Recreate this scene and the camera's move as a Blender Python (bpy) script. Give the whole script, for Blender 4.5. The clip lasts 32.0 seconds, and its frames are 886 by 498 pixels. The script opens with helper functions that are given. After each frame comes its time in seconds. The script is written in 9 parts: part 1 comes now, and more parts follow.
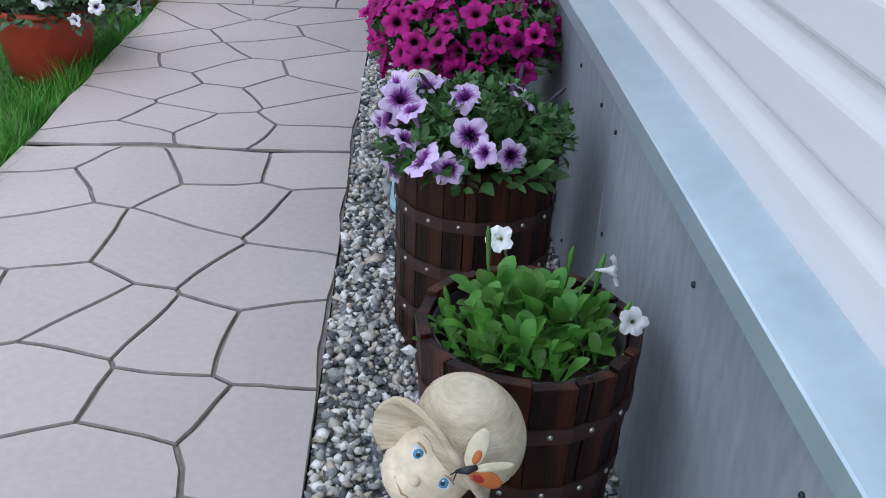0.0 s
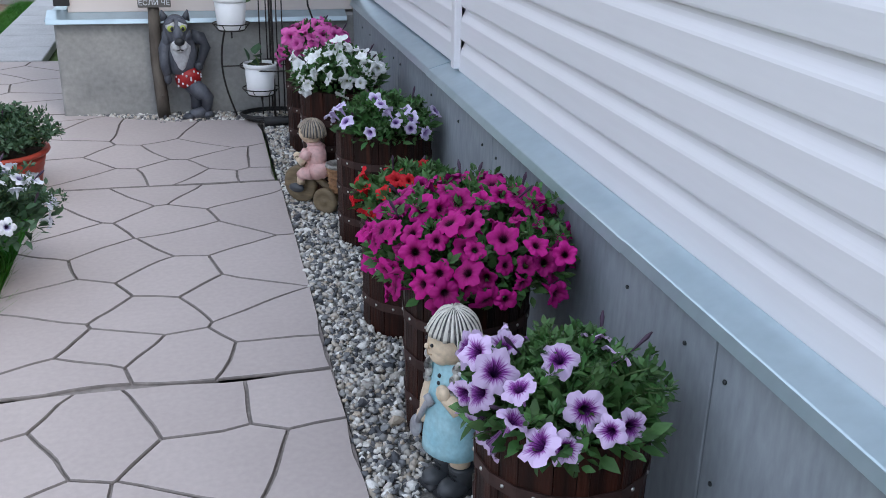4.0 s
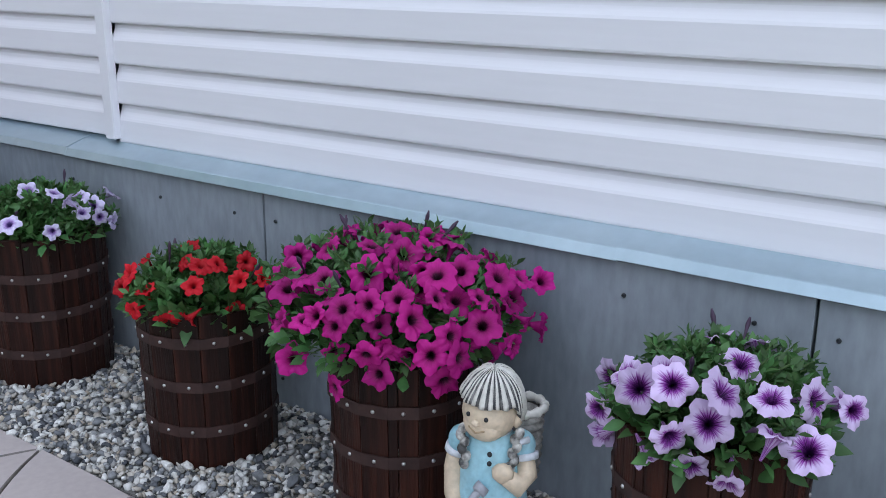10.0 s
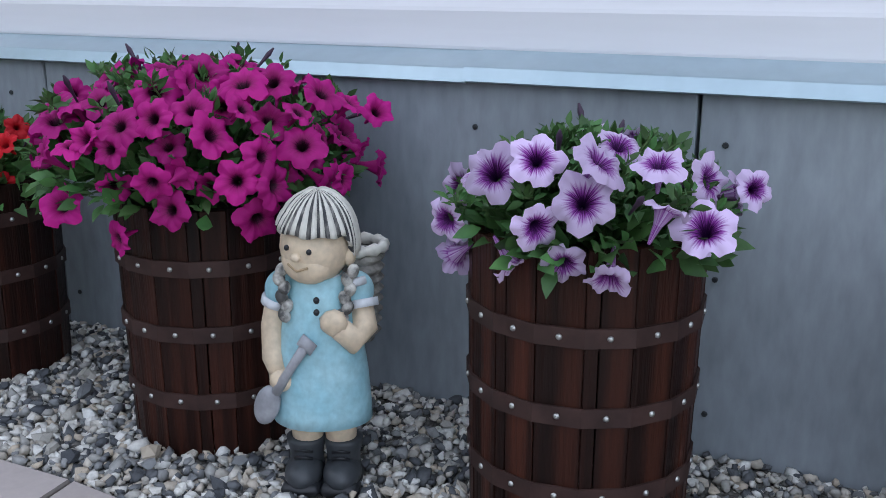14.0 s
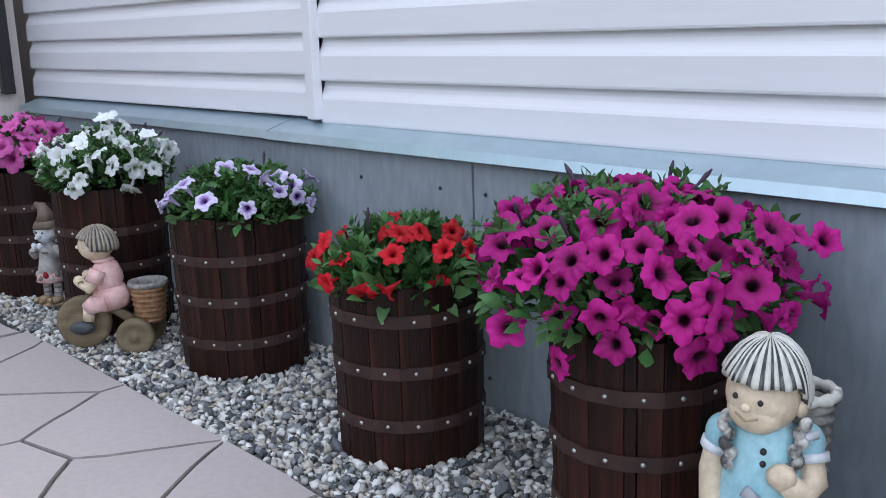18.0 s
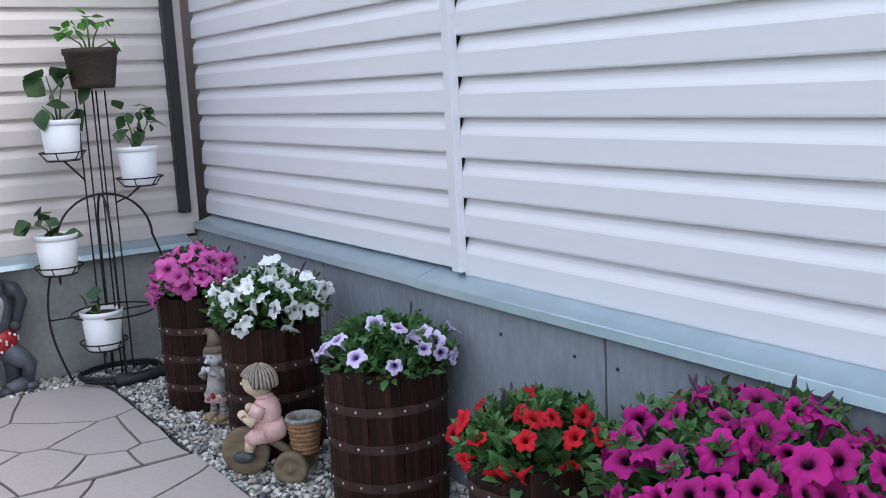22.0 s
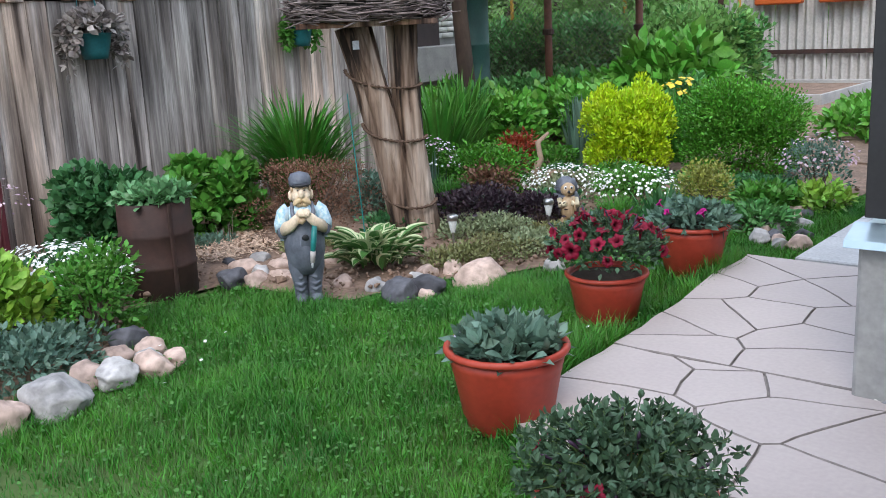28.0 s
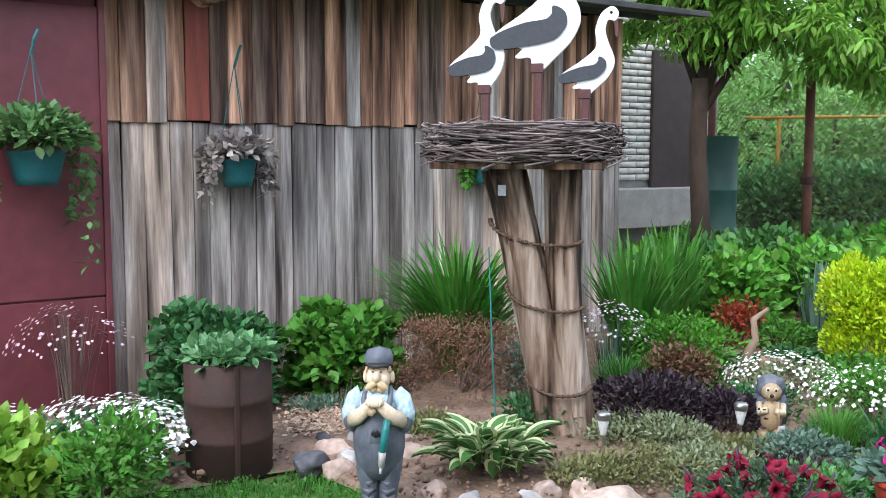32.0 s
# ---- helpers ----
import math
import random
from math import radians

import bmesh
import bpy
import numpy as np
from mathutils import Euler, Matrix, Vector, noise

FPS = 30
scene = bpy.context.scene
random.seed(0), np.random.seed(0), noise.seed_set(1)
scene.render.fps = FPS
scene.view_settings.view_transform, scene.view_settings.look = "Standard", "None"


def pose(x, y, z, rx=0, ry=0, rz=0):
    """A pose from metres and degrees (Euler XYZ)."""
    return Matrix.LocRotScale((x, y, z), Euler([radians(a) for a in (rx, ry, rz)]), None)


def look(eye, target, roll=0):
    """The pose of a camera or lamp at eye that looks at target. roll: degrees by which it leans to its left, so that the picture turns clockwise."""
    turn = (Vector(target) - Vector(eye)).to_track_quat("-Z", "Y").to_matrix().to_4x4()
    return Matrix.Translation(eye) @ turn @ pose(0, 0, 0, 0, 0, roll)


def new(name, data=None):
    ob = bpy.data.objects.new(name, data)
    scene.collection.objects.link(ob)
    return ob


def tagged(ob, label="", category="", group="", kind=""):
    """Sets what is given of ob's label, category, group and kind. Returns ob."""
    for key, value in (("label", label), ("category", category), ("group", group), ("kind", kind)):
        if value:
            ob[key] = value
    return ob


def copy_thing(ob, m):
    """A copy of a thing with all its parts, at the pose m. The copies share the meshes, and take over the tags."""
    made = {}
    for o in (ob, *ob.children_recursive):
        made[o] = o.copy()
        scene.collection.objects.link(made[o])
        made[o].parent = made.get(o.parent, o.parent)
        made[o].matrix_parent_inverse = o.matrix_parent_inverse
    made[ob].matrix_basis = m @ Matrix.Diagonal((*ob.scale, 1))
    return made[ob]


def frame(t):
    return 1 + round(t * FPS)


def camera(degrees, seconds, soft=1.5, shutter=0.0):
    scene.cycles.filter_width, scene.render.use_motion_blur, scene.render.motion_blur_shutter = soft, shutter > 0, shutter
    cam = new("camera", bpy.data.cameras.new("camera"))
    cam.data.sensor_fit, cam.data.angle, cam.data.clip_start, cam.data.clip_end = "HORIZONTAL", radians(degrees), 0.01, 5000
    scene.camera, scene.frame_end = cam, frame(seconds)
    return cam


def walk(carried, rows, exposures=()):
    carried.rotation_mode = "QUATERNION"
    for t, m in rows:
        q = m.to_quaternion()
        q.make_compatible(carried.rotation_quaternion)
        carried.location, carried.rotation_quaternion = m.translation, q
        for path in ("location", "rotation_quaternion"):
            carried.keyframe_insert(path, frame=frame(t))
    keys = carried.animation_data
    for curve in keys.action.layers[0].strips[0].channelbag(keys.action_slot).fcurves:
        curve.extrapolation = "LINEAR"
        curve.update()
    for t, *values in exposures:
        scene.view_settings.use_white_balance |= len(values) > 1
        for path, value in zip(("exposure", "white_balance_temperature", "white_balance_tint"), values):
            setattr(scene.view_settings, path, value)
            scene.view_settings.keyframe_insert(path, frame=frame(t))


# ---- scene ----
from mathutils.geometry import tessellate_polygon

# ---- camera ----
LENS = 48.8
PATH = [
    (0, (-0.3646, -0.5038, 1.0476), (-0.2763, 1.2673, 0.1229), 2.87),
    (0.5, (-0.3997, -0.5887, 1.1504), (-0.2626, 1.2136, 0.2944), 4.21),
    (1, (-0.3980, -0.6373, 1.1963), (-0.1899, 1.1862, 0.4015), 5.13),
    (1.5, (-0.4194, -0.6830, 1.2225), (-0.1975, 1.1520, 0.4585), 4.19),
    (2, (-0.4569, -0.6239, 1.2124), (-0.2311, 1.2129, 0.4540), 3.62),
    (2.5, (-0.5247, -0.4875, 1.2124), (-0.3180, 1.3412, 0.4294), 2.13),
    (3, (-0.5816, -0.3804, 1.2290), (-0.3598, 1.4451, 0.4427), 1.43),
    (3.5, (-0.6797, -0.2699, 1.2294), (-0.3561, 1.5509, 0.4678), 1.23),
    (4, (-0.7856, -0.1718, 1.2350), (-0.3300, 1.6303, 0.4968), 1.32),
    (4.5, (-0.8484, -0.0401, 1.2394), (-0.3433, 1.7568, 0.5210), 1.08),
    (6.5, (-1.1499, 0.6318, 1.1657), (-0.3606, 2.3339, 0.4729), 1.96),
    (7, (-1.2255, 0.8117, 1.1511), (-0.3571, 2.4869, 0.4880), 2.35),
    (7.5, (-1.2593, 0.9181, 1.1156), (-0.2287, 2.5083, 0.4760), 2.39),
    (8, (-1.3846, 0.9600, 1.0991), (-0.1186, 2.3872, 0.4987), 1.16),
    (8.5, (-1.4757, 0.9457, 1.0903), (-0.0605, 2.2350, 0.5115), 0.43),
    (9, (-1.5073, 0.8902, 1.0875), (-0.0262, 2.1073, 0.5175), -0.23),
    (9.5, (-1.5429, 0.8036, 1.0748), (-0.0016, 1.9505, 0.5190), -0.25),
    (10, (-1.5911, 0.7165, 1.0611), (-0.0334, 1.8357, 0.4943), 0.16),
    (10.5, (-1.5447, 0.7126, 0.9842), (0.0148, 1.8489, 0.4580), 1.02),
    (11, (-1.4795, 0.7676, 0.8088), (0.0951, 1.9008, 0.3229), 1.39),
    (11.5, (-1.4472, 0.7834, 0.7175), (0.1586, 1.8619, 0.2094), 1.11),
    (12, (-1.4017, 0.7931, 0.6752), (0.2510, 1.7853, 0.1419), 0.95),
    (12.5, (-1.3818, 0.7933, 0.6670), (0.3153, 1.7029, 0.1260), 0.74),
    (13, (-1.3776, 0.7858, 0.6690), (0.3449, 1.6505, 0.1349), 0.81),
    (13.5, (-1.3806, 0.7833, 0.6727), (0.3478, 1.6367, 0.1394), 0.49),
    (15.5, (-1.3636, 0.8705, 0.7175), (0.2042, 2.0324, 0.2790), -1.25),
    (16, (-1.3901, 0.8891, 0.7317), (0.1080, 2.1439, 0.3059), -0.96),
    (16.5, (-1.4026, 0.9001, 0.7426), (0.0292, 2.2271, 0.3078), -1.03),
    (17, (-1.4147, 0.9082, 0.7595), (-0.0364, 2.2872, 0.3135), -1.10),
    (17.5, (-1.4266, 0.9172, 0.7883), (-0.0870, 2.3331, 0.3403), -1.46),
    (18, (-1.4208, 0.9245, 0.8136), (-0.1103, 2.3675, 0.3663), -1.99),
    (18.5, (-1.4196, 0.9239, 0.8475), (-0.1417, 2.3947, 0.3964), -2.69),
    (19, (-1.4218, 0.9287, 0.8668), (-0.1794, 2.4315, 0.4218), -2.88),
    (19.5, (-1.4219, 0.9276, 0.8855), (-0.2172, 2.4642, 0.4523), -2.87),
    (20, (-1.4283, 0.9257, 0.9076), (-0.2405, 2.4830, 0.5023), -2.88),
    (20.5, (-1.4322, 0.9195, 0.9355), (-0.2496, 2.4897, 0.5669), -3.27),
    (21, (-1.4424, 0.9102, 0.9867), (-0.2714, 2.4964, 0.6510), -3.44),
    (21.5, (-1.4436, 0.8720, 1.0427), (-0.3104, 2.4909, 0.7345), -3.19),
    (22, (-1.4407, 0.8387, 1.0958), (-0.3527, 2.4838, 0.7641), -2.86),
    (22.5, (-1.4059, 0.8622, 1.1097), (-0.4019, 2.5463, 0.7150), -1.34),
    (23, (-1.3131, 0.9204, 1.1293), (-0.5020, 2.7007, 0.7134), -2.29),
    (23.5, (-1.1346, 0.9973, 1.1437), (-0.5636, 2.8804, 0.7860), -2.88),
    (24, (-0.9763, 1.0440, 1.1911), (-0.6802, 2.9865, 0.8181), -1.93),
    (24.5, (-0.9066, 1.1324, 1.1857), (-0.8260, 3.0847, 0.7591), -1.00),
    (25, (-0.7285, 1.2774, 1.1081), (-0.9715, 3.2128, 0.6664), -0.28),
    (25.5, (-0.7069, 1.3854, 1.1173), (-1.2493, 3.2425, 0.6103), -1.30),
    (26, (-0.6308, 1.5286, 1.1092), (-1.4686, 3.2689, 0.5903), -1.78),
    (26.5, (-0.5919, 1.6146, 1.1009), (-1.5628, 3.2795, 0.5669), -1.91),
    (28.5, (-0.6675, 2.2498, 1.1681), (-1.9584, 3.7114, 0.7242), -2.66),
    (29, (-0.6751, 2.3973, 1.1625), (-1.9887, 3.8389, 0.7193), -2.09),
    (29.5, (-0.7869, 2.5797, 1.2162), (-2.1194, 4.0273, 0.8575), -0.79),
    (30, (-0.7788, 2.7520, 1.2123), (-2.2070, 4.1485, 1.1127), -1.26),
    (30.5, (-0.8385, 2.8321, 1.2165), (-2.3218, 4.1735, 1.1911), -2.13),
    (31, (-0.9123, 2.9369, 1.2219), (-2.4206, 4.2494, 1.1733), -1.92),
    (31.5, (-0.8786, 3.1313, 1.2121), (-2.4433, 4.3733, 1.1146), -1.66),
    (32, (-0.9699, 3.2691, 1.1943), (-2.6134, 4.3921, 1.0002), 0.10),
]
cam = camera(LENS, 32.0, soft=0.9)
walk(cam, [(t, look(e, g, r)) for t, e, g, r in PATH],
     exposures=[(0,.3),(1,.2),(4.5,.22),(9,.3),(13,.2),(16,.35),(19,.5),(22,.4),(23,.2),(24,-.03),(25,0),(26,.25),(28.5,.56),(30,.55),(31,.74),(32,.92)])

# ---- sky and sun ----
world = bpy.data.worlds.new("world")
scene.world = world
world.use_nodes = True
wn, wl = world.node_tree.nodes, world.node_tree.links
sky = wn.new("ShaderNodeTexSky")
sky.sky_type = 'NISHITA'
sky.sun_disc = False
sky.sun_elevation = radians(44)
sky.sun_rotation = radians(152)
cloud = wn.new("ShaderNodeTexNoise")
cloud.inputs["Scale"].default_value = 2.2
cloud.inputs["Detail"].default_value = 6
cramp = wn.new("ShaderNodeValToRGB")
cramp.color_ramp.elements[0].position, cramp.color_ramp.elements[0].color = 0.36, (0.35, 0.35, 0.35, 1)
cramp.color_ramp.elements[1].position, cramp.color_ramp.elements[1].color = 0.62, (0.9, 0.9, 0.9, 1)
wl.new(cloud.outputs["Fac"], cramp.inputs["Fac"])
wmix = wn.new("ShaderNodeMix")
wmix.data_type = 'RGBA'
wl.new(cramp.outputs["Color"], wmix.inputs["Factor"])
wl.new(sky.outputs["Color"], wmix.inputs["A"])
wmix.inputs["B"].default_value = (8.5, 9.5, 11.35, 1)
bg = wn["Background"]
wl.new(wmix.outputs["Result"], bg.inputs["Color"])
bg.inputs["Strength"].default_value = 0.17

sun_data = bpy.data.lights.new("sun", 'SUN')
sun_data.energy = 1.3
sun_data.angle = radians(25)
sun_data.color = (1.0, 0.97, 0.93)
sun = new("sun", sun_data)
sun.matrix_world = look((2.6, -5, 5.4), (0, 0, 0))


# ---- materials ----
def mat(name, c1, c2=None, scale=6.0, rough=0.65, bump=0.15, bscale=70.0, metal=0.0, vary=0.0,
        stretch=(1, 1, 1), spec=0.4, island=0.0, leaf=0.0, contrast=0.18, hue=0.0, grainy=0.13):
    """A surface with broad variation from c1 to c2, fine grain and relief; vary: by object, island: by piece of a mesh."""
    m = bpy.data.materials.new(name)
    m.use_nodes = True
    n, l = m.node_tree.nodes, m.node_tree.links
    b = n["Principled BSDF"]
    co = n.new("ShaderNodeTexCoord")
    mp = n.new("ShaderNodeMapping")
    mp.inputs["Scale"].default_value = stretch
    where = co.outputs["Object"]
    if vary:
        spot = n.new("ShaderNodeObjectInfo")
        shift = n.new("ShaderNodeVectorMath")
        shift.operation = 'MULTIPLY_ADD'
        shift.inputs[1].default_value = (3.7, 3.7, 3.7)
        l.new(spot.outputs["Location"], shift.inputs[0])
        l.new(where, shift.inputs[2])
        where = shift.outputs["Vector"]
    l.new(where, mp.inputs["Vector"])
    na = n.new("ShaderNodeTexNoise")
    na.inputs["Scale"].default_value, na.inputs["Detail"].default_value = scale, 5
    nb = n.new("ShaderNodeTexNoise")
    nb.inputs["Scale"].default_value, nb.inputs["Detail"].default_value = bscale, 4
    l.new(mp.outputs["Vector"], na.inputs["Vector"])
    l.new(mp.outputs["Vector"], nb.inputs["Vector"])
    ramp = n.new("ShaderNodeValToRGB")
    c2 = c2 or tuple(v * 0.75 for v in c1)
    ramp.color_ramp.elements[0].position, ramp.color_ramp.elements[0].color = 0.5 - contrast, (*c1, 1)
    ramp.color_ramp.elements[1].position, ramp.color_ramp.elements[1].color = 0.5 + contrast, (*c2, 1)
    l.new(na.outputs["Fac"], ramp.inputs["Fac"])
    grain = n.new("ShaderNodeMapRange")
    grain.inputs["From Min"].default_value, grain.inputs["From Max"].default_value = 0.3, 0.7
    grain.inputs["To Min"].default_value, grain.inputs["To Max"].default_value = 1 - grainy, 1 + grainy * 0.9
    l.new(nb.outputs["Fac"], grain.inputs["Value"])
    hsv = n.new("ShaderNodeHueSaturation")
    l.new(ramp.outputs["Color"], hsv.inputs["Color"])
    value = grain.outputs["Result"]
    for amount, node, socket in ((vary, "ShaderNodeObjectInfo", "Random"), (island, "ShaderNodeNewGeometry", "Random Per Island")):
        if amount:
            src = n.new(node)
            mr = n.new("ShaderNodeMapRange")
            mr.inputs["To Min"].default_value, mr.inputs["To Max"].default_value = 1 - amount, 1 + amount
            l.new(src.outputs[socket], mr.inputs["Value"])
            mu = n.new("ShaderNodeMath")
            mu.operation = 'MULTIPLY'
            l.new(value, mu.inputs[0])
            l.new(mr.outputs["Result"], mu.inputs[1])
            value = mu.outputs["Value"]
            if hue:
                hr = n.new("ShaderNodeMapRange")
                hr.inputs["To Min"].default_value, hr.inputs["To Max"].default_value = 0.5 - hue, 0.5 + hue
                l.new(src.outputs[socket], hr.inputs["Value"])
                l.new(hr.outputs["Result"], hsv.inputs["Hue"])
    l.new(value, hsv.inputs["Value"])
    l.new(hsv.outputs["Color"], b.inputs["Base Color"])
    b.inputs["Roughness"].default_value = rough
    b.inputs["Metallic"].default_value = metal
    b.inputs["Specular IOR Level"].default_value = spec
    if bump:
        bp = n.new("ShaderNodeBump")
        bp.inputs["Strength"].default_value, bp.inputs["Distance"].default_value = bump, 0.004
        l.new(nb.outputs["Fac"], bp.inputs["Height"])
        l.new(bp.outputs["Normal"], b.inputs["Normal"])
    if leaf:
        tr = n.new("ShaderNodeBsdfTranslucent")
        l.new(hsv.outputs["Color"], tr.inputs["Color"])
        mx = n.new("ShaderNodeMixShader")
        mx.inputs["Fac"].default_value = leaf
        l.new(b.outputs["BSDF"], mx.inputs[1])
        l.new(tr.outputs["BSDF"], mx.inputs[2])
        l.new(mx.outputs["Shader"], n["Material Output"].inputs["Surface"])
    return m


def bands(m, stops):
    """Replaces a material's two-colour ramp by several stops."""
    for node in m.node_tree.nodes:
        if node.type == 'VALTORGB':
            r = node.color_ramp
            while len(r.elements) > 1:
                r.elements.remove(r.elements[-1])
            r.elements[0].position, r.elements[0].color = stops[0][0], (*stops[0][1], 1)
            for p, c in stops[1:]:
                r.elements.new(p).color = (*c, 1)
    return m


# ---- mesh tools ----
def link(name, me, material, parent=None, label="", smooth=False):
    ob = new(name, me)
    for m in (material if isinstance(material, (list, tuple)) else [material]):
        me.materials.append(m)
    if smooth:
        me.shade_smooth()
    if parent is not None:
        ob.parent = parent
    if label:
        ob["label"] = label
    return ob


def part(name, bm, material, parent=None, label="", smooth=False):
    """Links a bmesh as one mesh object, under a thing or a part."""
    me = bpy.data.meshes.new(name)
    bm.to_mesh(me)
    bm.free()
    return link(name, me, material, parent, label, smooth)


def again(name, me, parent, m, label=""):
    """One more object on a mesh that exists."""
    ob = new(name, me)
    ob.parent = parent
    ob.matrix_local = m
    if label:
        ob["label"] = label
    return ob


def thing(name, m, label, category, group="", kind=""):
    """An empty at a thing's base, which carries its parts."""
    ob = new(name)
    ob.empty_display_size = 0.05
    ob.matrix_world = m
    return tagged(ob, label, category, group, kind)


def add_box(bm, c, s, bevel=0.0, rot=None):
    r = bmesh.ops.create_cube(bm, size=1.0)
    vs = r["verts"]
    bmesh.ops.scale(bm, vec=s, verts=vs)
    if bevel:
        es = list({e for v in vs for e in v.link_edges})
        q = bmesh.ops.bevel(bm, geom=es, offset=bevel, segments=1, affect='EDGES')
        vs = list({v for f in q["faces"] for v in f.verts} | {v for v in vs if v.is_valid})
        vs = list({w for v in vs for e in v.link_edges for w in e.verts} | set(vs))
    if rot is not None:
        bmesh.ops.transform(bm, matrix=rot, verts=vs)
    bmesh.ops.translate(bm, vec=c, verts=vs)
    return vs


def add_lathe(bm, profile, seg=24, m=None, closed_top=False, closed_bottom=False, wob=0.0):
    """Turns (radius, height) pairs about z."""
    rings = []
    m = m or Matrix()
    for k, (r, z) in enumerate(profile):
        ring = []
        for i in range(seg):
            a = 2 * math.pi * i / seg
            rr = r * (1 + wob * noise.noise((math.cos(a) * 1.5, math.sin(a) * 1.5, z * 9 + 7)))
            ring.append(bm.verts.new(m @ Vector((rr * math.cos(a), rr * math.sin(a), z))))
        rings.append(ring)
    for a, b in zip(rings, rings[1:]):
        for i in range(seg):
            j = (i + 1) % seg
            bm.faces.new((a[i], a[j], b[j], b[i]))
    if closed_bottom:
        bm.faces.new(rings[0][::-1])
    if closed_top:
        bm.faces.new(rings[-1])
    return [v for r in rings for v in r]


def add_tube(bm, pts, radii, seg=8, caps=True):
    """A round bar along points; radii: one number or one for each point."""
    pts = [Vector(p) for p in pts]
    if not isinstance(radii, (list, tuple)):
        radii = [radii] * len(pts)
    rings, up = [], None
    for i, p in enumerate(pts):
        d = (pts[min(i + 1, len(pts) - 1)] - pts[max(i - 1, 0)]).normalized()
        if up is None:
            up = d.orthogonal().normalized()
        else:
            up = (up - d * up.dot(d))
            up = up.normalized() if up.length > 1e-6 else d.orthogonal().normalized()
        side = d.cross(up)
        rings.append([bm.verts.new(p + radii[i] * (math.cos(2 * math.pi * k / seg) * up + math.sin(2 * math.pi * k / seg) * side)) for k in range(seg)])
    for a, b in zip(rings, rings[1:]):
        for i in range(seg):
            j = (i + 1) % seg
            bm.faces.new((a[i], a[j], b[j], b[i]))
    if caps:
        bm.faces.new(rings[0][::-1])
        bm.faces.new(rings[-1])
    return [v for r in rings for v in r]


def add_ball(bm, c, r, sub=2, lump=0.0, freq=2.0, seed=0.0, rot=None):
    """An ellipsoid, lumpy where asked."""
    q = bmesh.ops.create_icosphere(bm, subdivisions=sub, radius=1.0)
    r = (r, r, r) if isinstance(r, (int, float)) else r
    for v in q["verts"]:
        k = 1 + lump * noise.noise(v.co * freq + Vector((seed, seed * 1.7, seed * 0.3)))
        co = Vector((v.co.x * r[0], v.co.y * r[1], v.co.z * r[2])) * k
        if rot is not None:
            co = rot @ co
        v.co = co + Vector(c)
    return q["verts"]


def mesh_np(name, verts, faces):
    """A mesh from arrays; every face has the same number of corners."""
    me = bpy.data.meshes.new(name)
    verts, faces = np.asarray(verts, np.float32), np.asarray(faces, np.int32)
    k = faces.shape[1]
    me.vertices.add(len(verts))
    me.vertices.foreach_set("co", verts.ravel())
    me.loops.add(faces.size)
    me.loops.foreach_set("vertex_index", faces.ravel())
    me.polygons.add(len(faces))
    me.polygons.foreach_set("loop_start", np.arange(0, faces.size, k, dtype=np.int32))
    me.update(calc_edges=True)
    return me


def scatter(tv, tf, mats, locs):
    """Copies of one small shape: 3x3 matrices and places, joined into one array."""
    tv, tf = np.asarray(tv, float), np.asarray(tf, int)
    v = np.einsum("nij,kj->nki", mats, tv) + np.asarray(locs)[:, None, :]
    f = tf[None] + (np.arange(len(locs)) * len(tv))[:, None, None]
    return v.reshape(-1, 3), f.reshape(-1, tf.shape[1])


def turns(rng, normals, sizes, spin=None, stretch=None):
    """Matrices that lay a shape's z along each normal, with a random spin about it; sizes: one number each."""
    nrm = normals / np.maximum(np.linalg.norm(normals, axis=1, keepdims=True), 1e-9)
    ref = np.where(np.abs(nrm[:, 2:3]) > 0.95, np.array([[1.0, 0, 0]]), np.array([[0, 0, 1.0]]))
    x = np.cross(ref, nrm)
    x /= np.linalg.norm(x, axis=1, keepdims=True)
    y = np.cross(nrm, x)
    a = rng.uniform(0, 2 * np.pi, len(nrm)) if spin is None else spin
    c, s = np.cos(a)[:, None], np.sin(a)[:, None]
    m = np.stack([c * x + s * y, -s * x + c * y, nrm], -1) * sizes[:, None, None]
    return m if stretch is None else m * stretch[:, None, :]


LEAF_V = [(0, 0, 0), (0.22, 0.28, 0.05), (0.24, 0.6, 0.03), (0, 1, -0.1), (-0.24, 0.6, 0.03), (-0.22, 0.28, 0.05), (0, 0.45, -0.03)]
LEAF_F = [(0, 1, 6), (1, 2, 6), (2, 3, 6), (3, 4, 6), (4, 5, 6), (5, 0, 6)]


ROUND_V = [(0, 0, 0), (0.17, 0.24, 0.06), (0.26, 0.50, 0.06), (0.15, 0.80, -0.01), (0, 1.06, -0.12), (-0.15, 0.80, -0.01), (-0.26, 0.50, 0.06), (-0.17, 0.24, 0.06), (0, 0.30, -0.02), (0, 0.64, -0.02)]
ROUND_F = [(0, 1, 8, 7), (1, 2, 9, 8), (8, 9, 6, 7), (9, 2, 3, 4), (9, 4, 5, 6)]


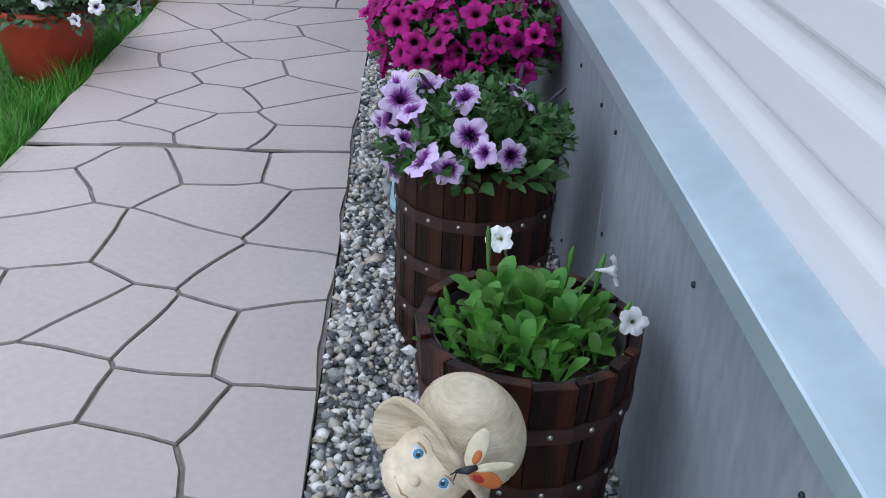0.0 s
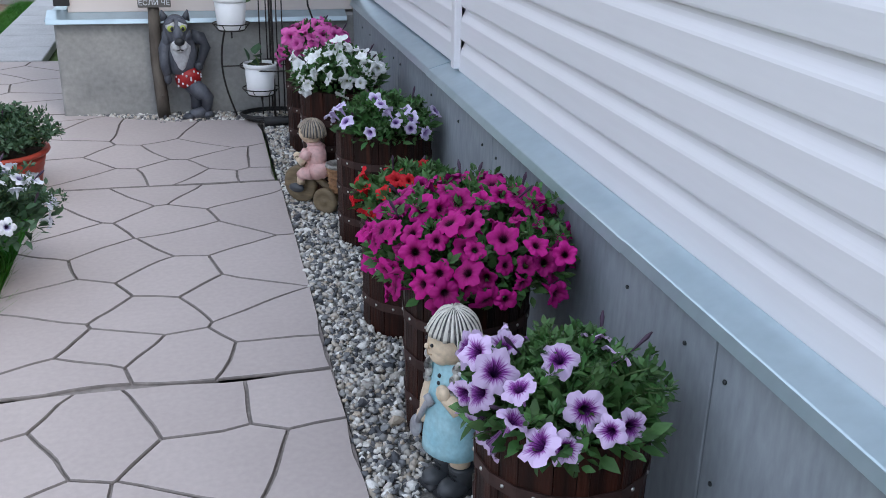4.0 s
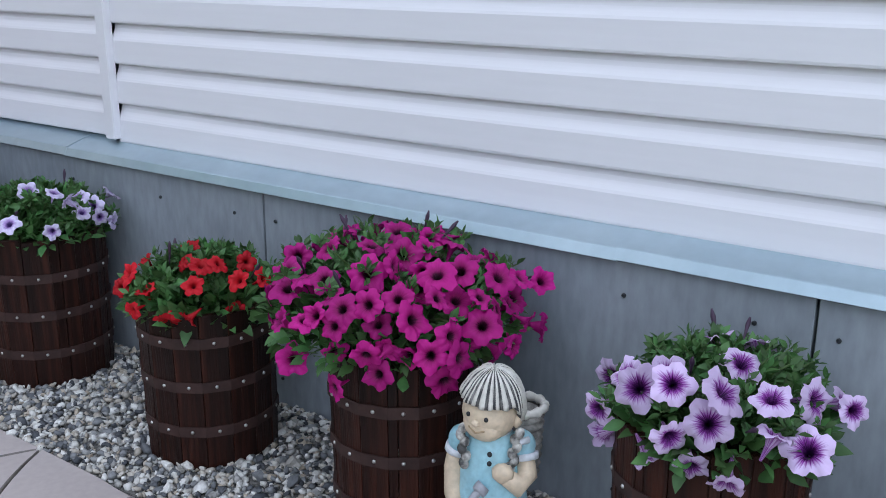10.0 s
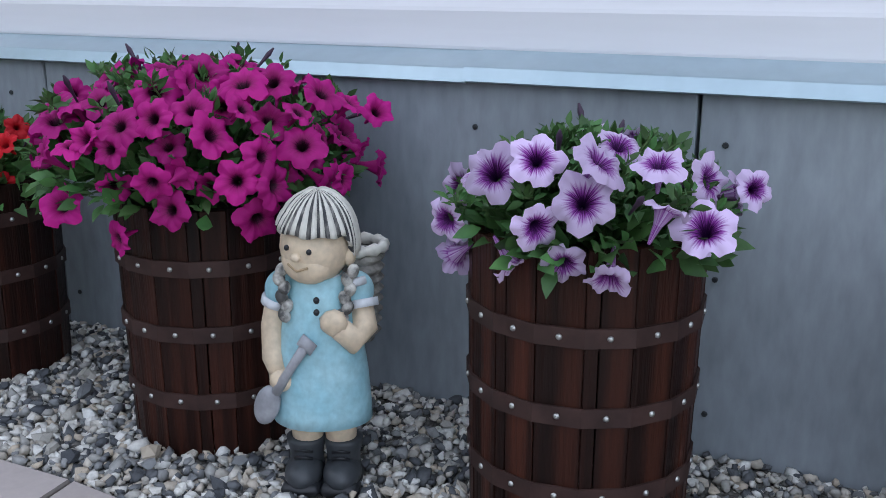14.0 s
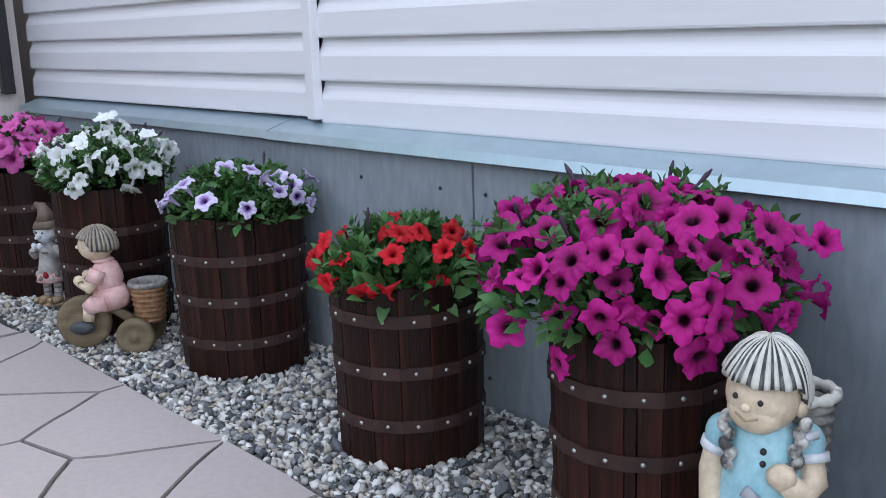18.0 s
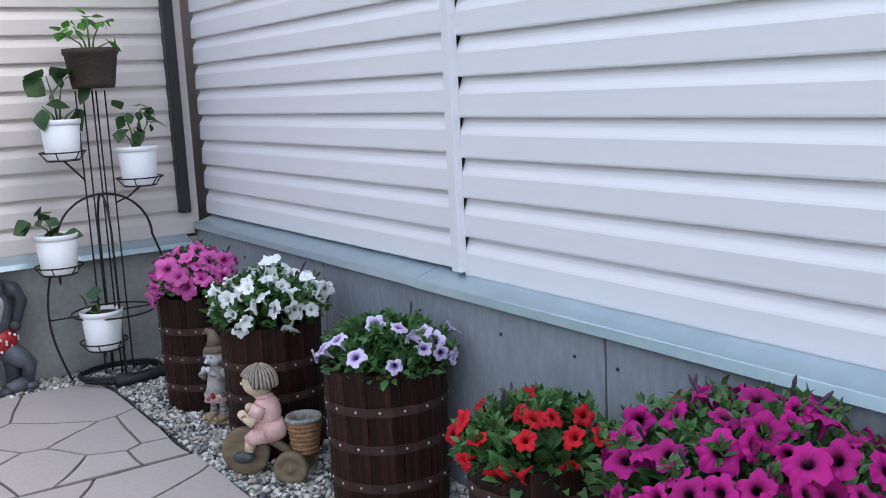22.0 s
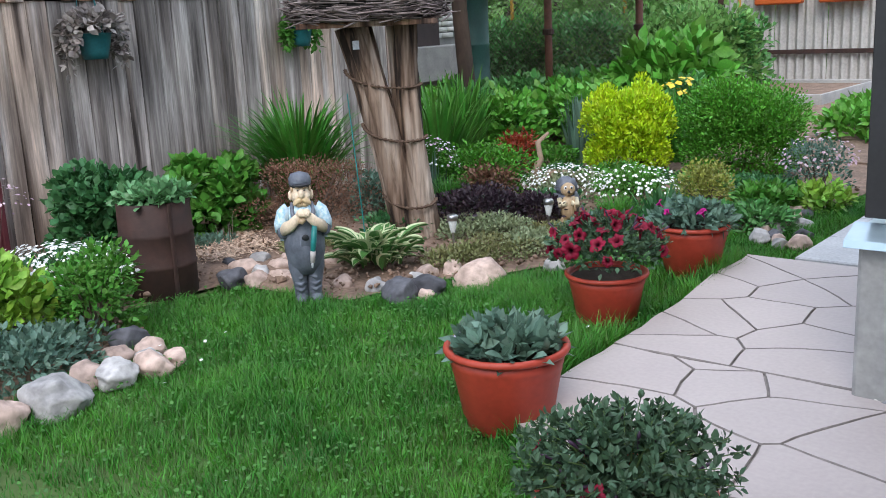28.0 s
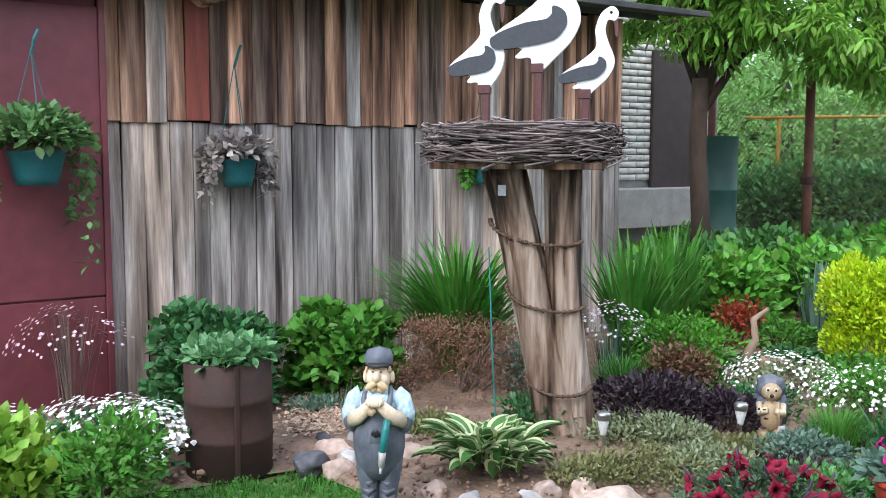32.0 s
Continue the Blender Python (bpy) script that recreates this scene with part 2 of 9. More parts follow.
def leaf_cloud(rng, n, centre, radii, size, up=0.4, shell=0.55, wide=1.0, base=None, rounded=False):
    """n leaves through an ellipsoid's outer shell, pointing outwards and upwards. Returns vertices and faces."""
    d = rng.normal(size=(n, 3))
    d /= np.linalg.norm(d, axis=1, keepdims=True)
    if base is not None:
        d[:, 2] = np.where(d[:, 2] < base, -d[:, 2] * 0.5, d[:, 2])
    rad = shell + (1 - shell) * rng.random(n) ** 0.6
    loc = np.asarray(centre) + d * np.asarray(radii) * rad[:, None]
    out = d + rng.normal(size=(n, 3)) * 0.45 + np.array([0, 0, up])
    # the leaf's y runs along "out"; its face turns up
    out /= np.linalg.norm(out, axis=1, keepdims=True)
    nz = np.array([0, 0, 1.0]) + rng.normal(size=(n, 3)) * 0.5 + d * 0.6
    nz -= out * (nz * out).sum(1, keepdims=True)
    nz /= np.linalg.norm(nz, axis=1, keepdims=True)
    x = np.cross(out, nz)
    s = size * rng.uniform(0.65, 1.25, n)
    m = np.stack([x * wide, out, nz], -1) * s[:, None, None]
    return scatter(ROUND_V, ROUND_F, m, loc) if rounded else scatter(LEAF_V, LEAF_F, m, loc)


def join_np(sets):
    vs, fs, k = [], [], 0
    for v, f in sets:
        vs.append(v)
        fs.append(f + k)
        k += len(v)
    return np.concatenate(vs), np.concatenate(fs)

# ---- the place's surfaces ----
M_CONC = mat("plinth_board", (0.30, 0.33, 0.36), (0.23, 0.26, 0.295), scale=3, rough=0.62, bump=0.12, bscale=45, vary=0.05, stretch=(1, 1, 0.35))
M_CONC2 = mat("plinth_concrete", (0.33, 0.325, 0.31), (0.23, 0.23, 0.225), scale=4, rough=0.8, bump=0.2, bscale=40)
M_SIDE = mat("siding_white", (0.785, 0.765, 0.80), (0.775, 0.755, 0.79), scale=2, rough=0.36, bump=0, bscale=60, stretch=(0.1, 1, 1), grainy=0.015)
M_SIDE2 = mat("siding_beige", (0.62, 0.545, 0.515), (0.605, 0.53, 0.50), scale=2, rough=0.4, bump=0, bscale=60, stretch=(0.1, 1, 1), grainy=0.015)
M_FLASH = mat("galvanised_flashing", (0.44, 0.54, 0.59), (0.37, 0.47, 0.525), scale=5, rough=0.3, bump=0.02, bscale=30, metal=0.6, vary=0.05, grainy=0.04)
M_BLACK = mat("black_trim", (0.018, 0.017, 0.018), (0.025, 0.024, 0.026), rough=0.45, bump=0.03)
M_BOLT = mat("bolt_head", (0.05, 0.055, 0.06), rough=0.5, metal=0.6, bump=0)
M_STONE = mat("stamped_stone", (0.44, 0.385, 0.37), (0.40, 0.348, 0.334), scale=2, rough=0.72, bump=0.06, bscale=60, vary=0.03, grainy=0.05)
M_GROUT = mat("groove", (0.27, 0.24, 0.225), (0.19, 0.168, 0.158), scale=20, rough=0.9, bump=0.3)
M_SLAB = mat("walkway_slab", (0.50, 0.50, 0.51), (0.42, 0.42, 0.43), rough=0.75, bump=0.15, vary=0.05)
M_EARTH = mat("earth", (0.27, 0.18, 0.13), (0.15, 0.10, 0.075), scale=7, rough=0.95, bump=1.0, bscale=45, grainy=0.3)
M_GROUND = mat("ground", (0.05, 0.11, 0.022), (0.08, 0.12, 0.035), scale=1.5, rough=0.95, bump=0.8, bscale=30)
M_GRASS = mat("grass", (0.028, 0.150, 0.013), (0.088, 0.275, 0.030), scale=3.2, rough=0.5, bump=0, island=0.35, leaf=0.3, hue=0.015)


def pebble_mat():
    """Stones that differ from one another: white, beige, grey and near black."""
    m = mat("pebble", (0.5, 0.5, 0.5), (0.42, 0.42, 0.42), scale=40, rough=0.6, bump=0.25, bscale=150)
    n, l = m.node_tree.nodes, m.node_tree.links
    info, geo, add, frac, ramp, mul = (n.new("ShaderNode" + k) for k in ("ObjectInfo", "NewGeometry", "Math", "Math", "ValToRGB", "Mix"))
    frac.operation = 'FRACT'
    l.new(info.outputs["Random"], add.inputs[0])
    l.new(geo.outputs["Random Per Island"], add.inputs[1])
    l.new(add.outputs["Value"], frac.inputs[0])
    l.new(frac.outputs["Value"], ramp.inputs["Fac"])
    e = ramp.color_ramp.elements
    e[0].position, e[0].color = 0.0, (0.055, 0.06, 0.07, 1)
    e[1].position, e[1].color = 1.0, (0.80, 0.79, 0.76, 1)
    for p, c in ((0.15, (0.12, 0.125, 0.135)), (0.30, (0.27, 0.275, 0.28)), (0.46, (0.43, 0.41, 0.375)), (0.60, (0.50, 0.42, 0.33)), (0.74, (0.64, 0.615, 0.57))):
        e.new(p).color = (*c, 1)
    hsv = [q for q in n if q.type == 'HUE_SAT'][0]
    mul.data_type, mul.blend_type = 'RGBA', 'MULTIPLY'
    mul.inputs["Factor"].default_value = 1.0
    gain = n.new("ShaderNodeVectorMath")
    gain.operation = 'SCALE'
    gain.inputs["Scale"].default_value = 2.0
    l.new(hsv.outputs["Color"], gain.inputs[0])
    l.new(ramp.outputs["Color"], mul.inputs["A"])
    l.new(gain.outputs["Vector"], mul.inputs["B"])
    l.new(mul.outputs["Result"], n["Principled BSDF"].inputs["Base Color"])
    return m


M_PEB = pebble_mat()
M_WOOD = bands(mat("barrel_wood", (0.06, 0.02, 0.011), (0.022, 0.009, 0.006), scale=7, rough=0.5, spec=0.22, bump=0.5, bscale=50, vary=0.24, stretch=(5, 5, 0.3)), [(0.32, (0.005, 0.0016, 0.0011)), (0.5, (0.018, 0.0049, 0.0030)), (0.70, (0.062, 0.0165, 0.0090))])
M_HOOP = mat("hoop_leather", (0.058, 0.030, 0.026), (0.032, 0.017, 0.015), scale=20, rough=0.55, spec=0.25, bump=0.1)
M_RIVET = mat("rivet", (0.55, 0.55, 0.53), rough=0.35, metal=0.9, bump=0)
M_GRIT = mat("grit", (0.20, 0.19, 0.175), (0.07, 0.068, 0.066), scale=90, rough=0.95, bump=1.0, bscale=140, grainy=0.4)
M_SOIL = mat("soil", (0.03, 0.02, 0.014), (0.05, 0.034, 0.024), scale=30, rough=0.95, bump=1.0, bscale=90)
M_TERRA = mat("terracotta_plastic", (0.38, 0.048, 0.026), (0.31, 0.038, 0.022), scale=5, rough=0.5, bump=0.06, bscale=40)

# ---- ground ----
ground_bm = bmesh.new()
bmesh.ops.create_grid(ground_bm, x_segments=2, y_segments=2, size=600)
ground = part("ground", ground_bm, M_GROUND)
ground.location = (0, 0, -0.07)
tagged(ground, "green and brown garden ground reaching the horizon", "ground", kind="structure")


# ---- stamped path ----
def clip_poly(poly, p, n):
    """Keeps the side of the line through p against n."""
    out = []
    for i in range(len(poly)):
        a, b = poly[i], poly[(i + 1) % len(poly)]
        da, db = (a[0] - p[0]) * n[0] + (a[1] - p[1]) * n[1], (b[0] - p[0]) * n[0] + (b[1] - p[1]) * n[1]
        if da <= 0:
            out.append(a)
        if (da < 0) != (db < 0) and da != db:
            k = da / (da - db)
            out.append((a[0] + k * (b[0] - a[0]), a[1] + k * (b[1] - a[1])))
    return out


def flagstones(seeds, outline, parent, gap=0.0034, top=0.0):
    """Irregular stones round their seeds inside a slab's outline, with rounded, uneven edges and sunk joints between."""
    for i, s in enumerate(seeds):
        poly = list(outline)
        for j, o in enumerate(seeds):
            if j != i:
                n = (o[0] - s[0], o[1] - s[1])
                k = math.hypot(*n)
                n = (n[0] / k, n[1] / k)
                mid = ((s[0] + o[0]) / 2 - n[0] * gap, (s[1] + o[1]) / 2 - n[1] * gap)
                poly = clip_poly(poly, mid, n)
                if len(poly) < 3:
                    break
        if len(poly) < 3:
            continue
        # subdivide and bow the edges
        ring = []
        for a, b in zip(poly, poly[1:] + poly[:1]):
            k = max(1, int(math.hypot(b[0] - a[0], b[1] - a[1]) / 0.05))
            for q in range(k):
                x, y = a[0] + (b[0] - a[0]) * q / k, a[1] + (b[1] - a[1]) * q / k
                w = noise.noise_vector((x * 3.2, y * 3.2, 4.0)) * 0.035 + noise.noise_vector((x * 14, y * 14, 9.0)) * 0.004
                x, y = x + w.x, y + w.y
                lo_x, hi_x = min(p[0] for p in outline), max(p[0] for p in outline)
                lo_y, hi_y = min(p[1] for p in outline), max(p[1] for p in outline)
                ring.append((min(max(x, lo_x), hi_x), min(max(y, lo_y), hi_y)))
        cx, cy = sum(p[0] for p in ring) / len(ring), sum(p[1] for p in ring) / len(ring)
        bm = bmesh.new()
        low = [bm.verts.new((x - cx, y - cy, -0.03)) for x, y in ring]
        high = [bm.verts.new((x - cx, y - cy, -0.004)) for x, y in ring]
        inner = []
        for x, y in ring:
            d = math.hypot(x - cx, y - cy) or 1
            k = max(0.0, 1 - 0.0024 / d)
            inner.append(bm.verts.new(((x - cx) * k, (y - cy) * k, top + 0.0006 * noise.noise((x * 8, y * 8, 1)))))
        for a, b in ((low, high), (high, inner)):
            for q in range(len(ring)):
                r = (q + 1) % len(ring)
                bm.faces.new((a[q], a[r], b[r], b[q])).material_index = 1
        mid = bm.verts.new((0, 0, top + 0.001))
        for q in range(len(ring)):
            bm.faces.new((inner[q], inner[(q + 1) % len(ring)], mid))
        ob = part("flagstone", bm, [M_STONE, M_GROUT], parent)
        ob.location = (cx, cy, 0)


def slab(outline, name):
    bm = bmesh.new()
    lo = [bm.verts.new((x, y, -0.1)) for x, y in outline]
    hi = [bm.verts.new((x, y, -0.009)) for x, y in outline]
    for i in range(len(outline)):
        j = (i + 1) % len(outline)
        bm.faces.new((lo[i], lo[j], hi[j], hi[i]))
    bm.faces.new(hi)
    return part(name, bm, M_GROUT)


XL, XR = -1.42, -0.505
near_seeds = [(-1.35, 2.03), (-1.27, 1.77), (-1.07, 1.87), (-0.84, 1.97), (-0.62, 1.99), (-0.79, 1.72), (-0.58, 1.64), (-1.17, 1.51),
              (-0.90, 1.47), (-0.65, 1.35), (-1.07, 1.23), (-0.95, 1.15), (-0.77, 1.10), (-0.60, 1.09), (-0.99, 0.94), (-0.79, 0.90),
              (-0.62, 0.82), (-0.88, 0.72), (-1.30, 1.20), (-1.25, 0.85), (-1.1, 0.55), (-0.65, 0.45), (-0.9, 0.25), (-1.3, 0.3),
              (-0.6, 0.0), (-1.05, -0.1), (-0.75, -0.4), (-1.25, -0.5)]
mid_seeds = [(-1.25, 3.13), (-1.07, 2.94), (-0.91, 2.77), (-0.84, 3.11), (-0.62, 2.83), (-0.76, 2.61), (-0.64, 2.40), (-1.21, 2.61),
             (-0.99, 2.49), (-1.28, 2.40), (-1.08, 2.30), (-0.89, 2.23), (-0.66, 2.15), (-1.17, 2.15), (-1.38, 2.90), (-1.14, 3.50),
             (-0.92, 3.30), (-0.79, 3.54), (-0.65, 3.34), (-1.36, 3.32), (-0.98, 3.62)]
far_seeds = [(-1.34, 4.57), (-1.57, 4.68), (-1.40, 4.38), (-1.05, 4.54), (-0.74, 4.46), (-1.12, 4.15), (-1.35, 3.98), (-1.20, 3.82),
             (-0.89, 4.27), (-0.92, 3.90), (-0.69, 4.03), (-0.53, 4.03), (-0.77, 3.79), (-0.56, 3.78), (-1.62, 4.98), (-1.82, 4.88),
             (-1.91, 5.03), (-2.04, 4.85), (-1.7, 4.35), (-2.0, 4.45)]
side_seeds = [(-1.72, 5.42), (-2.13, 5.47), (-1.98, 5.60), (-1.96, 5.95), (-1.81, 6.10), (-2.21, 6.12), (-2.33, 5.91), (-1.66, 5.63),
              (-2.15, 5.1), (-2.24, 5.26), (-1.6, 5.15), (-1.62, 6.3), (-2.05, 6.35)]
path = None
for seeds, outline in ((near_seeds, [(XL, -1.6), (XR, -1.6), (XR, 2.072), (XL, 2.072)]),
                       (mid_seeds, [(XL, 2.084), (XR, 2.084), (XR, 3.715), (XL, 3.715)]),
                       (far_seeds, [(-2.28, 4.3), (-1.42, 3.727), (-0.52, 3.727), (-0.53, 4.73), (-1.0, 4.80), (-1.44, 5.0), (-2.3, 5.0)]),
                       (side_seeds, [(-2.3, 5.006), (-1.46, 5.006), (-1.46, 6.45), (-2.4, 6.45)])):
    base = slab(outline, "path")
    tagged(base, "beige stamped concrete path with irregular flagstone joints", "path", "slabs of the path", "structure")
    flagstones(seeds, outline, base)

# pale concrete slabs of the further walkway
walkway = thing("walkway", Matrix.Translation((-1.98, 6.5, 0)), "pale grey concrete paving slabs beside the lawn", "walkway", kind="structure")
for i in range(9):
    bm = bmesh.new()
    add_box(bm, (0, 0.24 + i * 0.49, -0.03), (0.42, 0.48, 0.06), 0.006)
    part("paving_slab", bm, M_SLAB, walkway)


# ---- long wall: plinth boards, flashing, siding ----
def siding_course(length, lap=0.107, t=0.014):
    """One course of lap siding along +x, its face to -y: a flat lower face, a cove above and the butt below."""
    prof = [(0.020, -0.003), (0.0015, -0.003), (0.0, -0.0015), (-0.001, 0.003), (0.0, 0.03), (0.0005, 0.058), (0.0025, 0.064), (0.0065, 0.072), (0.0115, 0.081), (0.0155, 0.090), (0.0175, 0.098), (0.0185, lap + 0.002), (0.021, lap + 0.002)]
    bm = bmesh.new()
    a = [bm.verts.new((0, y, z)) for y, z in prof]
    b = [bm.verts.new((length, y, z)) for y, z in prof]
    for i in range(len(prof) - 1):
        bm.faces.new((a[i], b[i], b[i + 1], a[i + 1]))
    return bm


LAP = 0.1072
wall_long = thing("wall_long", Matrix.Translation((0, 0, 0)), "house wall of white lap siding over a grey board plinth", "wall", kind="structure")
bm = bmesh.new()
add_box(bm, (0.24, 1.7, 1.3), (0.28, 6.6, 2.8))
part("wall_core", bm, M_CONC, wall_long)
edges = [-1.55, -0.19, 1.10, 2.39, 3.75, 4.95]
for a, b in zip(edges, edges[1:]):
    bm = bmesh.new()
    add_box(bm, (0.02, (a + b) / 2, 0.22), (0.04, b - a - 0.006, 0.66), 0.002)
    part("plinth_board", bm, M_CONC, wall_long)
bolt_bm = bmesh.new()
add_lathe(bolt_bm, [(0.0045, 0), (0.0045, 0.0025), (0.003, 0.004)], 8, Matrix.Rotation(radians(-90), 4, 'Y'), closed_top=True)
bolt = part("bolt", bolt_bm, M_BOLT, wall_long)
first = True
for a, b in zip(edges, edges[1:]):
    for y in (a + 0.10, (a + b) / 2 - 0.3, (a + b) / 2 + 0.08, b - 0.04 if b < 4.9 else b - 0.3):
        for z in (0.465, 0.06, 0.27):
            if z == 0.27 and y != b - 0.04:
                continue
            if first:
                bolt.location, first = (0, y, z), False
            else:
                again("bolt", bolt.data, wall_long, Matrix.Translation((0, y, z)))


def flashing(length, seat, fold):
    """A folded drip edge along +x, outside to -y: from its seat under the siding down to the fold, then a short lip with a hem."""
    (ys, zs), (yf, zf) = seat, fold
    slope = (zs - zf) / (ys - yf)
    prof = [(ys + 0.03, zs + 0.03 * slope), (ys, zs), (yf + 0.003, zf + 0.002), (yf, zf), (yf - 0.0085, zf - 0.020), (yf - 0.003, zf - 0.0225), (yf, zf - 0.018),
            (yf + 0.004, zf - 0.005), (ys, zs - 0.006), (ys + 0.03, zs + 0.03 * slope - 0.006)]
    bm = bmesh.new()
    a = [bm.verts.new((0, y, z)) for y, z in prof]
    b = [bm.verts.new((length, y, z)) for y, z in prof]
    n = len(prof)
    for i in range(n):
        bm.faces.new((a[i], b[i], b[(i + 1) % n], a[(i + 1) % n]))
    bm.faces.new(a[::-1])
    bm.faces.new(b)
    return bm


# a frame whose x runs along the long wall (towards -y in the plan) and whose -y faces out
for a, b, dz in ((-1.55, -0.25, 0.0), (-0.255, 1.46, 0.002), (1.455, 3.155, 0.0), (3.15, 4.94, 0.002)):
    ob = part("flashing", flashing(b - a, (0.058, 0.030), (-0.012, 0.007)), M_FLASH, wall_long)
    ob.matrix_local = pose(0, b, 0.548 + dz, 0, 0, -90)
for a, b, dz in ((-1.55, 3.0, -0.001), (3.03, 4.97, 0.012)):
    me = None
    for k in range(19):
        m = pose(0.058, b, 0.582 + dz + k * LAP, 0, 0, -90)
        if me is None:
            ob = part("siding_panel", siding_course(b - a), M_SIDE, wall_long)
            me = ob.data
            ob.matrix_local = m
        else:
            again("siding_panel", me, wall_long, m)
bm = bmesh.new()
add_box(bm, (0.049, 3.014, 1.612), (0.026, 0.040, 2.05), 0.003)
part("joint_strip", bm, M_SIDE, wall_long)
bm = bmesh.new()
add_box(bm, (-0.0425, 4.968, 1.63), (0.046, 0.05, 2.05), 0.003)
part("corner_trim", bm, M_BLACK, wall_long, "black inside corner trim")

# ---- end wall ----
wall_end = thing("wall_end", Matrix.Translation((0, 0, 0)), "house end wall of beige lap siding over a concrete plinth", "wall", kind="structure")
bm = bmesh.new()
add_box(bm, (-0.72, 7.0, 0.19), (1.50, 4.1, 0.61), 0.012)
part("plinth", bm, M_CONC2, wall_end, "bare grey concrete plinth")
bm = bmesh.new()
add_box(bm, (-0.70, 7.03, 1.6), (1.46, 4.06, 2.1))
part("wall_core", bm, M_SIDE2, wall_end)
ob = part("flashing", flashing(1.46, (0.03, 0.041), (-0.040, 0.016)), M_FLASH, wall_end)
ob.matrix_local = pose(-1.50, 4.955, 0.466, 0, 0, 0)
ob = part("flashing", flashing(4.0, (0.03, 0.041), (-0.040, 0.016)), M_FLASH, wall_end)
ob.matrix_local = pose(-1.47, 9.0, 0.466, 0, 0, -90)
me = None
for k in range(19):
    m = pose(-1.40, 4.985, 0.510 + k * LAP, 0, 0, 0)
    if me is None:
        ob = part("siding_panel", siding_course(1.40), M_SIDE2, wall_end)
        me = ob.data
        ob.matrix_local = m
    else:
        again("siding_panel", me, wall_end, m)
bm = bmesh.new()
add_box(bm, (-1.425, 4.995, 1.6), (0.075, 0.05, 2.12), 0.003)
add_box(bm, (-1.453, 5.03, 1.6), (0.02, 0.075, 2.12), 0.003)
part("corner_trim", bm, M_BLACK, wall_end, "black outside corner trim")

# the rest of the house behind the long wall
house_rest = thing("wall_house", Matrix.Translation((0, 0, 0)), "plain outer walls and roof that close the house", "wall", kind="structure")
bm = bmesh.new()
add_box(bm, (3.0, 3.7, 1.28), (5.2, 10.6, 2.7))
part("wall_body", bm, M_SIDE2, house_rest)
bm = bmesh.new()
gable = [bm.verts.new((x, y, z)) for y in (-1.6, 9.0) for x, z in ((0.36, 2.64), (5.6, 2.64), (3.0, 3.6))]
for q in ((0, 1, 2), (5, 4, 3), (0, 3, 4, 1), (1, 4, 5, 2), (2, 5, 3, 0)):
    bm.faces.new([gable[k] for k in q])
part("roof", bm, M_FLASH, house_rest)

